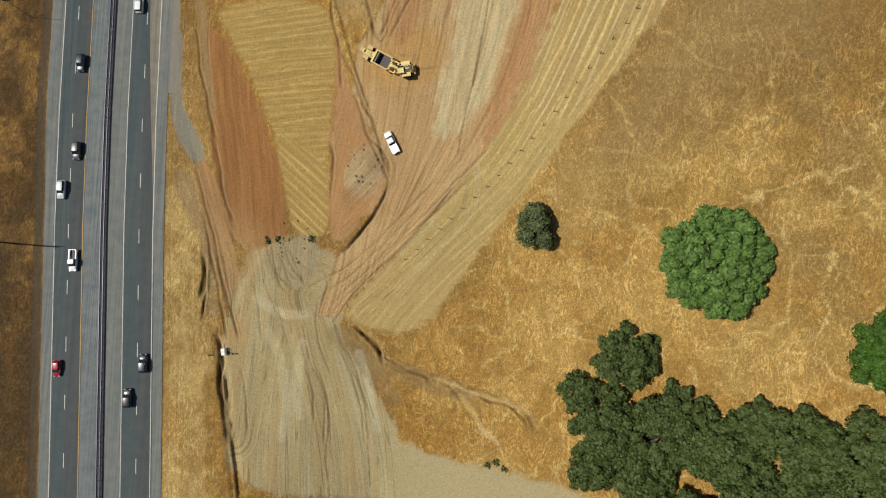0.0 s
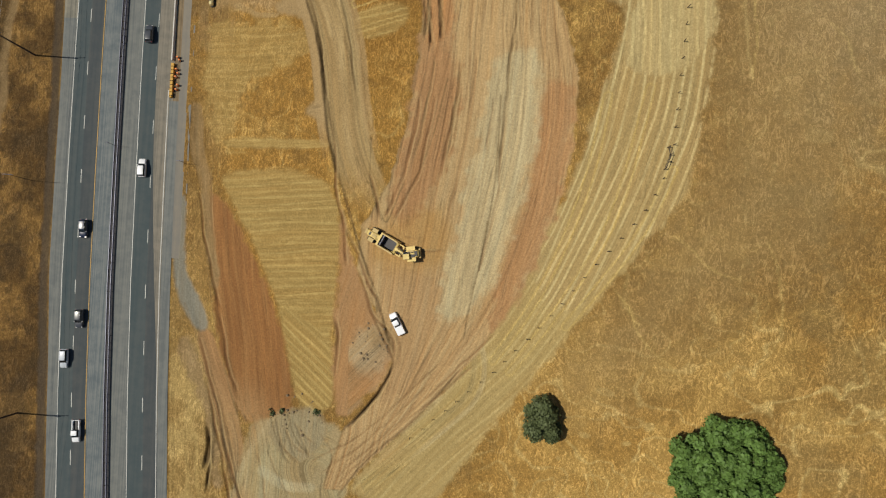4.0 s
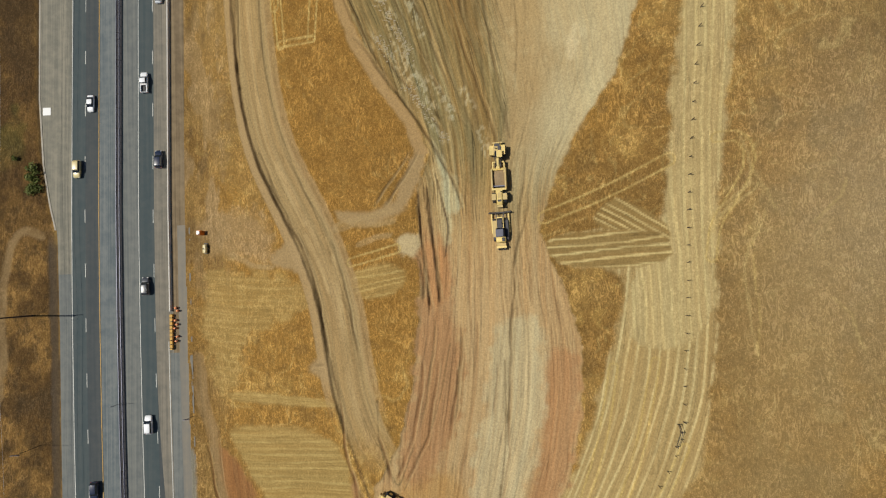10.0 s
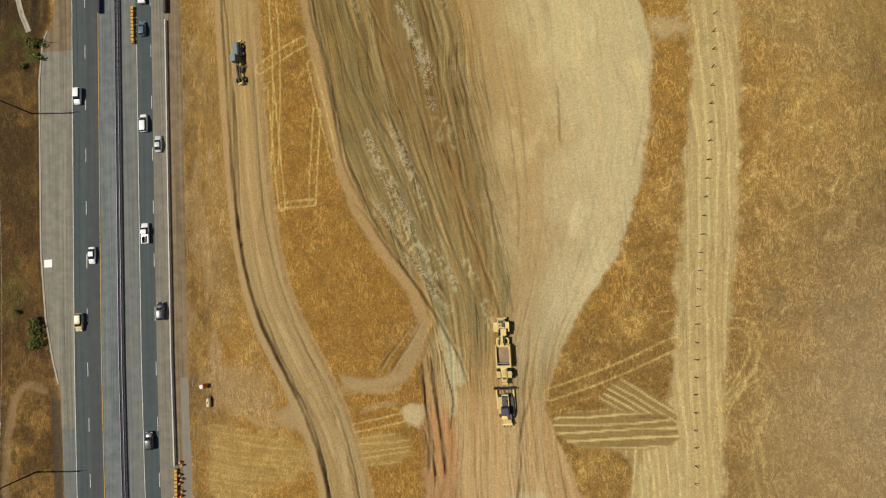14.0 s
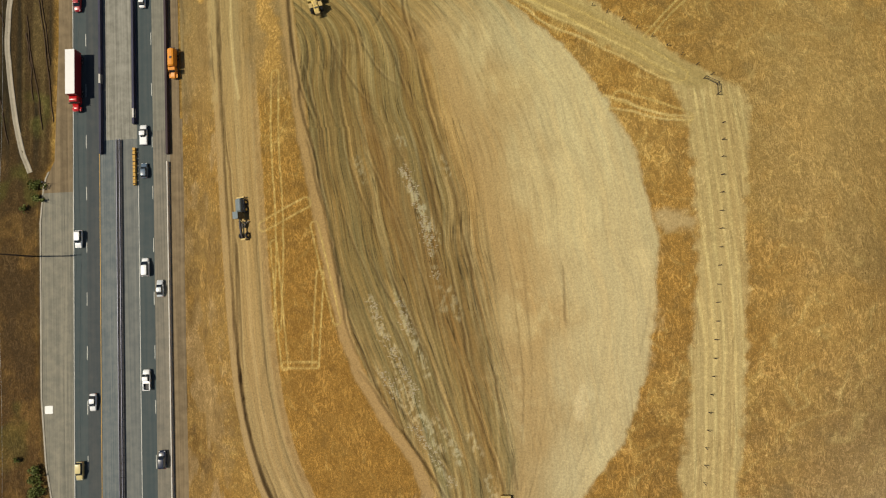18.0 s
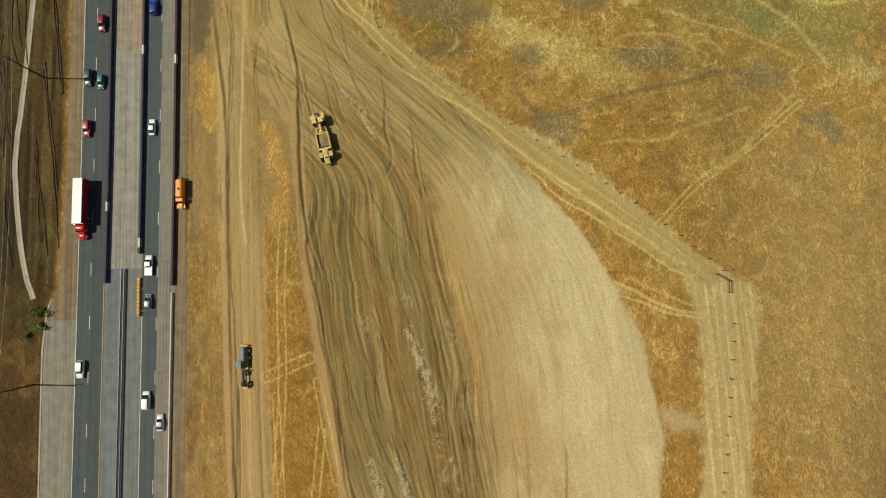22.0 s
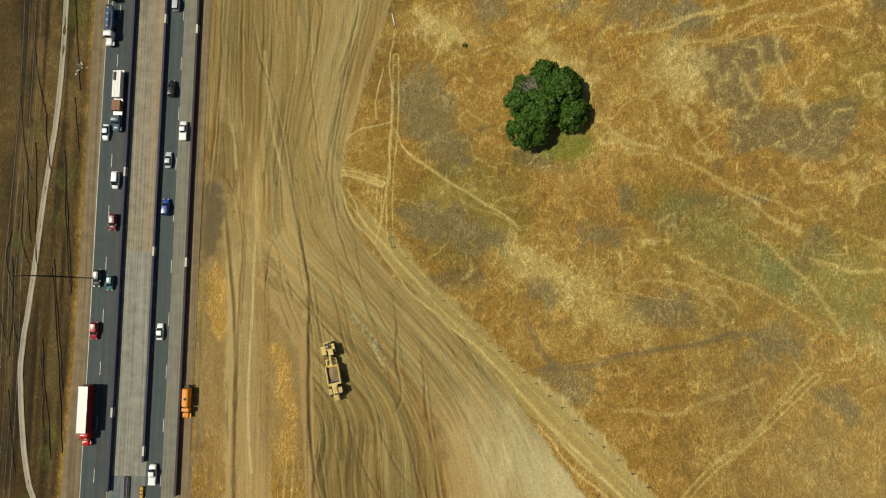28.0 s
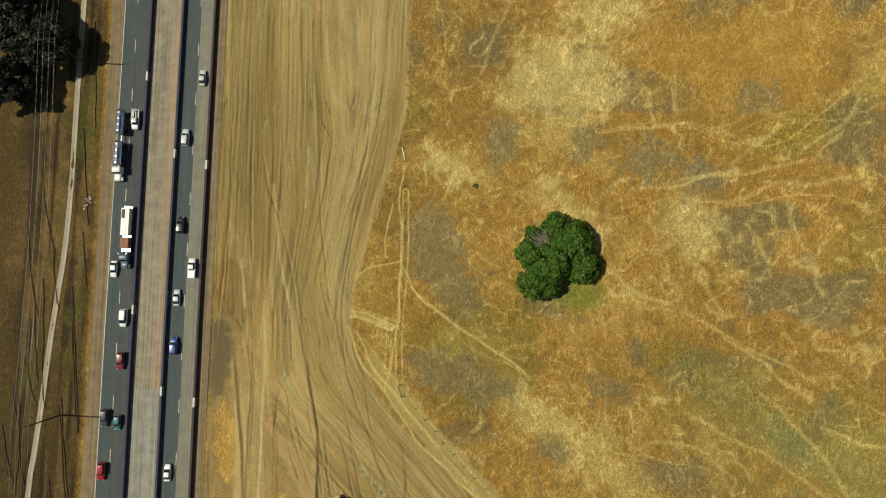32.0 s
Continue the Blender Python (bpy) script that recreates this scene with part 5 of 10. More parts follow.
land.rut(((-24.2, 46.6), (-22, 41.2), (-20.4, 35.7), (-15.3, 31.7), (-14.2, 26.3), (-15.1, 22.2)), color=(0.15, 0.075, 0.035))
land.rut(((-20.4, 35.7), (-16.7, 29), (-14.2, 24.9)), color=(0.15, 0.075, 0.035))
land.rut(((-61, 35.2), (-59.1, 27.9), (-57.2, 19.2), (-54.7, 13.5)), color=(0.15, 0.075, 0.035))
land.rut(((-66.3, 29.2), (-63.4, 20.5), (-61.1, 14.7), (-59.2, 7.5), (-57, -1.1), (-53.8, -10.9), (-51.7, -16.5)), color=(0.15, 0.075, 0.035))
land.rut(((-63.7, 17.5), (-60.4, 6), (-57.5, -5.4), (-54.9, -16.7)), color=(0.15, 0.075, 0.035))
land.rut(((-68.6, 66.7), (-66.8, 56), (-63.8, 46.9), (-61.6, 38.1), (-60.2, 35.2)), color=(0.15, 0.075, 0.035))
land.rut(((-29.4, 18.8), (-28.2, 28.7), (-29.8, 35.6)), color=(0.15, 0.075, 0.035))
land.rut(((9.8, 85.3), (9.3, 76.4), (8.9, 67.4), (8.1, 61), (6.2, 53.2), (5.1, 46.7)), 0.3, 0.16, (0.2, 0.115, 0.055), 0.6, 0.3)
land.rut(((7.2, 88), (6, 80.4), (5.8, 74)), 0.3, 0.16, (0.2, 0.115, 0.055), 0.6, 0.3)
land.rut(((-13.7, 31.8), (-12.7, 26.4), (-13.7, 22.2)), 0.3, 0.16, (0.2, 0.115, 0.055), 0.6, 0.3)
land.rut(((-65.9, 72.7), (-63.9, 57.4), (-62.3, 45.4)), 0.3, 0.16, (0.2, 0.115, 0.055), 0.6, 0.3)
land.rut(((-36.2, -2.9), (-27.6, 1.8), (-19, 8), (-10.7, 16.8), (-2.7, 25.3)), 0.3, 0.16, (0.2, 0.115, 0.055), 0.6, 0.3)
land.rut(((-33.2, -5.7), (-24.6, 0.6), (-13.4, 11.1), (-5.3, 19.8)), 0.3, 0.16, (0.2, 0.115, 0.055), 0.6, 0.3)
land.rut(((-29.4, -9.8), (-21.7, -0.7), (-13.3, 8.3), (-2.5, 17.2), (5.3, 25.6)), 0.3, 0.16, (0.2, 0.115, 0.055), 0.6, 0.3)
land.rut(((-28.8, -6.8), (-20.3, 2.3), (-9.2, 12.7), (0.1, 22.7), (10.2, 33.6)), 0.3, 0.16, (0.2, 0.115, 0.055), 0.6, 0.3)
land.rut(((-42.5, 6.8), (-40.1, 1.2), (-35.6, -0.8)), 0.3, 0.16, (0.2, 0.115, 0.055), 0.6, 0.3)
land.rut(((-40.3, 8.3), (-37.2, 4.2), (-33.4, 1.5)), 0.3, 0.16, (0.2, 0.115, 0.055), 0.6, 0.3)
land.rut(((-43.9, 5.3), (-42.2, -0.4), (-37.7, -3)), 0.3, 0.16, (0.2, 0.115, 0.055), 0.6, 0.3)
land.rut(((-33.6, 5.8), (-29, 0.3), (-31, -7)), 0.3, 0.16, (0.2, 0.115, 0.055), 0.6, 0.3)
land.rut(((-49.7, 0.7), (-47.1, -7.8), (-45.9, -16.3)), 0.3, 0.16, (0.2, 0.115, 0.055), 0.6, 0.3)
land.rut(((-46.8, 0.8), (-43.4, -7.6), (-38.8, -11.7)), 0.3, 0.16, (0.2, 0.115, 0.055), 0.6, 0.3)
land.rut(((-14.7, 55.9), (-11.9, 54.3), (-8.5, 53.9)), 0.3, 0.16, (0.2, 0.115, 0.055), 0.6, 0.3)
land.rut(((-16.1, 57.3), (-13.9, 53.3), (-9.1, 51.2), (-2.4, 51.9)), 0.3, 0.16, (0.2, 0.115, 0.055), 0.6, 0.3)
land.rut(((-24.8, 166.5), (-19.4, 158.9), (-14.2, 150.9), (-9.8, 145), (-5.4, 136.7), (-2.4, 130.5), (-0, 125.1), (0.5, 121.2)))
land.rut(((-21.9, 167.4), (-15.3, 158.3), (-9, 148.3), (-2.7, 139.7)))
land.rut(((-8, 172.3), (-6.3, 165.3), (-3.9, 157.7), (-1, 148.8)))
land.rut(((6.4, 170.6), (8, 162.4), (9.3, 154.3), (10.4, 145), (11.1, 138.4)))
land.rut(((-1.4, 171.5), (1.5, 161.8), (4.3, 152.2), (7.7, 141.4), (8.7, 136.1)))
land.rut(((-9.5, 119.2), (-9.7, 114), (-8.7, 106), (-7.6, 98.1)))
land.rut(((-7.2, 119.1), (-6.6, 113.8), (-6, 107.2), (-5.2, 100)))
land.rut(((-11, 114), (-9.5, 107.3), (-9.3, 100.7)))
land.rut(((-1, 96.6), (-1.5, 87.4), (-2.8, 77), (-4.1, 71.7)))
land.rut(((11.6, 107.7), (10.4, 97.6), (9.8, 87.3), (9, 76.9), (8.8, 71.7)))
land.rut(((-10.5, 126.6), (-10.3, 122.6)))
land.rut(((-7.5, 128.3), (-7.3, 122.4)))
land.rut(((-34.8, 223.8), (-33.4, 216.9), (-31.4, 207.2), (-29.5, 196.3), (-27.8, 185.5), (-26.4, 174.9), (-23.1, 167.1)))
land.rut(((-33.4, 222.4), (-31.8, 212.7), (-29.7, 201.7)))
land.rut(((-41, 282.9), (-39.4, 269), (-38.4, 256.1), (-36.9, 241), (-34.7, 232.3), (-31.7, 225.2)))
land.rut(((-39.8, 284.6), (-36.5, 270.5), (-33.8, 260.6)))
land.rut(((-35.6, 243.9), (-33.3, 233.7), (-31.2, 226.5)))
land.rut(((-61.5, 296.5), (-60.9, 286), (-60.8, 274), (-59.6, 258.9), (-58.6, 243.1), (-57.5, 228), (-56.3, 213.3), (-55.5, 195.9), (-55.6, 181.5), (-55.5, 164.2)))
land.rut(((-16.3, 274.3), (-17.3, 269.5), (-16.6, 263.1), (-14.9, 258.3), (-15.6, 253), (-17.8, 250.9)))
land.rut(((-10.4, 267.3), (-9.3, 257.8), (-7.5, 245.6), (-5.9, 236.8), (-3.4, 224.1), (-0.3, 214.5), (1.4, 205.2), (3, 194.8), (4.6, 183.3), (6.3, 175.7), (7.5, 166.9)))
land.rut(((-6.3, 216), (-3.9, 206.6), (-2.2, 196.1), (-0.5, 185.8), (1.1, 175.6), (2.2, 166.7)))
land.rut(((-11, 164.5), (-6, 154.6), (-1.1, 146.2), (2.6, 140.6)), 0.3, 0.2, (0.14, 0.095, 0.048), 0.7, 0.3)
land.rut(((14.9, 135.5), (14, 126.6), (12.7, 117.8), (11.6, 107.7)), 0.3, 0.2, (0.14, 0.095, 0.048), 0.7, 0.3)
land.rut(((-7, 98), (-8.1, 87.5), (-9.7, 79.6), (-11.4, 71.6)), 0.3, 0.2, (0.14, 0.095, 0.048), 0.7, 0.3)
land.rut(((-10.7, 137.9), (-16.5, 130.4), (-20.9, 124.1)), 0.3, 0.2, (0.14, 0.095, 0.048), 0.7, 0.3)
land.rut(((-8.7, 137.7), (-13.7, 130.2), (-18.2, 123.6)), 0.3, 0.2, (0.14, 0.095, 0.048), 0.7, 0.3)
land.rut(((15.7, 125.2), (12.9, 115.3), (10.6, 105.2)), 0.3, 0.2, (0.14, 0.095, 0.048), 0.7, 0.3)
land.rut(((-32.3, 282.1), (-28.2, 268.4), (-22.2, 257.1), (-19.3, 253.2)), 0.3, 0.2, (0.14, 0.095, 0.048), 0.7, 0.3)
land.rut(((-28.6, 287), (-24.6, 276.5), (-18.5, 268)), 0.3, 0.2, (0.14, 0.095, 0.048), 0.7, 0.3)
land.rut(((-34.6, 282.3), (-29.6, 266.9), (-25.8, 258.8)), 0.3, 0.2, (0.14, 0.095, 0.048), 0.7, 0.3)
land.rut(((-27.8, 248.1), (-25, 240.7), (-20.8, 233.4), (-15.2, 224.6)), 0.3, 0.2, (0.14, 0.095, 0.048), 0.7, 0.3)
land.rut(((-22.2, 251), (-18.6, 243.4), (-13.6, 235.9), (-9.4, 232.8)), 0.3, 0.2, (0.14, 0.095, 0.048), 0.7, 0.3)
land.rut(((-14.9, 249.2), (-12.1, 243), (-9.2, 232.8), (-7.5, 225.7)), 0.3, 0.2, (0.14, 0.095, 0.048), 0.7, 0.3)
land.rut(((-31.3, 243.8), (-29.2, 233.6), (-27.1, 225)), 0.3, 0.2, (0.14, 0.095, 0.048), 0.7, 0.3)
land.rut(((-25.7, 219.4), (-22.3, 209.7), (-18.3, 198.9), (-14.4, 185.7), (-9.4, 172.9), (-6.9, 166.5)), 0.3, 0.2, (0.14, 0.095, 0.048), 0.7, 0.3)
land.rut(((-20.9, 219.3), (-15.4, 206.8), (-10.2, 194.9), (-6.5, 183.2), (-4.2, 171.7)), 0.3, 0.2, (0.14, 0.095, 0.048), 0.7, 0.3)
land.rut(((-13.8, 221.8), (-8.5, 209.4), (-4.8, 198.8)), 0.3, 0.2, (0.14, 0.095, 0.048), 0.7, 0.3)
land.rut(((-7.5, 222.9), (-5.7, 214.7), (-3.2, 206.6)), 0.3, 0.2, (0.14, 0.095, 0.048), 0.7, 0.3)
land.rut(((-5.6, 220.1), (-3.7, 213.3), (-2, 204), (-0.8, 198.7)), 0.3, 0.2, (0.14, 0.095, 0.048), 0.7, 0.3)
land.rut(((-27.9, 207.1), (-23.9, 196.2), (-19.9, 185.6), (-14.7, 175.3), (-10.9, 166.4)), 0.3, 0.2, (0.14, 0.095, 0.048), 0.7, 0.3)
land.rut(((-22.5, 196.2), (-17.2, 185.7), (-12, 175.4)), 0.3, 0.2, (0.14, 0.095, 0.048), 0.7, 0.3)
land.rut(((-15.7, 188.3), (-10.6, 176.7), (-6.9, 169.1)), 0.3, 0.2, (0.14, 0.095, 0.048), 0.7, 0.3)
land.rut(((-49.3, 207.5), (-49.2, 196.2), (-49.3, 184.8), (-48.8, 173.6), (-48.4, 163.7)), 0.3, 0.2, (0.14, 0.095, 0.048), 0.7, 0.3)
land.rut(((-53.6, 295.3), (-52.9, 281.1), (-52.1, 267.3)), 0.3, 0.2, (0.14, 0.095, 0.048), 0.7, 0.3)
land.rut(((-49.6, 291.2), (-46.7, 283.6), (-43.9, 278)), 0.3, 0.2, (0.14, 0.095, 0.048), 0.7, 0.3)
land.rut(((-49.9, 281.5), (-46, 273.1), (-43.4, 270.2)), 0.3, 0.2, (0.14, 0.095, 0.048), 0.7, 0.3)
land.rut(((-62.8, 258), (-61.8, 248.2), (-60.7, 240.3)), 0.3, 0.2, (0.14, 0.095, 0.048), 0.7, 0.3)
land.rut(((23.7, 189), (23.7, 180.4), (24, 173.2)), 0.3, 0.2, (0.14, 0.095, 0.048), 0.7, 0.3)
# marks along the lanes at the north end
land.rut(((-70.8, 370.3), (-70.1, 360.2), (-70, 346.9), (-70.6, 333.6), (-71.2, 320.5), (-71.6, 307.5)), 0.36, 0.22, (0.19, 0.13, 0.06), 0.55, 0.3)
land.rut(((-64.9, 371.1), (-64.6, 354.2), (-63.9, 337.4), (-63.1, 327.4)), 0.36, 0.22, (0.19, 0.13, 0.06), 0.55, 0.3)
land.rut(((-61.9, 361.4), (-60.7, 352.9), (-56.2, 341.2), (-52.1, 327.6), (-49.2, 314.2), (-45.2, 301.2), (-41.8, 288.8), (-39.9, 279.8), (-36.4, 271.3)), 0.36, 0.22, (0.19, 0.13, 0.06), 0.55, 0.3)
land.rut(((-44.1, 373), (-45.4, 360.9), (-45, 345.1), (-42.4, 329.4), (-39.4, 314.2)), 0.36, 0.22, (0.19, 0.13, 0.06), 0.55, 0.3)
land.rut(((-41.8, 369.6), (-43, 355.7), (-43.3, 343.4)), 0.36, 0.22, (0.19, 0.13, 0.06), 0.55, 0.3)
land.rut(((-27.4, 372.7), (-30.5, 357.5), (-34, 341.6), (-36.1, 326), (-36.3, 312.6), (-33.8, 298.1), (-29.2, 287.5), (-23.4, 278.7), (-17.1, 268.9)), 0.36, 0.22, (0.19, 0.13, 0.06), 0.55, 0.3)
land.rut(((-30.8, 369.5), (-33.6, 352.2), (-36.1, 334.6), (-37.7, 320.9), (-38.3, 306.1)), 0.36, 0.22, (0.19, 0.13, 0.06), 0.55, 0.3)
land.rut(((-66.6, 312.5), (-63.9, 307.6), (-61.8, 301.2), (-60.7, 291.6)), 0.36, 0.22, (0.19, 0.13, 0.06), 0.55, 0.3)
land.rut(((-46.6, 298.1), (-43.1, 285.7), (-39.8, 275.5), (-38.1, 267)), 0.36, 0.22, (0.19, 0.13, 0.06), 0.55, 0.3)
land.rut(((-34.9, 291.9), (-31, 280), (-26.1, 271.5), (-19.8, 261.8)), 0.36, 0.22, (0.19, 0.13, 0.06), 0.55, 0.3)
land.rut(((-52.6, 291.7), (-48.5, 284.1), (-44.4, 275.3), (-40.7, 268.3)), 0.36, 0.22, (0.19, 0.13, 0.06), 0.55, 0.3)
# pale wheel polish, clay flecks and loose sand
land.track(((-58.8, 317.5), (-57.4, 301.2), (-57.4, 288.5), (-56.5, 276.3), (-56, 258.8), (-54.6, 245), (-53, 235.6)), (0.52, 0.40, 0.22), 0.5, 0, 0.7)
land.track(((-66.3, 328.9), (-65, 322.4), (-64.4, 315.8)), (0.52, 0.40, 0.22), 0.5, 0, 0.7)
land.track(((-58.3, 351.4), (-55.5, 329.3), (-51.3, 315.9)), (0.52, 0.40, 0.22), 0.5, 0, 0.7)
land.track(((-49.1, 362.5), (-49.1, 345)), (0.52, 0.40, 0.22), 0.5, 0, 0.7)
land.track(((-15.5, 170.5), (-13.8, 162.2), (-9.5, 152.3)), (0.45, 0.395, 0.275), 1.4, 0, 0.7, chips=True)
land.track(((-9.5, 169.7), (-7.7, 164.1)), (0.45, 0.395, 0.275), 1.4, 0, 0.7, chips=True)
land.track(((-6.1, 153.3), (-2.4, 147.6), (-1.2, 144.2)), (0.45, 0.395, 0.275), 1.4, 0, 0.7, chips=True)
land.track(((5.1, 140.3), (6.4, 135)), (0.45, 0.395, 0.275), 1.4, 0, 0.7, chips=True)
land.track(((-11.3, 157.8), (-5, 146.5)), (0.45, 0.395, 0.275), 1.4, 0, 0.7, chips=True)
land.track(((1.6, 149.8), (3.4, 145.7)), (0.45, 0.395, 0.275), 1.4, 0, 0.7, chips=True)
land.track(((-20.6, 182.3), (-19, 176.5), (-16.1, 171.4), (-14.1, 168.9)), (0.45, 0.395, 0.275), 1.4, 0, 0.7, chips=True)
land.track(((-13.2, 181.9), (-11.3, 175.4), (-9.5, 170.3)), (0.45, 0.395, 0.275), 1.4, 0, 0.7, chips=True)
land.track(((-10.5, 213.5), (-8.6, 206.7), (-5.4, 200.1), (-4.2, 196.1)), (0.45, 0.395, 0.275), 1.4, 0, 0.7, chips=True)
land.track(((-22.3, 216.5), (-20.9, 211)), (0.45, 0.395, 0.275), 1.4, 0, 0.7, chips=True)
land.track(((-11.7, 221), (-10.4, 218.9)), (0.45, 0.395, 0.275), 1.4, 0, 0.7, chips=True)
land.track(((-1.7, 214.6), (-0.4, 210.5)), (0.45, 0.395, 0.275), 1.4, 0, 0.7, chips=True)
land.track(((-1.2, 183.2), (0.5, 176.8)), (0.45, 0.395, 0.275), 1.4, 0, 0.7, chips=True)
land.track(((-28.3, 275), (-23.7, 269.9), (-20, 264.1)), (0.45, 0.395, 0.275), 1.4, 0, 0.7, chips=True)
# paths and wheel tracks in the dry grass
land.track(((-20.7, 358.8), (-21.2, 346.6), (-20.2, 329.1), (-20.1, 315.7), (-21.5, 304.5), (-23, 295.2)), (0.54, 0.40, 0.175), 0.32, 0, 0.8, 0.05, 0.3)
land.track(((-32.2, 325.1), (-27.5, 328.4), (-21, 330)), (0.54, 0.40, 0.175), 0.32, 0, 0.8, 0.05, 0.3)
land.track(((-33.5, 315), (-26.7, 314.1), (-21.8, 311.7)), (0.54, 0.40, 0.175), 0.32, 0, 0.8, 0.05, 0.3)
land.track(((-33.4, 313.4), (-26.6, 312.2), (-22.1, 310.9)), (0.54, 0.40, 0.175), 0.32, 0, 0.8, 0.05, 0.3)
land.track(((-24.3, 331), (-25.6, 339.7), (-23.3, 346.7)), (0.54, 0.40, 0.175), 0.32, 0, 0.8, 0.05, 0.3)
land.track(((-21, 329.2), (-14.2, 319), (-3.2, 310.9), (9.1, 304.8), (15, 298.7)), (0.54, 0.40, 0.175), 0.32, 0, 0.8, 0.05, 0.3)
land.track(((-34.6, 310.9), (-30.9, 302.9), (-24.2, 295.1), (-14.7, 283.3), (-5.6, 274.8), (5.8, 267), (18.7, 252.6), (29.2, 244.4)), (0.54, 0.40, 0.175), 0.32, 0, 0.8, 0.05, 0.3)
land.track(((-32.1, 309.3), (-26, 299.8), (-17.9, 290.7), (-8.7, 281.9)), (0.54, 0.40, 0.175), 0.32, 0, 0.8, 0.05, 0.3)
land.track(((17.5, 250.8), (23.9, 244.3), (31.6, 237.4), (39.1, 231.6), (45.3, 226.9), (49.5, 224.2)), (0.54, 0.40, 0.175), 0.32, 0, 0.8, 0.05, 0.3)
land.track(((18.2, 252.2), (25.3, 246.2), (34, 238.4), (42.5, 232), (48.7, 227.3)), (0.54, 0.40, 0.175), 0.32, 0, 0.8, 0.05, 0.3)
land.track(((34.5, 223.2), (41.3, 219.8), (50.3, 216.5)), (0.54, 0.40, 0.175), 0.32, 0, 0.8, 0.05, 0.3)
land.track(((35.4, 220.1), (42.3, 217.9), (50.8, 215.9)), (0.54, 0.40, 0.175), 0.32, 0, 0.8, 0.05, 0.3)
land.track(((12, 294.1), (24.7, 286.9), (29.8, 281.4), (36.3, 280.2)), (0.50, 0.36, 0.14), 0.6, 0, 0.45, 0.0, 0.7)
land.track(((33.9, 328.8), (42.3, 322.5), (54.5, 317.8), (66.2, 310.3), (77.1, 300.3), (81.5, 297.5)), (0.50, 0.36, 0.14), 0.6, 0, 0.45, 0.0, 0.7)
land.track(((78.3, 331.6), (83.2, 323.2)), (0.50, 0.36, 0.14), 0.6, 0, 0.45, 0.0, 0.7)
land.track(((55.5, 327.7), (62.2, 318.9)), (0.50, 0.36, 0.14), 0.6, 0, 0.45, 0.0, 0.7)
land.track(((66, 339.3), (72, 330.8)), (0.50, 0.36, 0.14), 0.6, 0, 0.45, 0.0, 0.7)
land.track(((72.4, 347.8), (78, 335.5), (81.9, 327.3)), (0.50, 0.36, 0.14), 0.6, 0, 0.45, 0.0, 0.7)
land.track(((40.3, 348.8), (50.6, 349.7), (56.8, 352.4), (64, 351.4), (76.5, 355.1)), (0.50, 0.36, 0.14), 0.6, 0, 0.45, 0.0, 0.7)
land.track(((35.9, 255.3), (48, 256), (59.9, 259.7), (68.3, 263.4)), (0.50, 0.36, 0.14), 0.6, 0, 0.45, 0.0, 0.7)
land.track(((53.6, 245.2), (63.2, 250.7), (74.2, 261.1), (78.9, 266.1)), (0.50, 0.36, 0.14), 0.6, 0, 0.45, 0.0, 0.7)
land.track(((40.6, 283.1), (46.2, 286), (52.9, 286.1), (58.9, 282.1), (60.7, 276.9)), (0.50, 0.36, 0.14), 0.6, 0, 0.45, 0.0, 0.7)
land.track(((70.9, 297.5), (78.8, 290.7), (83.6, 282.8), (88.1, 272.6)), (0.50, 0.36, 0.14), 0.6, 0, 0.45, 0.0, 0.7)
land.track(((83.2, 290.7), (89.5, 288.2), (96.6, 289)), (0.50, 0.36, 0.14), 0.6, 0, 0.45, 0.0, 0.7)
land.track(((53.6, 291.7), (63.6, 287.7), (73.1, 282.5), (81.7, 276.2)), (0.50, 0.36, 0.14), 0.6, 0, 0.45, 0.0, 0.7)
land.track(((19.2, 263.1), (32.2, 265.8), (43.8, 268.8), (57.1, 271.7), (67.9, 273.8)), (0.17, 0.12, 0.06), 0.9, 0, 0.7, 0.0, 0.7)
land.track(((15.8, 275.5), (19.5, 267.6), (24.4, 264.1)), (0.17, 0.12, 0.06), 0.9, 0, 0.7, 0.0, 0.7)

# gullies and undercut banks round the junction, their deep shade painted near-black
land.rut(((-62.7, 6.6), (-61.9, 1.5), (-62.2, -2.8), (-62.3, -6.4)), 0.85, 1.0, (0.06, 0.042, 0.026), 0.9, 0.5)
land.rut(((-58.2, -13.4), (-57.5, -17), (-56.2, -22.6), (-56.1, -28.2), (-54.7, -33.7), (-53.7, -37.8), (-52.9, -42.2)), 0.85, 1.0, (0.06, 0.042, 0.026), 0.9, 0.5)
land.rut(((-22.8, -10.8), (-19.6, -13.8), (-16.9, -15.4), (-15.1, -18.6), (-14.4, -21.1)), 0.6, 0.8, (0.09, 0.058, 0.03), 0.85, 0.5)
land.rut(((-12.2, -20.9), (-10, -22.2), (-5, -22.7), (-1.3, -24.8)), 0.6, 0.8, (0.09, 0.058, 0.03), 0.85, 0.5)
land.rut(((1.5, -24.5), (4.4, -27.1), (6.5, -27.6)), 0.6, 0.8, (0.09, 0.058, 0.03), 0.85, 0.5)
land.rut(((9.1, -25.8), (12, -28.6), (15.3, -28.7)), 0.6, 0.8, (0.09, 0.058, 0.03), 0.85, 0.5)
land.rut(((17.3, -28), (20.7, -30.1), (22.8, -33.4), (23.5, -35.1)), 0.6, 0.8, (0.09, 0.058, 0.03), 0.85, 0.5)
land.track(((-26.8, -14.2), (-20.9, -18.3), (-13.6, -21.5), (-3.5, -24.3), (6.4, -26.1)), (0.22, 0.145, 0.07), 3.0, 0, 0.7, 0.2, 0.3)
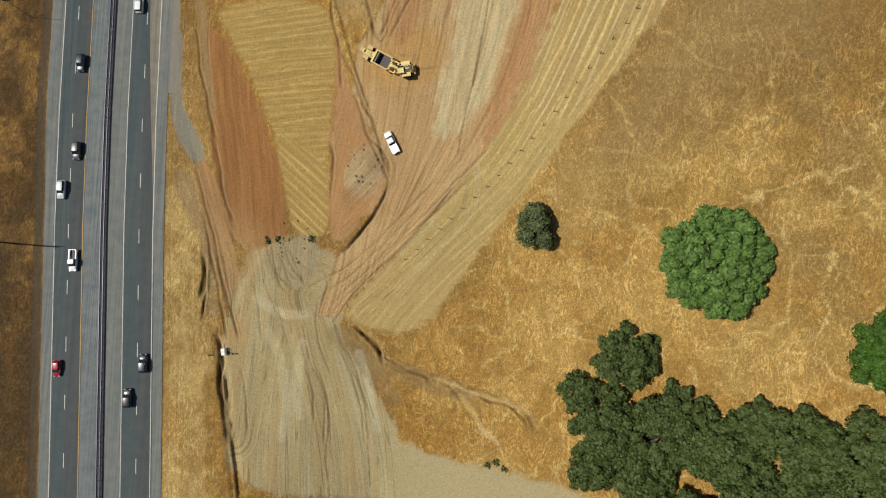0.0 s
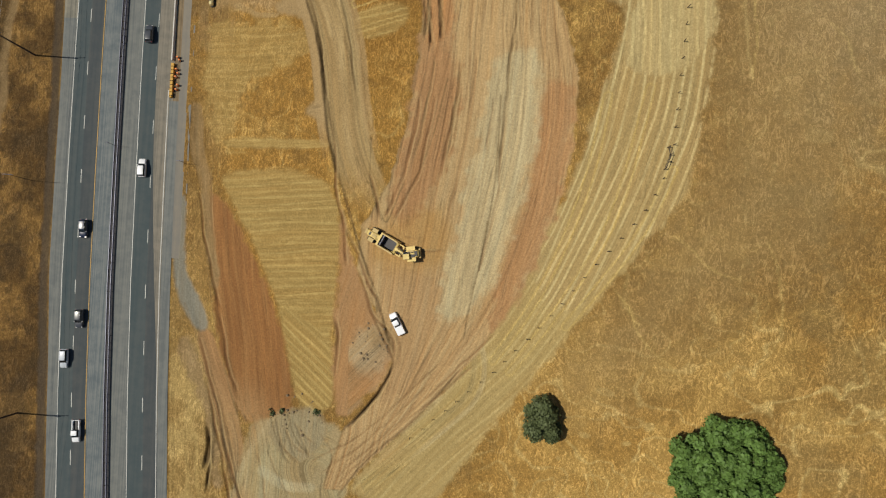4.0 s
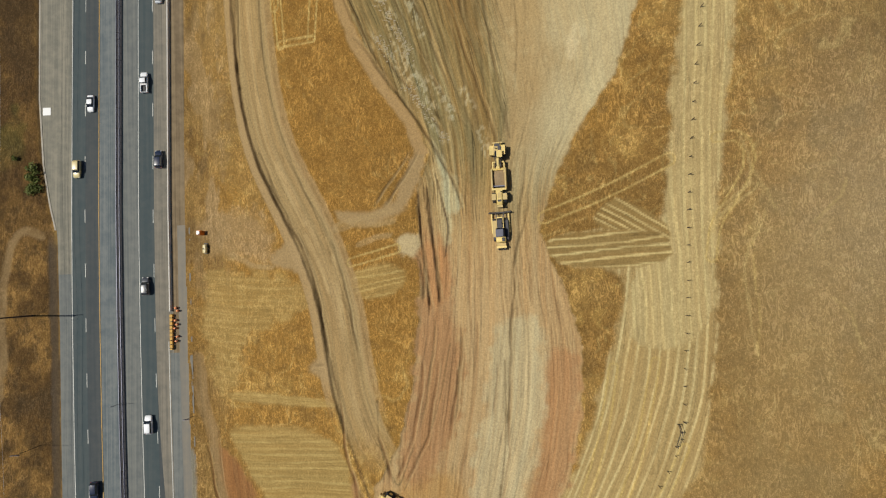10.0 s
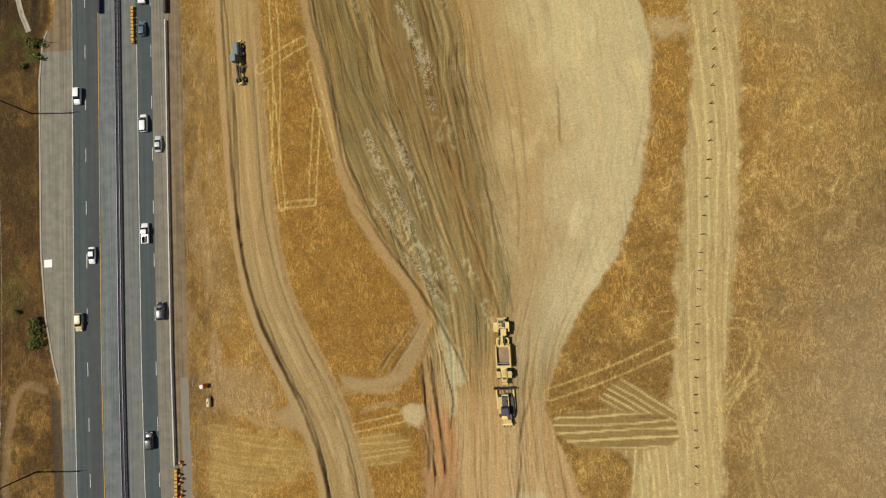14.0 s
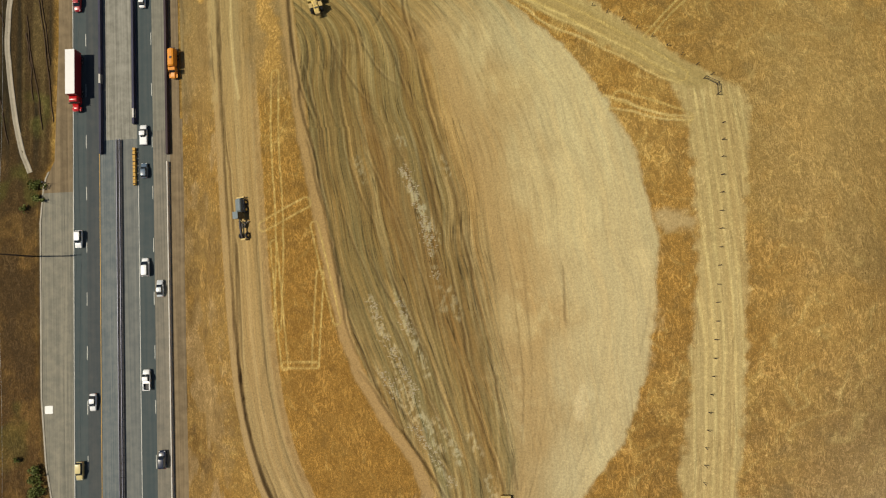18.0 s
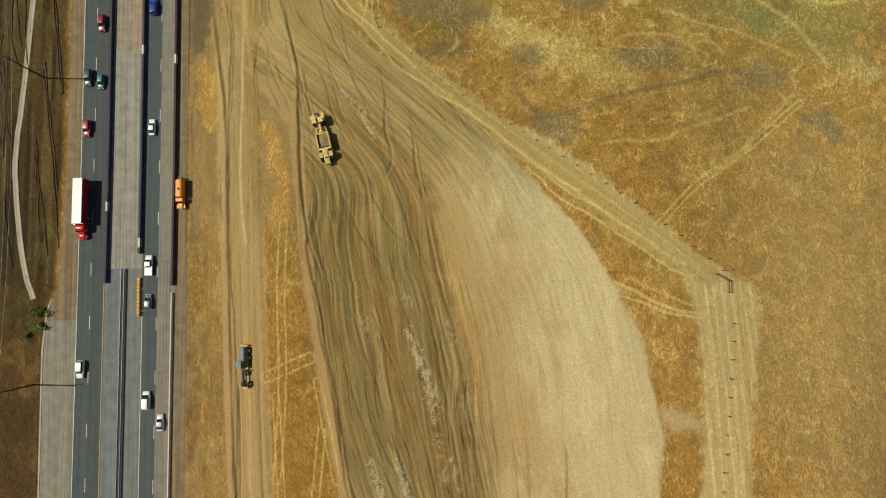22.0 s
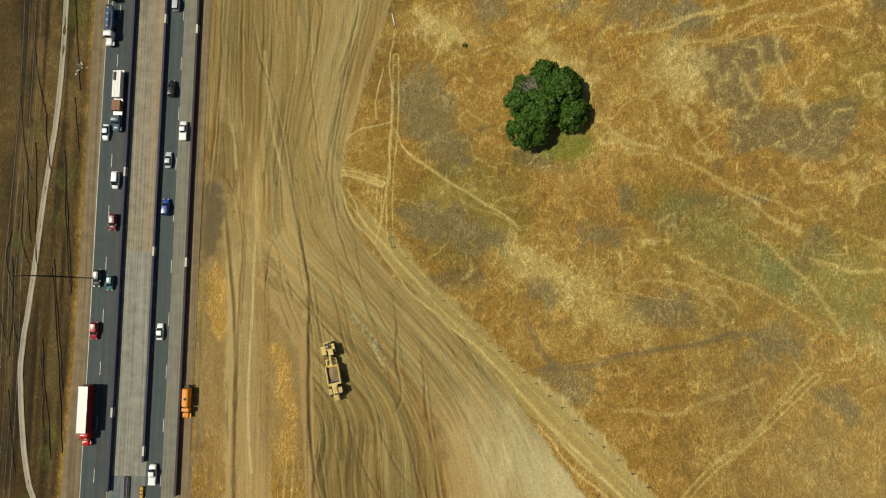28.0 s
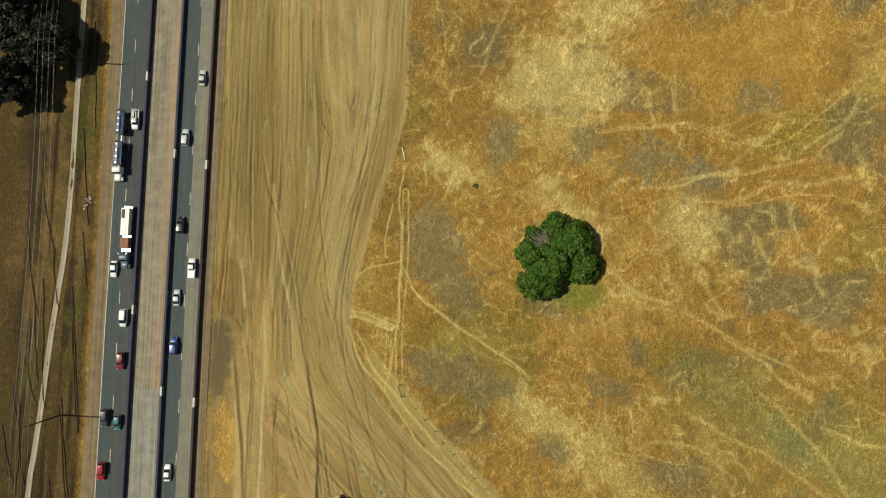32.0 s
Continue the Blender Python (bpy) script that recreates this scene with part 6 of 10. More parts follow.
land.track(((-23.9, -14.1), (-15, -23.8), (-12, -29.5)), (0.22, 0.145, 0.07), 3.0, 0, 0.7, 0.2, 0.3)
land.track(((-0.7, -24), (5, -25.6), (13.2, -26.8), (21.3, -30)), (0.50, 0.36, 0.17), 0.9, 0, 0.6, 0.0, 0.4)
land.track(((9.6, -35.9), (13.7, -37.6)), (0.50, 0.36, 0.17), 0.9, 0, 0.6, 0.0, 0.4)
land.track(((5.1, -27.7), (10.9, -34.3), (15.1, -38.1)), (0.50, 0.36, 0.17), 0.9, 0, 0.6, 0.0, 0.4)
land.rut(((-35.3, -21), (-33, -26), (-31.8, -31.7), (-31.9, -37.5)), 0.32, 0.22, (0.15, 0.11, 0.065), 0.7, 0.35)
land.rut(((-31.7, -21.6), (-29.4, -27.4), (-27.7, -34.6), (-27.5, -41.9)), 0.32, 0.22, (0.15, 0.11, 0.065), 0.7, 0.35)
land.rut(((-29.3, -28.8), (-29.4, -36.1), (-28.9, -42.2)), 0.32, 0.22, (0.15, 0.11, 0.065), 0.7, 0.35)
land.rut(((-26.8, -15.6), (-23.8, -21.3), (-20.7, -28.5), (-19.3, -37.4), (-18.9, -42.2)), 0.32, 0.22, (0.15, 0.11, 0.065), 0.7, 0.35)
land.rut(((-25.1, -15.6), (-20.8, -24.1), (-17.7, -34.4)), 0.32, 0.22, (0.15, 0.11, 0.065), 0.7, 0.35)
land.rut(((-57, 3.2), (-54.7, -5.4), (-52.3, -15.3)), 0.32, 0.22, (0.15, 0.11, 0.065), 0.7, 0.35)
land.rut(((-61.3, 14.7), (-58.6, 6), (-56.7, -2.6)), 0.32, 0.22, (0.15, 0.11, 0.065), 0.7, 0.35)
land.rut(((-51.1, -22.4), (-49.1, -30.7), (-47.8, -40.4)), 0.32, 0.22, (0.15, 0.11, 0.065), 0.7, 0.35)
land.rut(((-44.6, 9.5), (-43.9, 3.7), (-41.9, -2), (-38.9, -3.3)), 0.32, 0.22, (0.15, 0.11, 0.065), 0.7, 0.35)
land.rut(((-42.2, 6.7), (-40.5, 1), (-38.2, -2.5)), 0.32, 0.22, (0.15, 0.11, 0.065), 0.7, 0.35)
land.rut(((-40, 8.2), (-37.6, 2.5), (-35.3, -1.7)), 0.32, 0.22, (0.15, 0.11, 0.065), 0.7, 0.35)
land.rut(((-35.7, -10.3), (-34.8, -16), (-33.1, -21.7)), 0.32, 0.22, (0.15, 0.11, 0.065), 0.7, 0.35)
land.rut(((-31.5, -4.3), (-32.8, -10.2), (-31.1, -15.8), (-28, -24.4)), 0.32, 0.22, (0.15, 0.11, 0.065), 0.7, 0.35)
land.track(((-44.3, -13.6), (-41.1, -19.1), (-39.3, -27.6), (-39.4, -40.3)), (0.47, 0.415, 0.29), 1.6, 0, 0.55)
land.track(((-35.5, -16), (-36.6, -24.7), (-35.5, -34.6)), (0.47, 0.415, 0.29), 1.6, 0, 0.55)
land.track(((-20.9, -18.3), (-17.8, -26.9), (-15.9, -37.3)), (0.47, 0.415, 0.29), 1.6, 0, 0.55)
land.track(((-47.7, -5.1), (-41.6, -9.1), (-35, -8.8)), (0.47, 0.415, 0.29), 1.6, 0, 0.55)
land.track(((-65.9, 2.8), (-63.7, -8.6), (-62.1, -20), (-60.6, -31.2)), (0.40, 0.28, 0.11), 0.7, 0, 0.6, 0.0, 0.5)
land.track(((-67.8, -3.1), (-65.3, -17.3), (-63.5, -31.3)), (0.40, 0.28, 0.11), 0.7, 0, 0.6, 0.0, 0.5)
# haul road edges, shade painted in their dark cores, and the spoil beside it
land.rut(((-51.7, 142.9), (-48.6, 135.3), (-45.3, 127.2), (-41.1, 118.4), (-38.1, 111.1), (-36, 103.3), (-34.5, 94.9), (-33.2, 86.5)), 0.4, 0.32, (0.1, 0.065, 0.033), 0.6, 0.35)
land.rut(((-38.5, 86.4), (-33.2, 86.5)), 0.4, 0.32, (0.1, 0.065, 0.033), 0.6, 0.35)
land.rut(((-43.9, 140.5), (-40.7, 133.9), (-36.7, 126.6), (-32.7, 118.6), (-30.3, 111.5), (-28.3, 103.1), (-26.9, 94.9), (-25.5, 88)), 0.28, 0.2, (0.14, 0.095, 0.048), 0.65, 0.35)
land.rut(((-45.2, 125), (-44, 121.4)), 0.28, 0.2, (0.14, 0.095, 0.048), 0.65, 0.35)
land.rut(((-28.6, 112.8), (-27.3, 108.6)), 0.28, 0.2, (0.14, 0.095, 0.048), 0.65, 0.35)
land.rut(((-29.4, 107.3), (-27.7, 99), (-26, 89.4)), 0.28, 0.2, (0.14, 0.095, 0.048), 0.65, 0.35)
land.track(((-38.8, 119), (-35.5, 111.7), (-33.1, 104.6)), (0.44, 0.325, 0.175), 0.8, 0, 0.5)
land.track(((-46.2, 137.9), (-42.9, 129.2), (-38.9, 121.8)), (0.44, 0.325, 0.175), 0.8, 0, 0.5)
land.track(((-31.8, 113), (-30.4, 104.6), (-29.8, 96.2)), (0.44, 0.325, 0.175), 0.8, 0, 0.5)
land.track(((-32.7, 117.2), (-29.8, 121.2), (-23.3, 122.8), (-16.3, 123.1)), (0.34, 0.235, 0.115), 0.9, 0, 0.65, 0.0, 0.2)
land.track(((-30.5, 119.2), (-23.3, 120.8), (-16.2, 121.1)), (0.34, 0.235, 0.115), 0.9, 0, 0.65, 0.0, 0.2)
land.track(((-60.5, 114.9), (-55.4, 112.5), (-48.8, 111.9)), (0.34, 0.235, 0.115), 0.9, 0, 0.65, 0.0, 0.2)
land.track(((-24.6, 115.4), (-17.5, 117.8)), (0.34, 0.235, 0.115), 0.9, 0, 0.65, 0.0, 0.2)
land.track(((50.6, 114.4), (54.8, 120.8), (59.5, 124.1), (59.8, 129.3), (57.9, 133.3)), (0.43, 0.31, 0.13), 0.4, 0, 0.55, 0.0, 0.6)
land.track(((52.8, 114.4), (55.9, 119.6), (60.6, 123.5)), (0.43, 0.31, 0.13), 0.4, 0, 0.55, 0.0, 0.6)
land.track(((51.2, 110.8), (53.3, 117.9), (58, 123)), (0.43, 0.31, 0.13), 0.4, 0, 0.55, 0.0, 0.6)
land.track(((61.9, 117.7), (59.3, 110.7), (57.7, 102.5), (58.2, 95.4), (59.2, 88.5)), (0.43, 0.31, 0.13), 0.4, 0, 0.55, 0.0, 0.6)
land.track(((74, 99.1), (77.1, 95.7), (79, 90)), (0.43, 0.31, 0.13), 0.4, 0, 0.55, 0.0, 0.6)
land.track(((60, 125.8), (64.6, 118.8)), (0.43, 0.31, 0.13), 0.4, 0, 0.55, 0.0, 0.6)
land.track(((72.1, 115.2), (76.2, 119.2), (77.2, 123.2)), (0.43, 0.31, 0.13), 0.4, 0, 0.55, 0.0, 0.6)
# pale paths and washes on the upper slope
land.track(((8.2, 402.3), (5.3, 393.4), (1, 383.1)), (0.47, 0.34, 0.14), 0.7, 0, 0.4, 0.0, 0.8)
land.track(((23.2, 385.2), (28.5, 391.9), (31.1, 397.3)), (0.47, 0.34, 0.14), 0.7, 0, 0.4, 0.0, 0.8)
land.track(((33.3, 364.1), (41.3, 365), (50.1, 365.8), (62.3, 361.4)), (0.47, 0.34, 0.14), 0.7, 0, 0.4, 0.0, 0.8)
land.track(((62.6, 354.5), (67.1, 359), (70.3, 362.8)), (0.47, 0.34, 0.14), 0.7, 0, 0.4, 0.0, 0.8)
land.track(((76.3, 356.5), (80.5, 360.2), (84.7, 363.9), (86.6, 368.9)), (0.47, 0.34, 0.14), 0.7, 0, 0.4, 0.0, 0.8)
land.track(((48.2, 349.6), (55.6, 352.1), (62.7, 353.2)), (0.47, 0.34, 0.14), 0.7, 0, 0.4, 0.0, 0.8)
land.track(((53.4, 345.2), (63.2, 345.6), (72.2, 350.1), (79, 348.5), (85.3, 350.9)), (0.47, 0.34, 0.14), 0.7, 0, 0.4, 0.0, 0.8)
land.track(((86, 357.3), (88.5, 350.8)), (0.47, 0.34, 0.14), 0.7, 0, 0.4, 0.0, 0.8)
land.track(((48.3, 382.1), (50.1, 367.9)), (0.47, 0.34, 0.14), 0.7, 0, 0.4, 0.0, 0.8)
land.track(((31.4, 384.2), (36.9, 379.1)), (0.47, 0.34, 0.14), 0.7, 0, 0.4, 0.0, 0.8)

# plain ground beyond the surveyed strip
beyond = np.maximum(np.maximum(smooth(102, 112, X), smooth(-126, -136, X)), np.maximum(smooth(408, 418, Y), smooth(-64, -74, Y)))
land.lay(everywhere, beyond * smooth(-100, -90, X), (0.27, 0.16, 0.045), 1.0)
land.lay(everywhere, beyond * (1 - smooth(-100, -90, X)), (0.085, 0.052, 0.02), 1.0)
land.flow[beyond > 0.5, 2] = 0.0
worked = smooth(150, 190, Y) * (1 - smooth(225, 255, Y)) * (1 - smooth(0.45, 0.6, across)) * smooth(-0.5, 0.6, cut_in)
land.rgb *= (1 - 0.12 * worked)[:, None]
land.rgb *= (1 + 0.09 * smooth(58, 72, X) * smooth(150, 180, Y))[:, None]
late = smooth(150, 290, Y)
bare = smooth(140, 200, Y) * (1 - land.grassy)
land.rgb *= np.stack([1 + 0.02 * bare, 1 + 0 * bare, 1 - 0.05 * bare], -1)
land.rgb *= np.stack([0.972 - 0.045 * late, 1.0 + 0.015 * late, 0.94 + 0 * late], -1)
ground_mesh = bpy.data.meshes.new("ground")
i = np.arange(land.nx * land.ny).reshape(land.ny, land.nx)
quads = np.stack([i[:-1, :-1], i[:-1, 1:], i[1:, 1:], i[1:, :-1]], -1).reshape(-1, 4)
ground_mesh.vertices.add(len(X))
ground_mesh.vertices.foreach_set("co", np.stack([X, Y, land.z], -1).astype(np.float32).ravel())
ground_mesh.loops.add(quads.size)
ground_mesh.loops.foreach_set("vertex_index", quads.astype(np.int32).ravel())
ground_mesh.polygons.add(len(quads))
ground_mesh.polygons.foreach_set("loop_start", np.arange(0, quads.size, 4, dtype=np.int32))
ground_mesh.polygons.foreach_set("use_smooth", np.ones(len(quads), bool))
ground_mesh.update()
kinds = ground_mesh.attributes.new("soil", "FLOAT_COLOR", "POINT")
kinds.data.foreach_set("color", np.concatenate([land.rgb, np.ones((len(X), 1))], 1).astype(np.float32).ravel())
ground_mesh.attributes.new("grassy", "FLOAT", "POINT").data.foreach_set("value", land.grassy.astype(np.float32))
ground_mesh.attributes.new("flow", "FLOAT_VECTOR", "POINT").data.foreach_set("vector", land.flow.astype(np.float32).ravel())
ground_mesh.materials.append(soil_material())
ground = tagged(new("ground", ground_mesh), "dry golden hillside with graded tan and red earth", "ground", kind="structure")
height_grid = land.z.reshape(land.ny, land.nx)
grid_x, grid_y = land.x[: land.nx], land.y[:: land.nx]


def lie(x, y):
    """Height of the finished ground."""
    a, b = int(np.clip(np.searchsorted(grid_x, x) - 1, 0, land.nx - 2)), int(np.clip(np.searchsorted(grid_y, y) - 1, 0, land.ny - 2))
    u = (x - grid_x[a]) / (grid_x[a + 1] - grid_x[a])
    v = (y - grid_y[b]) / (grid_y[b + 1] - grid_y[b])
    h = height_grid
    return float((h[b, a] * (1 - u) + h[b, a + 1] * u) * (1 - v) + (h[b + 1, a] * (1 - u) + h[b + 1, a + 1] * u) * v)


# ---- building helpers ----
def part(name, bm, mat, parent=None, label="", smooth_faces=False):
    """Link a bmesh as one mesh object under a thing or a part."""
    me = bpy.data.meshes.new(name)
    bm.normal_update()
    bm.to_mesh(me)
    bm.free()
    me.materials.append(mat)
    if smooth_faces:
        me.polygons.foreach_set("use_smooth", np.ones(len(me.polygons), bool))
    ob = new(name, me)
    ob.parent = parent
    return tagged(ob, label)


def thing(name, label, category, group=""):
    return tagged(new(name), label, category, group)


def box(bm, x, y, z, sx, sy, sz, turn=None, top=1.0, lean=0.0):
    """A box on z with size; top: how much narrower its top is; lean: how far the top shifts along y."""
    c = [(-sx / 2, -sy / 2, 0), (sx / 2, -sy / 2, 0), (sx / 2, sy / 2, 0), (-sx / 2, sy / 2, 0)]
    c += [(a * top, b * top + lean, sz) for a, b, _ in c]
    m = Matrix.Translation((x, y, z)) @ (turn or Matrix.Identity(4))
    v = [bm.verts.new(m @ Vector(p)) for p in c]
    for f in ((3, 2, 1, 0), (4, 5, 6, 7), (0, 1, 5, 4), (1, 2, 6, 5), (2, 3, 7, 6), (3, 0, 4, 7)):
        bm.faces.new([v[k] for k in f])
    return v


def boxes(*rows):
    bm = bmesh.new()
    for r in rows:
        box(bm, *r)
    return bm


def loft(sections, corner=0.12):
    """A skin over cross sections (y, half width, low, high), with cut corners."""
    bm, rings = bmesh.new(), []
    for y, w, lo, hi in sections:
        c = min(corner, 0.45 * w, 0.45 * (hi - lo))
        pts = [(-w + c, lo), (w - c, lo), (w, lo + c), (w, hi - 2 * c), (w - c * 1.2, hi - c * 0.3), (w - 2.4 * c, hi), (-w + 2.4 * c, hi), (-w + c * 1.2, hi - c * 0.3), (-w, hi - 2 * c), (-w, lo + c)]
        rings.append([bm.verts.new((a, y, b)) for a, b in pts])
    for r, s in zip(rings, rings[1:]):
        for k in range(10):
            bm.faces.new((r[k], r[(k + 1) % 10], s[(k + 1) % 10], s[k]))
    bm.faces.new(rings[0][::-1])
    bm.faces.new(rings[-1])
    bmesh.ops.recalc_face_normals(bm, faces=bm.faces)
    return bm


def tube(bm, a, b, r, r2=None, sides=8):
    a, b = Vector(a), Vector(b)
    q = (b - a).to_track_quat("Z", "Y")
    rings = []
    for p, rad in ((a, r), (b, r if r2 is None else r2)):
        rings.append([bm.verts.new(p + q @ Vector((math.cos(2 * math.pi * k / sides) * rad, math.sin(2 * math.pi * k / sides) * rad, 0))) for k in range(sides)])
    for k in range(sides):
        bm.faces.new((rings[0][k], rings[0][(k + 1) % sides], rings[1][(k + 1) % sides], rings[1][k]))
    bm.faces.new(rings[0][::-1])
    bm.faces.new(rings[1])


def tubes(*rows):
    bm = bmesh.new()
    for r in rows:
        tube(bm, *r)
    return bm


def set_on(ob, x, y, heading=0.0, z=None):
    """Stand a thing on the ground, tilted with it. heading: degrees from north, to the left."""
    a = radians(heading)
    if z is not None:
        ob.matrix_basis = pose(x, y, z, 0, 0, heading)
        return ob
    f = Vector((-math.sin(a), math.cos(a), 0))
    s = Vector((f.y, -f.x, 0))
    up = Vector(((lie(x - 2, y) - lie(x + 2, y)) / 4, (lie(x, y - 2) - lie(x, y + 2)) / 4, 1)).normalized()
    f = (f - up * f.dot(up)).normalized()
    s = f.cross(up)
    m = Matrix((s, f, up)).transposed().to_4x4()
    m.translation = (x, y, lie(x, y))
    ob.matrix_basis = m
    return ob


# ---- highway ----
def strip(name, *span_and_rest, **more):
    return strip_between(name, span_and_rest[:2], *span_and_rest[2:], **more)


def strip_between(name, span, y0, y1, z, mat, step=6.0, thick=0.12, parent=None, camber=0.0):
    """A paved strip beside the lane line of the southbound side, from lo to hi metres east of it."""
    ys = np.append(np.arange(y0, y1, step), y1)
    v, f = [], []
    for k, yy in enumerate(ys):
        b = float(along(ROAD, yy))
        lo, hi = (a(yy) if callable(a) else a for a in span)
        v += [(b + lo, yy, z), (b + hi, yy, z), (b + hi, yy, z - thick), (b + lo, yy, z - thick)]
        if k:
            o = 4 * (k - 1)
            f += [(o, o + 1, o + 5, o + 4), (o + 1, o + 2, o + 6, o + 5), (o + 2, o + 3, o + 7, o + 6), (o + 3, o, o + 4, o + 7)]
    f += [(3, 2, 1, 0), (len(v) - 4, len(v) - 3, len(v) - 2, len(v) - 1)]
    me = bpy.data.meshes.new(name)
    me.from_pydata(v, [], f)
    me.materials.append(mat)
    ob = new(name, me)
    ob.parent = parent
    return ob


def streaked(name, color, other, width=0.8, share=0.6, rough=0.9):
    """Paving with worn lines along the road."""
    m = bpy.data.materials.new(name)
    m.use_nodes = True
    nt = m.node_tree
    n, link = nt.nodes, nt.links.new
    bsdf = n["Principled BSDF"]
    bsdf.inputs["Roughness"].default_value = rough
    bsdf.inputs["Specular IOR Level"].default_value = 0.25
    geo = n.new("ShaderNodeNewGeometry")
    squeeze = n.new("ShaderNodeVectorMath")
    squeeze.operation = "MULTIPLY"
    squeeze.inputs[1].default_value = (1 / width, 0.02, 1)
    link(geo.outputs["Position"], squeeze.inputs[0])
    lines = n.new("ShaderNodeTexNoise")
    lines.inputs["Scale"].default_value = 1.0
    lines.inputs["Detail"].default_value = 3
    link(squeeze.outputs[0], lines.inputs["Vector"])
    spots = n.new("ShaderNodeTexNoise")
    spots.inputs["Scale"].default_value = 0.35
    spots.inputs["Detail"].default_value = 8
    spots.inputs["Roughness"].default_value = 0.7
    link(geo.outputs["Position"], spots.inputs["Vector"])
    add = n.new("ShaderNodeMath")
    add.operation = "ADD"
    link(lines.outputs["Fac"], add.inputs[0])
    link(spots.outputs["Fac"], add.inputs[1])
    r = n.new("ShaderNodeMapRange")
    r.inputs["From Min"].default_value, r.inputs["From Max"].default_value = 0.82, 1.18
    r.inputs["To Max"].default_value = share
    link(add.outputs[0], r.inputs["Value"])
    mix = n.new("ShaderNodeMix")
    mix.data_type = "RGBA"
    mix.inputs[6].default_value, mix.inputs[7].default_value = (*color, 1), (*other, 1)
    link(r.outputs[0], mix.inputs["Factor"])
    link(mix.outputs[2], bsdf.inputs["Base Color"])
    return m


asphalt = streaked("asphalt", (0.055, 0.075, 0.080), (0.078, 0.093, 0.093), 1.1, 0.9, 0.85)
asphalt_brown = streaked("stained_asphalt", (0.055, 0.066, 0.071), (0.080, 0.086, 0.084), 1.1, 0.9, 0.85)
dusty_lane = streaked("dusty_pavement", (0.235, 0.21, 0.165), (0.15, 0.142, 0.118), 0.4, 1.0)
worn_grey = streaked("worn_grey_paving", (0.105, 0.128, 0.137), (0.185, 0.20, 0.195), 0.28, 1.0)
pale_shoulder = streaked("pale_shoulder", (0.185, 0.192, 0.176), (0.12, 0.132, 0.13), 0.5, 0.9)
tan_shoulder = streaked("dusty_shoulder", (0.245, 0.185, 0.11), (0.15, 0.112, 0.066), 0.5, 1.0)
median_soil = streaked("median_soil", (0.32, 0.285, 0.215), (0.185, 0.16, 0.115), 0.45, 1.0, 0.95)
median_grey = streaked("median_grey_rubble", (0.31, 0.30, 0.255), (0.185, 0.18, 0.15), 0.4, 1.0, 0.95)
median_red = streaked("median_red_soil", (0.345, 0.28, 0.20), (0.235, 0.18, 0.12), 0.5, 1.0, 0.95)
gravel_mat = streaked("compacted_gravel", (0.19, 0.18, 0.155), (0.25, 0.22, 0.17), 1.2, 0.8)
white_edge = material("worn_pale_concrete", (0.36, 0.33, 0.27), 0.9, grain=0.3, size=0.8)
paint_white = material("road_paint_white", (0.50, 0.50, 0.46), 0.6, grain=0.25, size=0.4)
paint_yellow = material("road_paint_yellow", (0.42, 0.25, 0.04), 0.6, grain=0.25, size=0.4)

def structure(ob, label, category):
    return tagged(ob, label, category, kind="structure")


road_west = structure(strip("road_southbound", -3.75, 0.1, -900, 1300, 0.0, asphalt), "dark blue-grey asphalt lane of the southbound carriageway", "road")
structure(strip("road_southbound_inner", 0.1, 3.95, -900, 1300, 0.0, asphalt_brown), "brownish worn asphalt inner lane, southbound", "road")
road_east = structure(strip("road_northbound", 14.3, 18.7, -900, 1300, 0.0, asphalt), "dark blue-grey asphalt lane of the northbound carriageway", "road")
structure(strip("road_northbound_outer_south", 18.7, 22.4, -900, 90, 0.0, asphalt_brown), "grey asphalt outer lane, northbound", "road")
structure(strip("road_northbound_outer", lambda y: 22.3 - 3.6 * float(smooth(0, 88, y)), lambda y: 22.4, 0, 90, 0.004, dusty_lane), "tan dust over the outer lane at the site entrance", "road")
structure(strip("road_northbound_outer_far", 18.7, 22.4, 232, 1300, 0.0, streaked("grey_dusty_pavement", (0.235, 0.225, 0.18), (0.165, 0.16, 0.13), 0.45, 1.0)), "pale grey dusty outer lane", "road")
structure(strip("road_northbound_outer_north", 18.7, 22.4, 90, 232, 0.0, dusty_lane), "dusty tan outer lane beside the work zone", "road")
west_edge = lambda y: -float(along(PAVED_WEST, y))
turnout_mat = streaked("turnout_paving", (0.265, 0.245, 0.19), (0.165, 0.16, 0.13), 0.5, 1.0)
structure(strip("shoulder_west", west_edge, lambda y: -3.75, -900, 112, -0.01, pale_shoulder), "pale worn shoulder with gravel edge", "shoulder")
structure(strip("turnout_curb", lambda y: west_edge(y) - 0.45, west_edge, 124, 222, 0.1, white_edge, step=3.0, thick=0.3), "pale concrete edge strip beside the turnout", "curb")
structure(strip("shoulder_west_wide", west_edge, lambda y: -3.75, 112, 216, -0.01, turnout_mat, step=3.0), "wide pale paved turnout shoulder", "shoulder")
structure(strip("shoulder_west_north", west_edge, lambda y: -3.75, 216, 1300, -0.01, tan_shoulder, step=3.0), "dusty tan shoulder", "shoulder")
structure(strip("median_paving", 3.95, 8.6, -900, 230, -0.01, worn_grey), "grey median paving with worn streaks", "median")
structure(strip("median_paving_east", 8.6, 14.3, -900, 230, -0.015, pale_shoulder), "pale worn median shoulder", "median")
# dark strip that paints the guardrail's shade onto the median
structure(strip("median_oiled_strip", 8.55, 10.0, -900, 230, 0.0, material("painted_rail_shade", (0.045, 0.045, 0.05), 0.9, grain=0.3, size=0.5)), "dark strip painted as shade under the guardrail", "median")
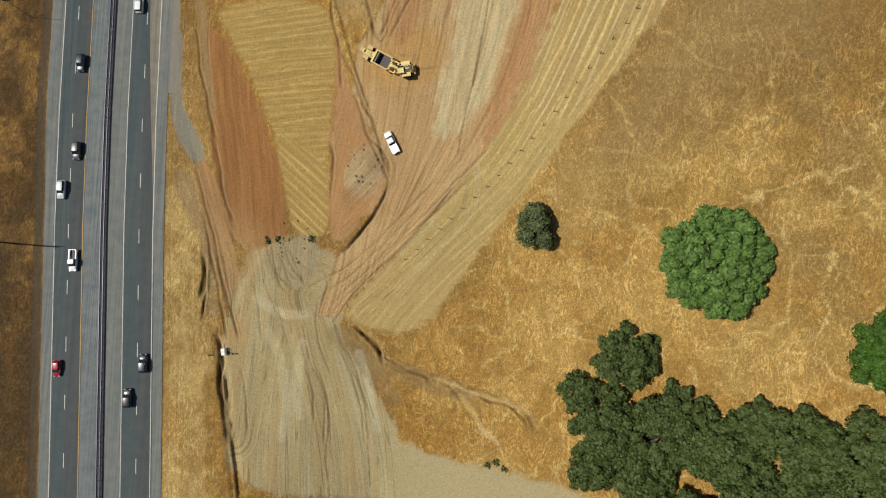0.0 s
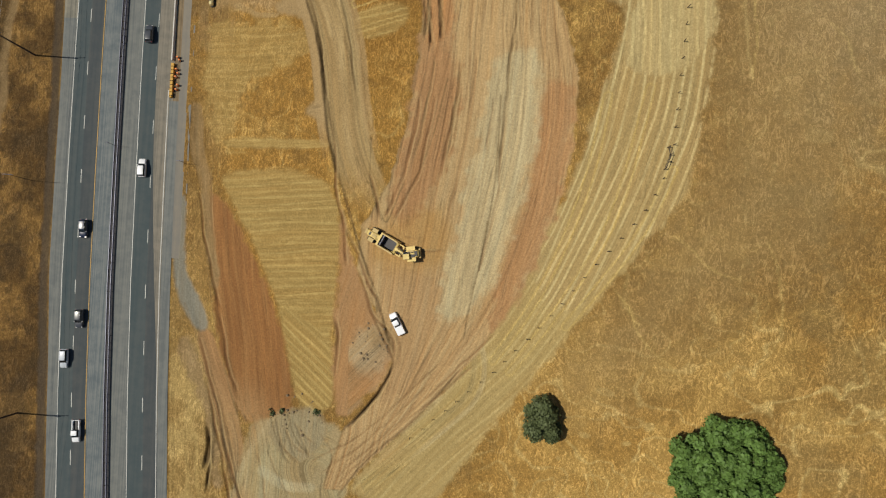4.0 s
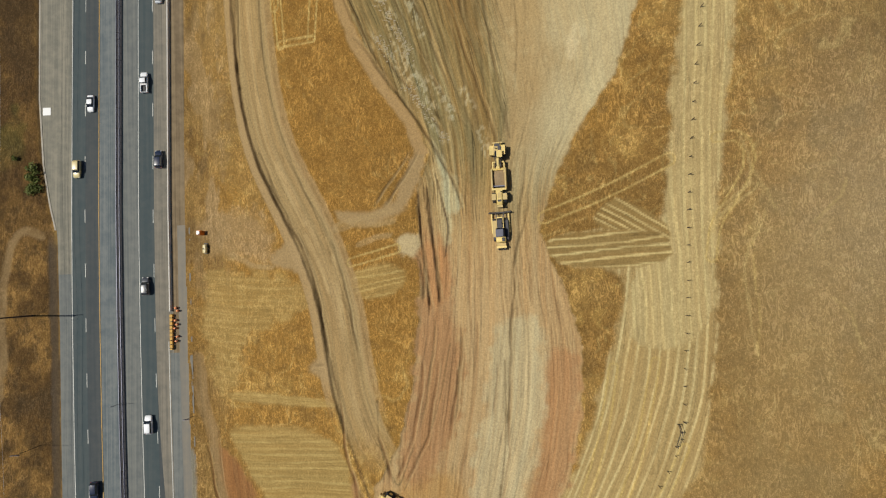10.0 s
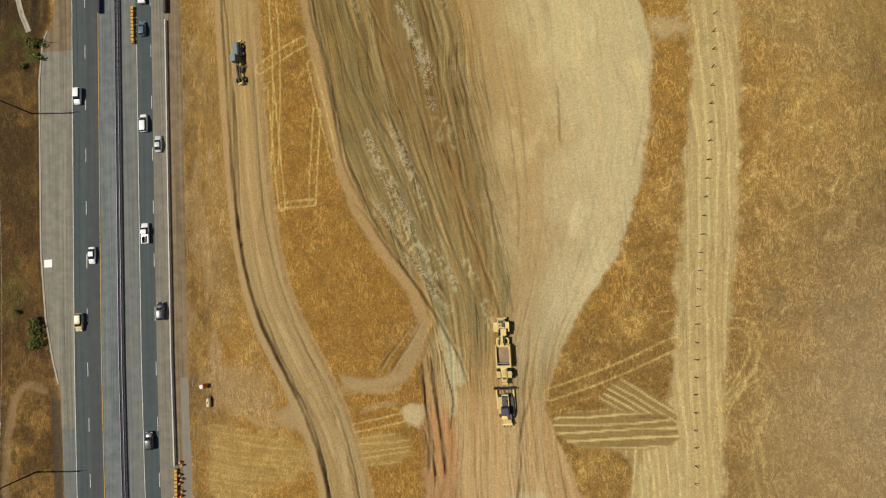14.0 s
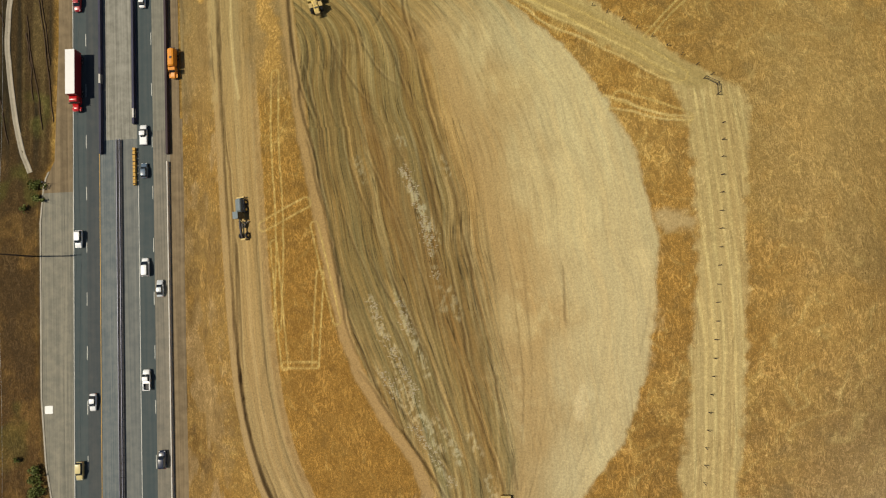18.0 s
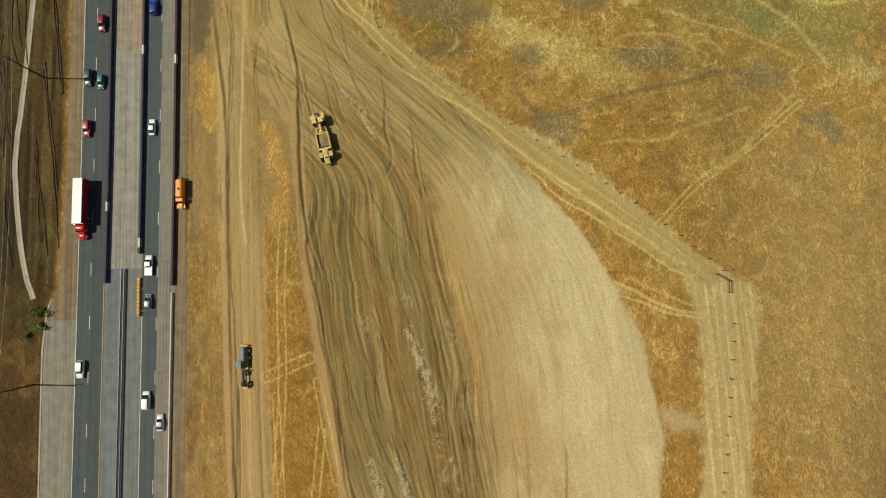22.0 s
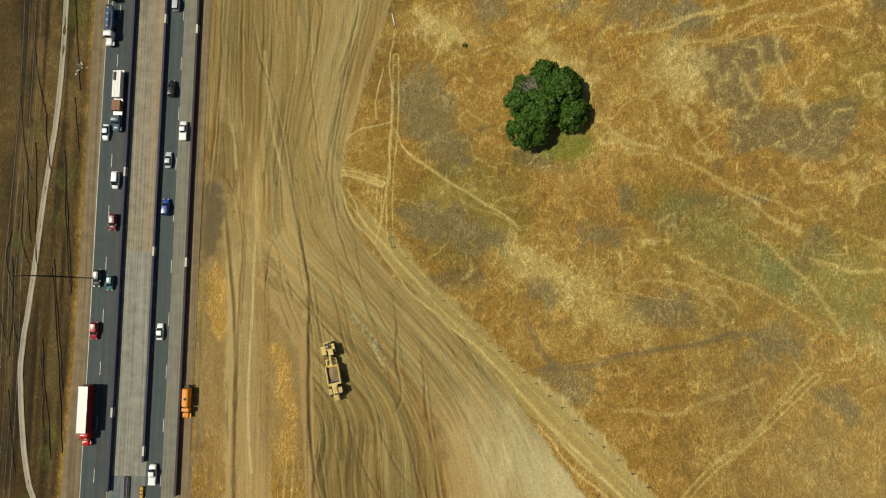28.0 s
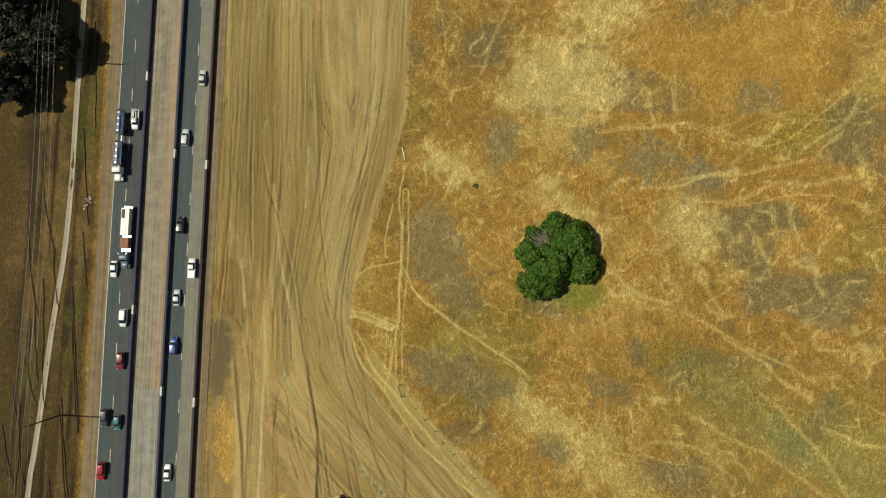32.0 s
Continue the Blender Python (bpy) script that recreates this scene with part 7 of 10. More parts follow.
structure(strip("median_rubble", 3.95, 14.3, 230, 292, -0.015, median_grey), "pale grey graded rubble in the median", "median")
structure(strip("median_earth", 3.95, 10.3, 292, 1300, -0.02, median_soil), "pale bare earth median", "median")
structure(strip("median_earth_east", 10.3, 14.3, 292, 1300, -0.01, median_red), "pale dry graded earth in the median", "median")
structure(strip("shoulder_east_south", 22.4, 24.9, -900, 90, -0.01, pale_shoulder), "pale paved outer shoulder", "shoulder")
structure(strip("shoulder_east", 22.4, 23.4, 90, 1300, -0.02, dusty_lane), "dusty pavement edge under the barrier", "shoulder")
structure(strip("work_lane", 23.4, 27.0, 90, 235, -0.03, tan_shoulder), "graded tan dirt lane beside the barrier", "dirt lane")
structure(strip("gravel_apron", 24.9, 28.3, 48, 124, -0.02, gravel_mat), "grey compacted gravel apron at the site entrance", "gravel")
structure(strip("work_lane_north", 23.4, 26.2, 235, 1300, -0.03, tan_shoulder), "graded tan dirt lane beside the barrier", "dirt lane")
for name, at_x, mat, y0, y1 in (("edge_line", -3.62, paint_white, -900, 1300), ("edge_line", 3.72, paint_yellow, -900, 226), ("edge_line", 14.5, paint_white, -900, 226),
                                ("edge_line", 22.05, paint_white, -900, 93), ("edge_line", 3.72, paint_yellow, 226, 300)):
    ob = strip(name, at_x - 0.09, at_x + 0.09, y0, y1, 0.009, mat, thick=0.004)
    ob.parent = road_west if at_x < 10 else road_east
dash = bmesh.new()
box(dash, 0, 0, 0.005, 0.16, 3.66, 0.005)
first = part("lane_dash", dash, paint_white, road_west)
first.location = (float(along(ROAD, 70.8 - 14.63 * 9)), 70.8 - 14.63 * 9 - 1.83, 0)
for k in range(-12, 28):
    y = 70.8 + 14.63 * k - 1.83
    for off, owner, shift in ((0.0, road_west, 0.0), (18.45, road_east, -0.7)):
        ob = new("lane_dash", first.data)
        ob.parent = owner
        yy = y + shift
        slope = (float(along(ROAD, yy + 2)) - float(along(ROAD, yy - 2))) / 4
        ob.matrix_basis = pose(float(along(ROAD, yy)) + off, yy, 0, 0, 0, -math.degrees(math.atan(slope)))
bpy.data.objects.remove(first)

# ---- barriers ----
steel = material("galvanised_steel", (0.15, 0.155, 0.20), 0.5, 0.6, grain=0.2, size=0.6)
dark_wood = material("treated_timber_post", (0.05, 0.04, 0.035), 0.9, grain=0.3, size=0.3)
dark_concrete = material("weathered_dark_concrete", (0.042, 0.042, 0.075), 0.85, grain=0.2, size=0.5, vary=0.12)
brown_concrete = material("dusty_brown_concrete", (0.055, 0.038, 0.045), 0.9, grain=0.2, size=0.5, vary=0.12)
white_concrete = material("pale_new_concrete", (0.60, 0.58, 0.53), 0.8, grain=0.12, size=0.5, vary=0.06)


def guardrail(y0, y1, off):
    owner = thing("median_guardrail", "double steel beam guardrail on dark posts in the median", "guardrail")
    post = boxes((0, 0, -0.3, 0.2, 0.22, 1.1), (0, 0, 0.45, 0.62, 0.15, 0.3))
    me = None
    for k, y in enumerate(np.arange(y0, y1, 1.905)):
        if me is None:
            ob = part("post", post, dark_wood, owner)
            me = ob.data
        else:
            ob = new("post", me)
            ob.parent = owner
        ob.location = (float(along(ROAD, y)) + off, y, 0)
    for side in (-0.42, 0.42):
        bm = bmesh.new()
        ys = np.append(np.arange(y0, y1, 7.6), y1)
        prof = [(0.05, 0.40), (0.0, 0.46), (0.06, 0.52), (0.06, 0.58), (0.0, 0.64), (0.06, 0.70), (0.06, 0.76), (0.0, 0.82), (0.05, 0.86)]
        sgn = 1 if side > 0 else -1
        rows = []
        for y in ys:
            b = float(along(ROAD, y)) + off + side
            rows.append([bm.verts.new((b + sgn * a, y, h)) for a, h in prof] + [bm.verts.new((b - sgn * 0.06, y, h)) for a, h in prof[::-1]])
        for r, s in zip(rows, rows[1:]):
            for k in range(18):
                bm.faces.new((r[k], r[(k + 1) % 18], s[(k + 1) % 18], s[k]))
        bm.faces.new(rows[0])
        bm.faces.new(rows[-1][::-1])
        bmesh.ops.recalc_face_normals(bm, faces=bm.faces)
        part("rail", bm, steel, owner)
    return owner


guardrail(-66, 230, 9.25)
guardrail(-260, -66, 9.25)


def barrier_mesh(length, base=0.32, top=0.09, high=0.82):
    prof = [(-base, 0), (-base, 0.08), (-base * 0.55, 0.3), (-top, high - 0.03), (-top + 0.03, high), (top - 0.03, high), (top, high - 0.03), (base * 0.55, 0.3), (base, 0.08), (base, 0)]
    bm = bmesh.new()
    rings = [[bm.verts.new((a, y, h)) for a, h in prof] for y in (-length / 2, length / 2)]
    for k in range(10):
        bm.faces.new((rings[0][k], rings[0][(k + 1) % 10], rings[1][(k + 1) % 10], rings[1][k]))
    bm.faces.new(rings[0][::-1])
    bm.faces.new(rings[1])
    bmesh.ops.recalc_face_normals(bm, faces=bm.faces)
    return bm


def barrier_line(label, off, y0, y1, mat, pale_at=(), unit=6.1, base=0.48, top=0.3, high=1.15):
    """A row of precast units; those that stand at pale_at are new and white."""
    owner = thing("concrete_barrier", label, "barrier", "work zone barriers")
    meshes = {}
    for y in np.arange(y0 + unit / 2, y1, unit):
        slope = (float(along(ROAD, y + 2)) - float(along(ROAD, y - 2))) / 4
        pale = any(abs(y - p) < unit / 2 for p in pale_at)
        if pale not in meshes:
            ob = part("barrier_unit", barrier_mesh(unit - 0.05, base, top, high), mat, owner)
            meshes[pale] = ob.data
            if pale:
                ob.data.materials.clear()
                ob.data.materials.append(mat)
        else:
            ob = new("barrier_unit", meshes[pale])
            ob.parent = owner
        ob.matrix_basis = pose(float(along(ROAD, y)) + off, y, -0.02, 0, 0, -math.degrees(math.atan(slope)))
        if pale:
            panel = boxes((0, 0, high - 0.01, 0.5, 2.6, 0.06), (0, 0, 0.3, 0.62, 2.6, 0.35))
            part("delineator_panel", panel, white_concrete, owner, "pale white reflective panel").matrix_basis = ob.matrix_basis.copy()
    return owner


barrier_line("dark weathered concrete barrier along the southbound lanes", 4.5, 226, 480, dark_concrete, (249.8, 316, 381))
barrier_line("dark weathered concrete barrier along the northbound lanes", 13.75, 234, 480, dark_concrete, (292, 358, 236))
barrier_line("dusty brown concrete barrier beside the dirt lane", 23.0, 225, 480, brown_concrete, (289.4, 358.5))
barrier_line("pale thin concrete barrier beside the dirt lane", 22.85, 101, 225, white_concrete, (), 6.1, 0.3, 0.15, 0.82)

yellow_plastic = material("yellow_crash_cushion", (0.55, 0.30, 0.03), 0.6, grain=0.2, size=0.4)
orange_plastic = material("safety_orange_plastic", (0.70, 0.19, 0.015), 0.5, grain=0.1, size=0.4)
black_rubber = material("black_rubber", (0.018, 0.018, 0.02), 0.85, grain=0.2, size=0.2)


def crash_cushion(x, y, length, heading=0.0, group="crash cushions"):
    owner = thing("crash_cushion", "yellow crash cushion with dark bays before the barrier", "crash cushion", group)
    n = int(length / 0.95)
    for k in range(n):
        bm = boxes((0, -length / 2 + (k + 0.5) * length / n, 0.12, 0.75, length / n - 0.12, 0.72, None, 0.92))
        part("bay", bm, yellow_plastic, owner)
        if k % 2 == 0:
            part("diaphragm", boxes((0.05, -length / 2 + k * length / n, 0.1, 0.9, 0.1, 0.85)), black_rubber, owner, "black steel diaphragm")
    part("base_rail", boxes((0, 0, 0, 0.5, length, 0.12)), black_rubber, owner)
    part("nose", boxes((0, -length / 2 - 0.25, 0.1, 0.7, 0.45, 0.75, None, 0.8)), yellow_plastic, owner)
    return set_on(owner, x, y, heading, 0.0)


crash_cushion(-86.6, 222.3, 10.2)
crash_cushion(-77.55, 95.8, 9.0)
for k, (dx, dy) in enumerate(((0.0, 0), (0.5, 1.0), (0.1, 2.1), (0.6, -2.2), (0.3, -3.4), (0.7, 4.6), (0.2, 5.4))):
    drum = thing("traffic_drum", "orange and white plastic traffic drum beside the barrier", "traffic drum", "traffic drums")
    part("drum_body", tubes(((0, 0, 0.05), (0, 0, 1.0), 0.29, 0.24, 12)), orange_plastic, drum)
    part("white_band", tubes(((0, 0, 0.55), (0, 0, 0.7), 0.275, 0.268, 12)), white_concrete, drum)
    part("rubber_base", tubes(((0, 0, 0), (0, 0, 0.06), 0.42, 0.4, 12)), black_rubber, drum)
    drum.location = (-76.6 + dx, 96.5 + dy, -0.03)


# ---- vehicles ----
glass = material("tinted_car_glass", (0.012, 0.016, 0.022), 0.06, 0.0, spec=0.8)
tyre_mat = black_rubber
rim_mat = material("alloy_rim", (0.35, 0.35, 0.36), 0.35, 0.8)
lamp_red = material("tail_lamp_red", (0.35, 0.01, 0.01), 0.25)
lamp_clear = material("headlamp_lens", (0.6, 0.6, 0.58), 0.15)
trim_black = material("black_trim", (0.02, 0.02, 0.022), 0.6)
PAINTS = {"white": (0.82, 0.84, 0.86), "silver": (0.52, 0.56, 0.60), "black": (0.012, 0.013, 0.016), "dark_grey": (0.05, 0.055, 0.065), "navy": (0.012, 0.02, 0.05),
          "blue": (0.015, 0.06, 0.30), "red": (0.35, 0.008, 0.015), "maroon": (0.18, 0.01, 0.02), "teal": (0.03, 0.16, 0.17), "steel_blue": (0.10, 0.15, 0.21), "cream": (0.62, 0.52, 0.25)}
paints = {k: material("car_paint_" + k, c, 0.3, 0.0, coat=0.6) for k, c in PAINTS.items()}
WORDS = {"dark_grey": "dark grey", "steel_blue": "steel blue"}


def slab(points, thick=0.03):
    """A thin pane from four corners."""
    bm = bmesh.new()
    p = [Vector(q) for q in points]
    n = (p[1] - p[0]).cross(p[3] - p[0]).normalized() * thick
    v = [bm.verts.new(q) for q in p] + [bm.verts.new(q + n) for q in p]
    for f in ((3, 2, 1, 0), (4, 5, 6, 7), (0, 1, 5, 4), (1, 2, 6, 5), (2, 3, 7, 6), (3, 0, 4, 7)):
        bm.faces.new([v[k] for k in f])
    bmesh.ops.recalc_face_normals(bm, faces=bm.faces)
    return bm


def wheels(owner, spots, r=0.33, w=0.24, rim=True):
    for x, y in spots:
        t = part("wheel", tubes(((x - w / 2, y, r), (x + w / 2, y, r), r, r, 14)), tyre_mat, owner)
        if rim:
            s = 1 if x > 0 else -1
            part("rim", tubes(((x + s * w * 0.42, y, r), (x + s * w * 0.54, y, r), r * 0.6, r * 0.52, 10)), rim_mat, t, "bright alloy rim")


KINDS = {  # body sections, cabin (rear foot, rear top, front top, front foot, low, high, half width)
    "sedan": (((-2.32, 0.70, 0.38, 0.72), (-2.2, 0.86, 0.26, 0.88), (-1.4, 0.91, 0.20, 0.95), (0.9, 0.91, 0.20, 0.95), (1.9, 0.87, 0.24, 0.80), (2.3, 0.68, 0.36, 0.62)),
              (-1.75, -0.95, 0.25, 1.05, 0.92, 1.43, 0.78), ((0.78, -1.4), (0.78, 1.4))),
    "hatchback": (((-2.05, 0.76, 0.38, 0.85), (-1.95, 0.86, 0.26, 0.98), (-1.2, 0.89, 0.20, 0.99), (0.8, 0.89, 0.20, 0.98), (1.75, 0.84, 0.24, 0.82), (2.1, 0.66, 0.36, 0.62)),
                  (-1.9, -1.55, 0.25, 1.05, 0.95, 1.48, 0.77), ((0.76, -1.25), (0.76, 1.3))),
    "suv": (((-2.4, 0.80, 0.42, 1.0), (-2.3, 0.93, 0.30, 1.1), (-1.3, 0.97, 0.26, 1.12), (0.9, 0.97, 0.26, 1.12), (2.0, 0.93, 0.30, 1.02), (2.42, 0.78, 0.42, 0.8)),
            (-2.28, -1.95, 0.35, 1.1, 1.08, 1.76, 0.85), ((0.83, -1.45), (0.83, 1.45))),
    "minivan": (((-2.45, 0.82, 0.42, 1.0), (-2.38, 0.95, 0.28, 1.08), (-1.3, 0.99, 0.24, 1.1), (1.1, 0.99, 0.24, 1.1), (2.1, 0.93, 0.28, 0.95), (2.5, 0.76, 0.40, 0.72)),
                (-2.35, -2.1, 0.5, 1.55, 1.05, 1.75, 0.86), ((0.84, -1.5), (0.84, 1.5))),
}


def car(kind, colour, x, y, heading, group="cars on the highway"):
    body, (rf, rt, ft, ff, lo, hi, w), axles = KINDS[kind]
    paint = paints[colour]
    o = thing(kind if kind != "suv" else "sport_utility", f"{WORDS.get(colour, colour)} {kind if kind != 'suv' else 'sport utility car'} driving on the asphalt highway", "car", group)
    shell = part("body", loft(body, 0.1), paint, o, "", True)
    wi = w - 0.13
    bm = bmesh.new()
    v = [bm.verts.new(p) for p in ((-w, rf, lo), (w, rf, lo), (w, ff, lo), (-w, ff, lo), (-wi, rt, hi), (wi, rt, hi), (wi, ft, hi), (-wi, ft, hi))]
    for f in ((3, 2, 1, 0), (4, 5, 6, 7), (0, 1, 5, 4), (1, 2, 6, 5), (2, 3, 7, 6), (3, 0, 4, 7)):
        bm.faces.new([v[k] for k in f])
    part("cabin", bm, trim_black, o)
    part("roof", loft(((rt - 0.06, wi - 0.02, hi - 0.02, hi + 0.03), (rt + 0.2, wi + 0.02, hi - 0.02, hi + 0.06), (ft - 0.15, wi + 0.02, hi - 0.02, hi + 0.06), (ft + 0.08, wi - 0.03, hi - 0.03, hi + 0.02)), 0.03), paint, o, "", True)
    part("windscreen", slab(((-w + 0.06, ff - 0.02, lo + 0.02), (w - 0.06, ff - 0.02, lo + 0.02), (wi - 0.04, ft + 0.06, hi - 0.03), (-wi + 0.04, ft + 0.06, hi - 0.03)), 0.03), glass, o)
    part("rear_window", slab(((w - 0.08, rf + 0.02, lo + 0.03), (-w + 0.08, rf + 0.02, lo + 0.03), (-wi + 0.05, rt - 0.02, hi - 0.04), (wi - 0.05, rt - 0.02, hi - 0.04)), 0.03), glass, o)
    for s in (-1, 1):
        q = [(s * w, rf + 0.4, lo + 0.04), (s * w, ff - 0.25, lo + 0.04), (s * wi, ft - 0.05, hi - 0.05), (s * wi, rt + 0.15, hi - 0.05)]
        part("side_window", slab(q if s > 0 else q[::-1], 0.02), glass, o)
        part("mirror", boxes((s * (w + 0.2), ff - 0.35, lo, 0.2, 0.12, 0.14)), paint, shell)
        y0, y1 = body[1][0], body[-2][0]
        part("headlamp", boxes((s * (body[-2][1] - 0.25), y1 + 0.22, body[-2][3] - 0.22, 0.35, 0.16, 0.12)), lamp_clear, shell, "clear headlamp")
        part("tail_lamp", boxes((s * (body[1][1] - 0.16), y0 - 0.04, body[1][3] - 0.28, 0.26, 0.1, 0.18)), lamp_red, shell, "red tail lamp")
    wheels(o, [(s * a[0], a[1]) for s in (-1, 1) for a in axles], 0.33 if kind != "suv" else 0.37)
    return set_on(o, x, y, heading, 0.0)


def pickup(colour, x, y, heading, label, group="", bed="empty", z=0.0):
    paint = paints[colour]
    o = thing("pickup_truck", label, "pickup truck", group)
    shell = part("body", loft(((0.2, 0.96, 0.34, 1.12), (0.6, 0.98, 0.32, 1.16), (1.0, 0.98, 0.32, 1.16), (2.35, 0.95, 0.36, 1.08), (2.8, 0.82, 0.44, 0.86)), 0.1), paint, o, "", True)
    part("bed_floor", boxes((0, -1.35, 0.5, 1.5, 2.5, 0.1)), trim_black, o, "dark bed liner")
    for s in (-1, 1):
        part("bed_side", boxes((s * 0.87, -1.3, 0.42, 0.2, 2.9, 0.7)), paint, o)
    part("tailgate", boxes((0, -2.72, 0.42, 1.9, 0.1, 0.68)), paint, o)
    part("cabin", loft(((-0.35, 0.84, 1.05, 1.2), (-0.2, 0.80, 1.05, 1.78), (0.9, 0.80, 1.05, 1.80), (1.55, 0.86, 1.05, 1.15)), 0.06), trim_black, o)
    part("roof", loft(((-0.28, 0.72, 1.76, 1.81), (0.0, 0.76, 1.76, 1.86), (0.75, 0.76, 1.76, 1.86), (0.98, 0.70, 1.76, 1.82)), 0.03), paint, o, "", True)
    part("windscreen", slab(((-0.78, 1.56, 1.17), (0.78, 1.56, 1.17), (0.68, 0.98, 1.77), (-0.68, 0.98, 1.77)), 0.02), glass, o)
    part("rear_window", slab(((0.7, -0.36, 1.22), (-0.7, -0.36, 1.22), (-0.66, -0.24, 1.72), (0.66, -0.24, 1.72)), 0.02), glass, o)
    for s in (-1, 1):
        part("mirror", boxes((s * 1.05, 1.25, 1.1, 0.24, 0.12, 0.22)), trim_black, shell)
        part("headlamp", boxes((s * 0.68, 2.66, 0.8, 0.32, 0.16, 0.14)), lamp_clear, shell, "clear headlamp")
        part("tail_lamp", boxes((s * 0.88, -2.78, 0.7, 0.14, 0.08, 0.3)), lamp_red, shell, "red tail lamp")
    if bed == "tools":
        part("tool_box", boxes((0, -0.6, 0.75, 1.6, 0.5, 0.45)), rim_mat, o, "bright metal tool box")
    if bed == "cover":
        part("bed_cover", boxes((0, -1.65, 1.09, 1.62, 2.0, 0.06)), paints["white"], o, "white bed cover")
    if bed == "rack":
        for s in (-0.55, 0.0, 0.55):
            part("ladder_rail", boxes((s, -1.2, 1.9, 0.1, 3.6, 0.08)), paints["white"], o)
        for yy in (-2.4, -0.5):
            part("rack_post", boxes((-0.8, yy, 1.05, 0.07, 0.07, 0.86), (0.8, yy, 1.05, 0.07, 0.07, 0.86), (0, yy, 1.84, 1.66, 0.08, 0.06)), trim_black, o)
    wheels(o, [(s * 0.83, yy) for s in (-1, 1) for yy in (-1.55, 1.85)], 0.4, 0.28)
    return set_on(o, x, y, heading, z)


def lane_x(off, y):
    return float(along(ROAD, y)) + off


def bend(y):
    return -math.degrees(math.atan((float(along(ROAD, y + 3)) - float(along(ROAD, y - 3))) / 6))


S_OUT, S_IN, N_IN, N_OUT = -1.75, 1.85, 16.5, 20.4
for kind, colour, lane, y, south in (
        ("suv", "dark_grey", S_IN, 31.5, 1), ("suv", "silver", S_OUT, 21.1, 1), ("hatchback", "red", S_OUT, -24.9, 1),
        ("suv", "navy", N_OUT, -22.8, 0), ("suv", "black", N_IN, -31.7, 0), ("suv", "white", N_IN, 71.6, 0),
        ("sedan", "white", S_IN, 158.2, 1), ("suv", "navy", N_OUT, 142.1, 0), ("suv", "navy", S_IN, 55.0, 1),
        ("suv", "cream", S_OUT, 140.3, 1), ("suv", "dark_grey", N_IN, 108.0, 0),
        ("suv", "white", S_OUT, 202.6, 1), ("minivan", "white", N_IN, 193.9, 0), ("sedan", "silver", N_OUT, 187.9, 0), ("hatchback", "steel_blue", N_IN, 220.7, 0),
        ("suv", "maroon", S_OUT, 353.6, 1), ("minivan", "white", S_IN, 312.0, 1), ("sedan", "white", S_OUT, 325.7, 1), ("suv", "maroon", S_IN, 300.0, 1),
        ("suv", "dark_grey", S_OUT, 284.2, 1), ("hatchback", "teal", S_IN, 283.0, 1), ("suv", "red", S_OUT, 269.6, 1),
        ("suv", "silver", N_IN, 363.9, 0), ("suv", "black", N_IN, 338.6, 0), ("suv", "blue", N_IN, 304.5, 0),
        ("sedan", "white", N_IN, 269.6, 0), ("sedan", "silver", N_OUT, 381.5, 0), ("sedan", "silver", N_IN, 318.0, 0)):
    car(kind, colour, lane_x(lane, y), y, bend(y) + (180 if south else 0))
pickup("white", lane_x(S_IN, 2.8), 2.8, 180 + bend(2.8), "white pickup truck with an empty dark bed on the highway", "cars on the highway")
pickup("white", lane_x(N_OUT, 326.4), 326.4, bend(326), "white pickup truck with a covered bed on the highway", "cars on the highway", "cover")
pickup("white", lane_x(N_IN, 230.7), 230.7, bend(230), "white pickup truck with a covered bed on the highway", "cars on the highway", "cover")
pickup("white", lane_x(S_IN, 368.7), 368.7, 180 + bend(368), "white work pickup with a ladder rack on the highway", "cars on the highway", "rack")
pickup("white", lane_x(N_IN, 164.0), 163.4, bend(163), "white pickup truck with a metal tool box on the highway", "cars on the highway", "tools")
pickup("white", -13.7, 34.0, 27.5, "white pickup truck parked on the red dirt of the site", "", "cover", None)

# lorries
box_white = material("trailer_white_sheet", (0.78, 0.78, 0.77), 0.45, grain=0.05, size=1.0)
trailer_red = material("trailer_red_side", (0.22, 0.012, 0.02), 0.4, grain=0.1, size=1.0)
truck_red = material("tractor_red_paint", (0.5, 0.012, 0.015), 0.3, coat=0.5)
chrome = material("polished_tank_steel", (0.55, 0.58, 0.62), 0.16, 1.0)
tank_blue = material("tank_blue_paint", (0.03, 0.09, 0.24), 0.3, coat=0.5)
crate_brown = material("brown_load_wrap", (0.26, 0.13, 0.08), 0.8, grain=0.2, size=0.5)


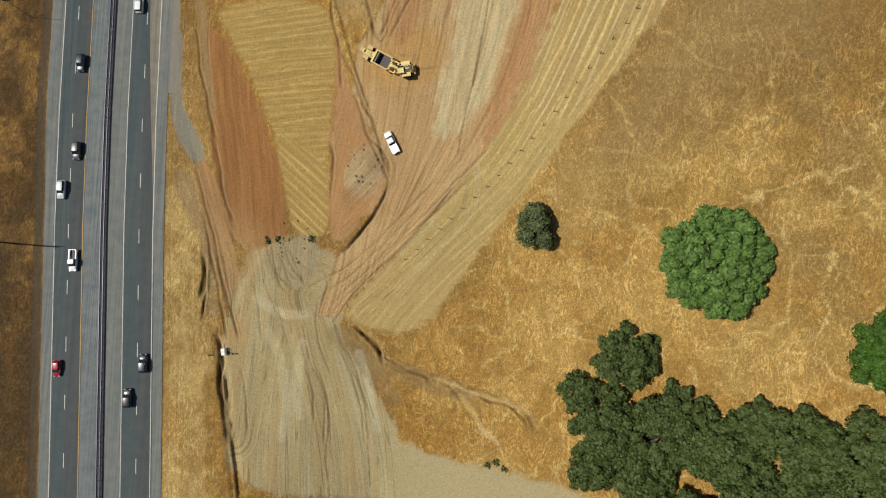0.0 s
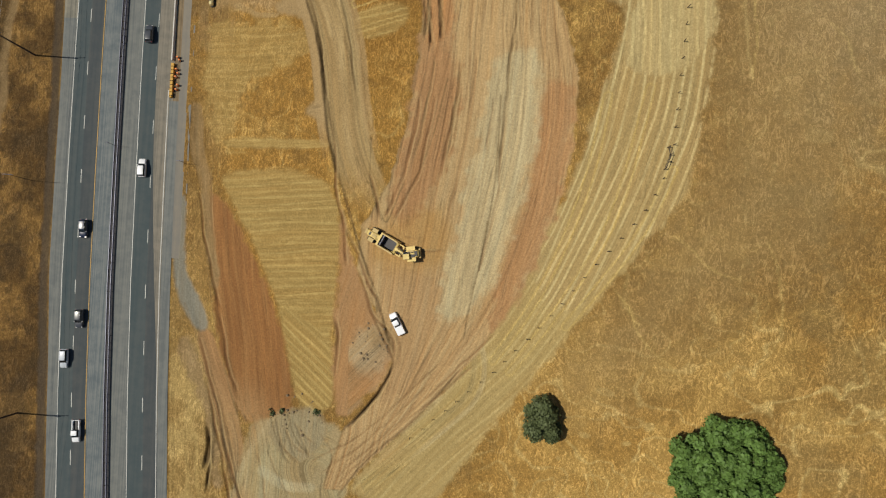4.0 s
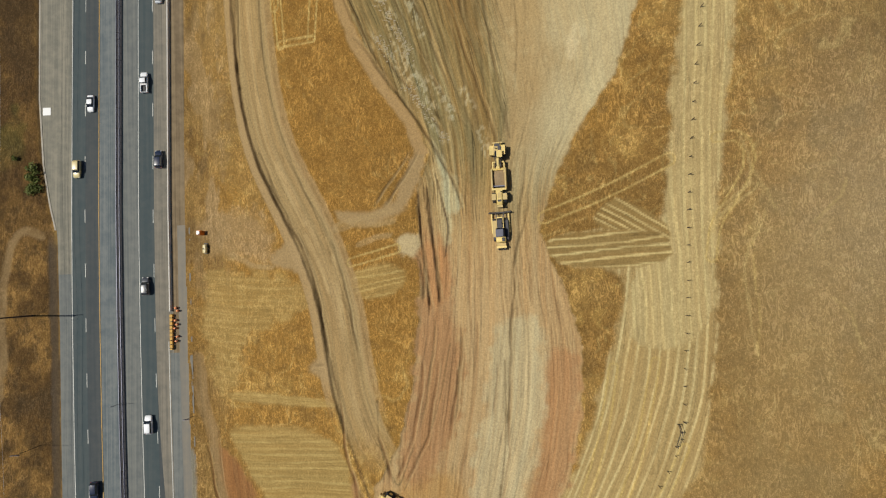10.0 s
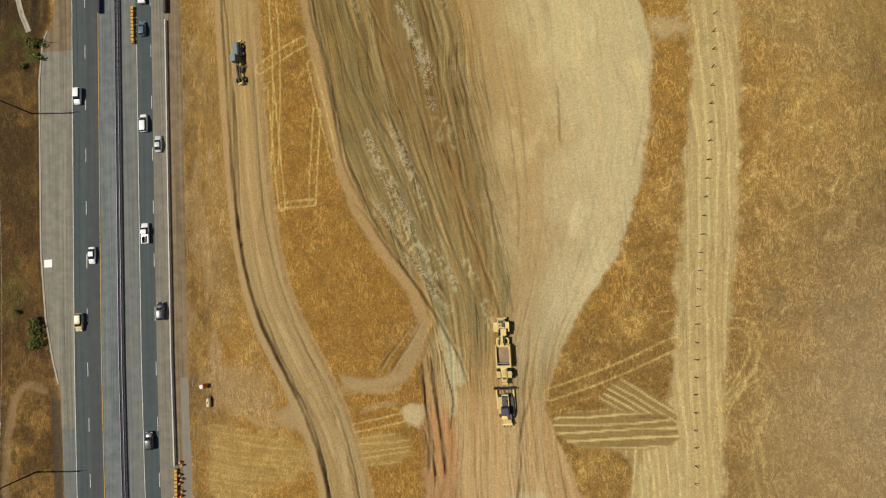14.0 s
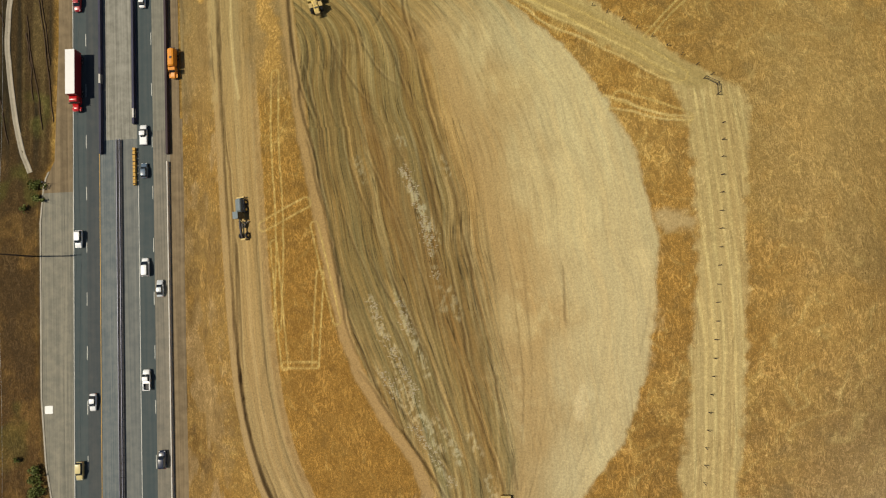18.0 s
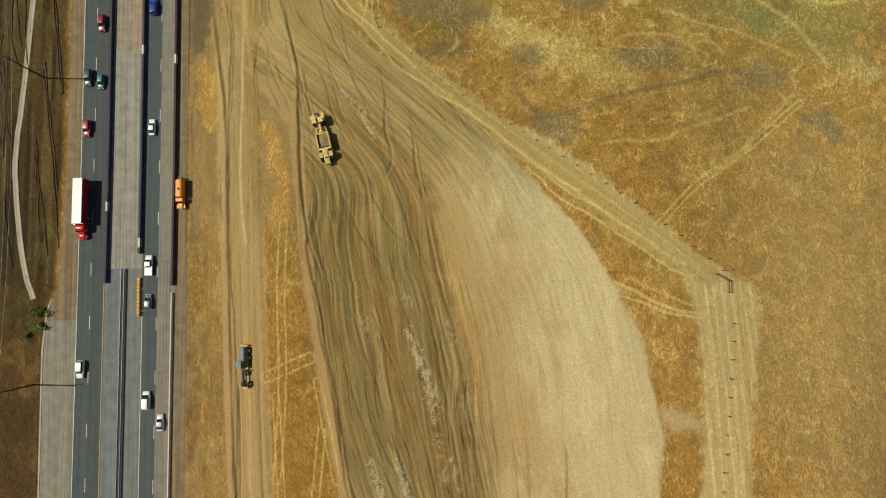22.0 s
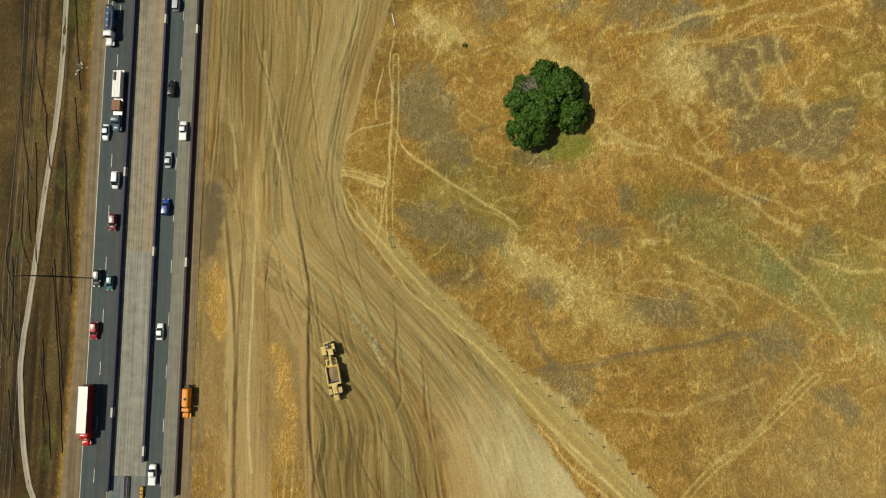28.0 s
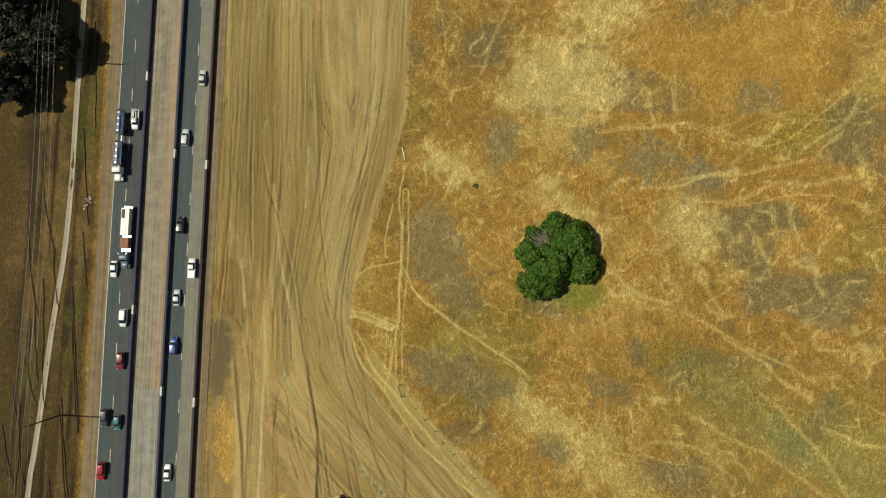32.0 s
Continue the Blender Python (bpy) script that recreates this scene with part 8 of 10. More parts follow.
def tractor_unit(o, paint, y, long_nose=True):
    """Cab of a lorry, its rear at y."""
    part("chassis", boxes((0, y + 2.0, 0.7, 0.9, 6.4, 0.3)), trim_black, o)
    cab = part("cab", loft(((y + 1.2, 1.15, 0.8, 2.6), (y + 1.4, 1.2, 0.7, 2.9), (y + 2.7, 1.2, 0.7, 2.9), (y + 3.2, 1.1, 0.7, 2.1)), 0.12), paint, o, "", True)
    part("hood", loft(((y + 3.15, 0.95, 0.7, 1.75), (y + 4.4, 0.85, 0.7, 1.6), (y + 5.1, 0.75, 0.75, 1.4)), 0.14), paint, o, "", True)
    part("windscreen", slab(((-1.0, y + 3.22, 2.1), (1.0, y + 3.22, 2.1), (0.95, y + 2.85, 2.82), (-0.95, y + 2.85, 2.82)), 0.03), glass, o)
    for s in (-1, 1):
        part("fender", loft(((y + 3.9, 0.3, 0.75, 1.15), (y + 4.5, 0.32, 0.9, 1.25), (y + 5.0, 0.25, 0.75, 1.1)), 0.08), paint, o).location.x = s * 1.0
        part("exhaust_stack", tubes(((s * 1.1, y + 1.1, 0.9), (s * 1.1, y + 1.1, 3.3), 0.09)), chrome, o)
        part("mirror", boxes((s * 1.45, y + 3.1, 1.8, 0.25, 0.12, 0.6)), trim_black, cab)
    wheels(o, [(s * 1.02, y + a) for s in (-1, 1) for a in (-0.6, 0.6, 4.4)], 0.5, 0.3)


def box_trailer(x, y, heading):
    o = thing("semi_truck", "red lorry with a white-roofed red box trailer on the highway", "truck", "lorries on the highway")
    tractor_unit(o, truck_red, 4.6)
    part("trailer_box", loft(((-6.9, 1.27, 1.2, 4.0), (-6.8, 1.3, 1.15, 4.05), (5.6, 1.3, 1.15, 4.05), (5.7, 1.27, 1.2, 4.0)), 0.05), trailer_red, o)
    part("trailer_roof", boxes((0, -0.6, 4.05, 2.56, 12.5, 0.06)), box_white, o, "white trailer roof")
    script = bmesh.new()  # lettering on the side, as plain bars
    for k, (yy, ln) in enumerate(((3.4, 1.2), (1.9, 1.3), (-0.2, 2.0))):
        box(script, 1.305, yy, 2.3 + 0.12 * (k % 2), 0.02, ln, 0.5)
    part("side_lettering", script, box_white, o, "white lettering bars")
    part("underframe", boxes((0, -0.6, 0.85, 1.2, 12, 0.3)), trim_black, o)
    part("landing_leg", boxes((-0.7, 2.6, 0.1, 0.12, 0.12, 0.9), (0.7, 2.6, 0.1, 0.12, 0.12, 0.9)), trim_black, o)
    wheels(o, [(s * 1.0, a) for s in (-1, 1) for a in (-5.6, -4.4)], 0.5, 0.34)
    return set_on(o, x, y, heading, 0.0)


def tanker(x, y, heading):
    o = thing("tanker_truck", "polished steel and blue double tanker lorry on the highway", "truck", "lorries on the highway")
    tractor_unit(o, paints["white"], 3.6)
    for y0, y1 in ((-2.5, 4.6), (-11.5, -4.6)):
        tank = part("tank", tubes(((0, y0, 2.1), (0, y1, 2.1), 1.05, 1.05, 18)), chrome, o, "polished steel tank", True)
        part("side_band", boxes((0.99, (y0 + y1) / 2, 1.7, 0.16, y1 - y0 - 0.4, 0.8)), tank_blue, tank, "blue band")
        part("side_band", boxes((-0.99, (y0 + y1) / 2, 1.7, 0.16, y1 - y0 - 0.4, 0.8)), tank_blue, tank, "blue band")
        part("walkway", boxes((0, (y0 + y1) / 2, 3.12, 0.6, y1 - y0 - 1, 0.06)), tank_blue, tank)
        for k in range(4):
            yy = y0 + (k + 0.5) * (y1 - y0) / 4
            part("hatch", tubes(((0, yy, 3.1), (0, yy, 3.28), 0.28, 0.26, 10)), rim_mat, tank)
        part("frame_rail", boxes((0, (y0 + y1) / 2, 0.75, 1.1, y1 - y0, 0.3)), trim_black, o)
    part("drawbar", boxes((0, -3.5, 0.8, 0.2, 2.4, 0.18)), rim_mat, o)
    wheels(o, [(s * 1.0, a) for s in (-1, 1) for a in (-10.4, -6.0, -1.6, -0.4)], 0.5, 0.34)
    return set_on(o, x, y, heading, 0.0)


def flatbed(x, y, heading):
    o = thing("flatbed_truck", "white flatbed lorry carrying pale stacks and a brown load", "truck", "lorries on the highway")
    tractor_unit(o, paints["steel_blue"], 4.4)
    part("deck", boxes((0, -1.6, 1.1, 2.5, 13, 0.25)), rim_mat, o)
    for k in range(3):
        part("wrapped_load", boxes((-0.75 + 0.75 * k, -3.6, 1.35, 0.68, 7.6, 1.5)), box_white, o, "pale wrapped load")
    part("dark_load", boxes((0.55, -5.8, 2.85, 0.6, 2.4, 0.25)), trim_black, o)
    part("brown_load", boxes((-0.6, 2.4, 1.35, 1.1, 3.0, 1.3), (0.6, 2.4, 1.35, 1.1, 3.0, 1.2)), crate_brown, o, "brown wrapped load")
    wheels(o, [(s * 1.0, a) for s in (-1, 1) for a in (-6.6, -5.4)], 0.5, 0.34)
    return set_on(o, x, y, heading, 0.0)


box_trailer(lane_x(-1.85, 245.7), 248.0, 180 + bend(245))
tanker(lane_x(S_OUT, 360), 359.5, 180 + bend(360))
flatbed(lane_x(1.75, 333), 335.5, 180 + bend(333))

# ---- construction machines ----
machine_yellow = material("faded_machine_yellow", (0.68, 0.51, 0.17), 0.6, grain=0.3, size=0.7)
machine_dusty = material("dusty_machine_yellow", (0.50, 0.37, 0.15), 0.7, grain=0.22, size=0.6)
machine_dark = material("greasy_dark_steel", (0.035, 0.032, 0.035), 0.6, grain=0.3, size=0.4)
cab_blue = material("dark_blue_cab_roof", (0.03, 0.035, 0.075), 0.4, grain=0.2, size=0.4)
soil_load = material("dug_soil", (0.28, 0.20, 0.11), 0.95, grain=0.3, size=0.4, bump=0.1)
blue_soil = material("bluish_bowl_steel", (0.12, 0.12, 0.17), 0.5, grain=0.2, size=0.5)


def big_wheel(o, x, y, r=1.15, w=0.85):
    t = part("wheel", tubes(((x - w / 2, y, r), (x - w * 0.35, y, r), r * 0.88, r, 20), ((x - w * 0.35, y, r), (x + w * 0.35, y, r), r, r, 20), ((x + w * 0.35, y, r), (x + w / 2, y, r), r, r * 0.88, 20)), tyre_mat, o)
    s = 1 if x > 0 else -1
    part("hub", tubes(((x + s * w * 0.4, y, r), (x + s * w * 0.53, y, r), r * 0.5, r * 0.42, 12)), machine_yellow, t, "yellow hub")
    bm = bmesh.new()
    for k in range(16):
        a = 2 * math.pi * k / 16
        box(bm, x, y + math.cos(a) * r, r + math.sin(a) * r - 0.05, w * 0.9, 0.16, 0.1, Matrix.Rotation(a, 4, "X"))
    part("tread", bm, tyre_mat, t)


def scraper(x, y, heading, swing=0.0, load=None, label=""):
    """A wheel tractor-scraper; swing: how far the tractor turns against the bowl."""
    o = thing("scraper", label, "scraper", "earth movers")
    # bowl at the origin, rear engine behind, gooseneck ahead
    for s in (-1, 1):
        part("bowl_side", loft(((-2.6, 0.14, 0.5, 2.1), (-1.8, 0.14, 0.35, 2.5), (2.0, 0.14, 0.3, 2.5), (2.7, 0.14, 0.4, 1.7)), 0.05), machine_yellow, o).location.x = s * 1.62
        part("bowl_rim", boxes((s * 1.62, 0.1, 2.48, 0.36, 4.4, 0.12)), machine_dusty, o)
    part("bowl_floor", boxes((0, 0, 0.45, 3.1, 4.9, 0.15)), machine_dark, o)
    part("ejector", boxes((0, -1.7, 0.6, 3.0, 0.25, 1.6)), blue_soil, o)
    part("apron", loft(((2.1, 1.5, 0.4, 2.1), (2.6, 1.5, 0.35, 1.9), (2.9, 1.5, 0.5, 1.3)), 0.1), machine_yellow, o)
    part("cross_beam", boxes((0, -2.45, 1.9, 3.5, 0.5, 0.45)), machine_yellow, o)
    if load:
        bm = bmesh.new()
        bmesh.ops.create_grid(bm, x_segments=10, y_segments=10, size=1.0)
        for v in bm.verts:
            v.co = Vector((v.co.x * 1.45, v.co.y * 1.9 + 0.3, 1.5 + load * math.cos(v.co.x * 1.4) * math.cos(v.co.y * 1.4) + 0.12 * noise.noise(v.co * 3)))
        part("soil_load", bm, soil_load, o, "heaped dug soil", True)
    rear = part("rear_engine", loft(((-6.2, 0.62, 1.2, 1.9), (-5.6, 0.72, 0.9, 2.3), (-3.6, 0.72, 0.9, 2.4), (-2.7, 0.9, 0.9, 2.3)), 0.12), machine_yellow, o)
    part("push_block", boxes((0, -6.5, 0.9, 1.3, 0.5, 1.0)), machine_dusty, o)
    part("radiator_grille", boxes((0, -5.2, 2.3, 0.9, 0.5, 0.08)), machine_dark, rear)
    part("engine_cover", boxes((0, -3.9, 2.42, 0.8, 1.2, 0.08)), machine_dusty, rear)
    part("exhaust", tubes(((0.45, -3.1, 2.2), (0.45, -3.1, 3.0), 0.1)), machine_dark, rear)
    for s in (-1, 1):
        big_wheel(o, s * 1.35, -4.3)
        part("rear_fender", boxes((s * 1.3, -4.3, 2.36, 1.0, 1.5, 0.1)), machine_dusty, o)
    part("gooseneck", loft(((2.4, 0.5, 1.6, 2.5), (3.4, 0.42, 2.0, 2.7), (4.7, 0.38, 2.0, 2.7), (5.3, 0.45, 1.3, 2.6)), 0.1), machine_yellow, o)
    for s in (-1, 1):
        part("draft_arm", boxes((s * 1.35, 2.9, 1.2, 0.3, 2.6, 0.4), (s * 0.8, 4.1, 1.5, 1.2, 0.35, 0.4)), machine_yellow, o)
        part("lift_cylinder", tubes(((s * 0.75, 2.6, 2.2), (s * 0.55, 4.4, 2.5), 0.12)), machine_dark, o)
        part("hose", tubes(((s * 0.25, 3.0, 2.7), (s * 0.3, 5.2, 2.6), 0.06)), machine_dark, o)
    turn = Matrix.Translation((0, 5.3, 0)) @ Matrix.Rotation(radians(swing), 4, "Z") @ Matrix.Translation((0, -5.3, 0))

    def front(name, bm, mat, owner=None, label_=""):
        if owner is None:
            bmesh.ops.transform(bm, matrix=turn, verts=bm.verts)
        else:
            bmesh.ops.transform(bm, matrix=turn, verts=bm.verts)
        return part(name, bm, mat, owner or o, label_)

    hood = front("engine_hood", loft(((5.6, 0.9, 1.1, 2.5), (6.2, 1.0, 1.0, 2.75), (8.2, 0.95, 1.0, 2.6), (8.7, 0.8, 1.1, 2.3)), 0.16), machine_yellow)
    front("cab", loft(((5.0, 0.55, 1.5, 3.2), (5.3, 0.6, 1.5, 3.35), (6.3, 0.6, 1.5, 3.35), (6.6, 0.5, 1.5, 2.9)), 0.06), glass).location.x += 0.0
    front("cab_roof", boxes((0.55, 5.75, 3.36, 1.3, 1.6, 0.1)), machine_yellow)
    front("radiator_grille", boxes((0, 8.1, 2.56, 1.3, 0.7, 0.1)), machine_dark, hood)
    front("hood_panel", boxes((-0.55, 6.9, 2.7, 0.7, 1.5, 0.12)), machine_dusty, hood)
    front("engine_bay", boxes((0.5, 7.3, 2.62, 0.75, 0.95, 0.12)), machine_dark, hood)
    front("walkway", boxes((1.05, 5.9, 2.0, 0.5, 1.7, 0.08)), machine_dark)
    front("steering_cylinder", tubes(((0.75, 4.6, 1.9), (0.95, 6.0, 1.9), 0.11)), machine_dark)
    front("steering_cylinder", tubes(((-0.75, 4.6, 1.9), (-0.95, 6.0, 1.9), 0.11)), machine_dark)
    front("exhaust", tubes(((-0.4, 7.2, 2.6), (-0.4, 7.2, 3.5), 0.12)), machine_dark, hood)
    front("air_intake", tubes(((-0.4, 6.5, 2.7), (-0.4, 6.5, 3.2), 0.16)), machine_dark, hood)
    front("front_bumper", boxes((0, 8.85, 0.8, 2.4, 0.35, 0.7)), machine_dusty)
    for s in (-1, 1):
        front("fender", boxes((s * 1.4, 6.9, 2.38, 0.95, 2.2, 0.1), (s * 1.4, 5.8, 1.9, 0.95, 0.1, 0.55)), machine_yellow)
        w = bmesh.new()
        tube(w, (s * 1.4 - 0.42, 6.9, 1.15), (s * 1.4 + 0.42, 6.9, 1.15), 1.15, 1.15, 20)
        front("wheel", w, tyre_mat)
    front("hitch", boxes((0, 5.2, 1.0, 0.9, 0.9, 1.3)), machine_dark)
    set_on(o, x, y, heading)
    o.matrix_basis = o.matrix_basis @ Matrix.Scale(0.94, 4)
    return o


scraper(-16.2, 53.0, -118, 35, None, "pale yellow wheel scraper with an empty bowl turning on red dirt")
scraper(9.0, 128.4, 0, 0, 0.5, "pale yellow wheel scraper pushed by a bulldozer")
scraper(-32.2, 260.4, 13, 6, 0.75, "dusty yellow wheel scraper loaded with soil on tan tracks")


def bulldozer(x, y, heading):
    o = thing("bulldozer", "dusty yellow crawler bulldozer with a wide dark blade pushing a scraper", "bulldozer", "earth movers")
    blade = bmesh.new()
    rows = []
    for zz, yy in ((0.05, 3.75), (0.5, 3.5), (1.0, 3.42), (1.45, 3.55)):
        rows.append([blade.verts.new((xx, yy + dy + 0.12 * abs(xx) / 2.1, zz)) for dy in (0, -0.16) for xx in ((-2.1, 0, 2.1) if dy == 0 else (2.1, 0, -2.1))])
    for r, q in zip(rows, rows[1:]):
        for k in range(6):
            blade.faces.new((r[k], r[(k + 1) % 6], q[(k + 1) % 6], q[k]))
    blade.faces.new(rows[0][::-1])
    blade.faces.new(rows[-1])
    bmesh.ops.recalc_face_normals(blade, faces=blade.faces)
    part("blade", blade, machine_dark, o, "wide worn steel blade")
    for s in (-1, 1):
        tr = part("track", loft(((-2.4, 0.28, 0.35, 0.75), (-2.0, 0.3, 0.02, 1.15), (1.7, 0.3, 0.02, 1.15), (2.3, 0.28, 0.3, 0.85)), 0.06), machine_dark, o)
        tr.location.x = s * 1.15
        shoes = bmesh.new()
        for k in range(14):
            box(shoes, 0, -1.9 + k * 0.27, 1.12, 0.6, 0.16, 0.07)
        part("track_shoes", shoes, machine_dark, tr)
        part("push_arm", boxes((s * 1.6, 1.4, 0.45, 0.22, 4.2, 0.3)), machine_yellow, o)
        part("lift_cylinder", tubes(((s * 0.55, 2.1, 1.7), (s * 0.75, 3.4, 1.0), 0.09)), rim_mat, o)
        part("walkway", boxes((s * 1.1, 0.2, 1.22, 0.75, 3.4, 0.08)), machine_dusty if s < 0 else machine_dark, o)
    hood = part("engine_hood", loft(((0.1, 0.6, 0.9, 2.0), (0.4, 0.62, 0.9, 2.05), (2.0, 0.58, 0.9, 1.9), (2.4, 0.5, 0.9, 1.7)), 0.1), machine_dark, o, "open greasy engine bay")
    part("hood_rail", boxes((-0.62, 1.2, 1.9, 0.12, 2.2, 0.2)), machine_dusty, o)
    part("hood_rail", boxes((0.62, 1.2, 1.9, 0.12, 2.2, 0.2)), machine_yellow, o)
    part("radiator_guard", boxes((0, 2.45, 1.0, 1.1, 0.2, 0.9)), machine_yellow, o)
    part("exhaust", tubes(((0.25, 1.3, 1.9), (0.25, 1.3, 2.8), 0.09)), machine_dark, hood)
    part("cab", loft(((-1.5, 0.75, 1.3, 2.9), (-1.3, 0.8, 1.3, 3.0), (0.0, 0.8, 1.3, 3.0), (0.25, 0.7, 1.3, 2.7)), 0.06), glass, o)
    part("cab_roof", boxes((-0.1, -0.75, 3.0, 1.35, 1.5, 0.1)), cab_blue, o, "dark blue canopy roof")
    part("fuel_tank", loft(((-2.7, 0.8, 1.0, 1.7), (-2.5, 0.9, 0.9, 2.0), (-1.6, 0.9, 0.9, 2.1)), 0.12), machine_yellow, o)
    part("tank_guard", boxes((0.45, -2.1, 2.1, 0.5, 0.8, 0.1)), machine_dark, o)
    part("push_plate", boxes((0, -3.2, 0.5, 1.6, 0.8, 0.9)), machine_dusty, o)
    for xx in (-0.6, 0.0, 0.6):
        part("ripper_shank", boxes((xx, -3.9, 0.2, 0.16, 0.7, 1.2)), machine_dark, o)
    part("ripper_frame", boxes((0, -3.65, 1.2, 1.9, 0.4, 0.35)), machine_yellow, o)
    return set_on(o, x, y, heading)


dozer = bulldozer(8.9, 117.2, 1)
dozer.matrix_basis = dozer.matrix_basis @ Matrix.Diagonal((1.2, 1.08, 1.05, 1))


def motor_grader(x, y, heading):
    pale = material("dusty_pale_grader_paint", (0.16, 0.20, 0.22), 0.5, grain=0.25, size=0.5)
    o = thing("motor_grader", "dark dusty motor grader with a long frame on the haul road", "grader", "earth movers")
    part("engine_hood", loft(((-4.6, 0.75, 1.0, 2.1), (-4.2, 0.85, 0.95, 2.3), (-1.6, 0.85, 0.95, 2.4), (-1.2, 0.8, 0.95, 2.2)), 0.12), pale, o, "pale dusty hood")
    part("cab", loft(((-1.2, 0.8, 1.2, 3.0), (-1.0, 0.85, 1.2, 3.2), (0.3, 0.85, 1.2, 3.2), (0.6, 0.75, 1.2, 2.8)), 0.06), glass, o)
    part("cab_roof", boxes((0, -0.35, 3.2, 1.8, 1.8, 0.1)), pale, o)
    part("main_frame", loft(((0.4, 0.3, 1.3, 1.9), (2.0, 0.25, 1.7, 2.2), (4.6, 0.25, 1.4, 1.9), (5.4, 0.3, 0.9, 1.6)), 0.06), machine_dark, o)
    part("circle", tubes(((0, 2.0, 0.75), (0, 2.0, 0.95), 0.85, 0.85, 20)), machine_dark, o)
    part("moldboard", boxes((0, 2.0, 0.1, 3.7, 0.12, 0.65, Matrix.Rotation(radians(24), 4, "Z"))), rim_mat, o, "bright worn moldboard")
    part("counterweight", boxes((0, 5.7, 0.7, 1.6, 0.4, 0.6)), machine_dusty, o)
    part("rear_bumper", boxes((0, -4.9, 0.8, 2.6, 0.35, 0.5)), machine_dusty, o)
    part("drawbar", boxes((0, 3.4, 0.8, 0.3, 2.8, 0.2)), machine_dusty, o)
    for s in (-1, 1):
        for yy in (-3.6, -1.8, 4.8):
            big_wheel(o, s * 1.1, yy, 0.72, 0.45)
        part("blade_cylinder", tubes(((s * 0.45, 1.0, 2.2), (s * 0.7, 2.0, 0.9), 0.08)), machine_dusty, o)
    return set_on(o, x, y, heading)


motor_grader(-52.2, 204.6, 180)


def water_truck(x, y, heading):
    paint = material("highway_orange_paint", (0.72, 0.27, 0.02), 0.4, grain=0.06, size=0.8, coat=0.3)
    o = thing("water_truck", "orange water truck with a rounded tank on the dirt lane", "truck")
    part("chassis", boxes((0, 0, 0.65, 0.9, 8.0, 0.3)), trim_black, o)
    tank = part("tank", loft(((-3.9, 0.95, 1.0, 2.5), (-3.6, 1.15, 0.95, 2.85), (0.9, 1.15, 0.95, 2.85), (1.2, 0.95, 1.0, 2.5)), 0.35), paint, o)
    part("filler_hatch", tubes(((0, -1.1, 2.83), (0, -1.1, 2.95), 0.36, 0.34, 14)), machine_dark, tank, "dark round hatch")
    part("cab", loft(((1.4, 1.0, 0.8, 2.2), (1.5, 1.05, 0.75, 2.4), (2.3, 1.02, 0.75, 2.4), (2.8, 0.95, 0.75, 1.7)), 0.1), paint, o)
    part("windscreen", slab(((-0.85, 2.82, 1.7), (0.85, 2.82, 1.7), (0.85, 2.42, 2.32), (-0.85, 2.42, 2.32)), 0.03), glass, o)
    part("hood", loft(((2.75, 0.75, 0.75, 1.6), (3.9, 0.65, 0.75, 1.45), (4.3, 0.6, 0.8, 1.25)), 0.12), paint, o)
    part("spray_bar", tubes(((-1.2, -4.2, 0.7), (1.2, -4.2, 0.7), 0.07)), rim_mat, o)
    part("rear_pump", boxes((0.2, -4.3, 0.8, 1.2, 0.5, 0.7)), machine_dark, o)
    for s in (-1, 1):
        part("mirror", boxes((s * 1.25, 2.6, 1.5, 0.2, 0.1, 0.5)), trim_black, o)
        part("fender", boxes((s * 0.95, 3.6, 1.0, 0.4, 1.1, 0.12)), paint, o)
    wheels(o, [(s * 0.95, a) for s in (-1, 1) for a in (-2.9, -1.6, 3.5)], 0.5, 0.32)
    return set_on(o, x, y, heading, -0.03)


water_truck(-74.9, 250.5, 180)


# ---- trees and shrubs ----
bark = material("grey_oak_bark", (0.12, 0.10, 0.08), 0.95, grain=0.3, size=0.3, bump=0.05)
pale_twig = material("bare_grey_twigs", (0.34, 0.31, 0.26), 0.9, grain=0.2, size=0.3)
oak_light = leaf_material("sunlit_oak_leaves", (0.092, 0.158, 0.036), 0.45)
oak_dark = leaf_material("dark_oak_leaves", (0.062, 0.088, 0.024))
oak_bright = leaf_material("bright_green_leaves", (0.045, 0.098, 0.012))
oak_grey = leaf_material("grey_green_leaves", (0.085, 0.105, 0.042))
roadside_green = leaf_material("olive_bush_leaves", (0.11, 0.13, 0.03))
gum_dark = leaf_material("dark_gum_leaves", (0.018, 0.026, 0.014))


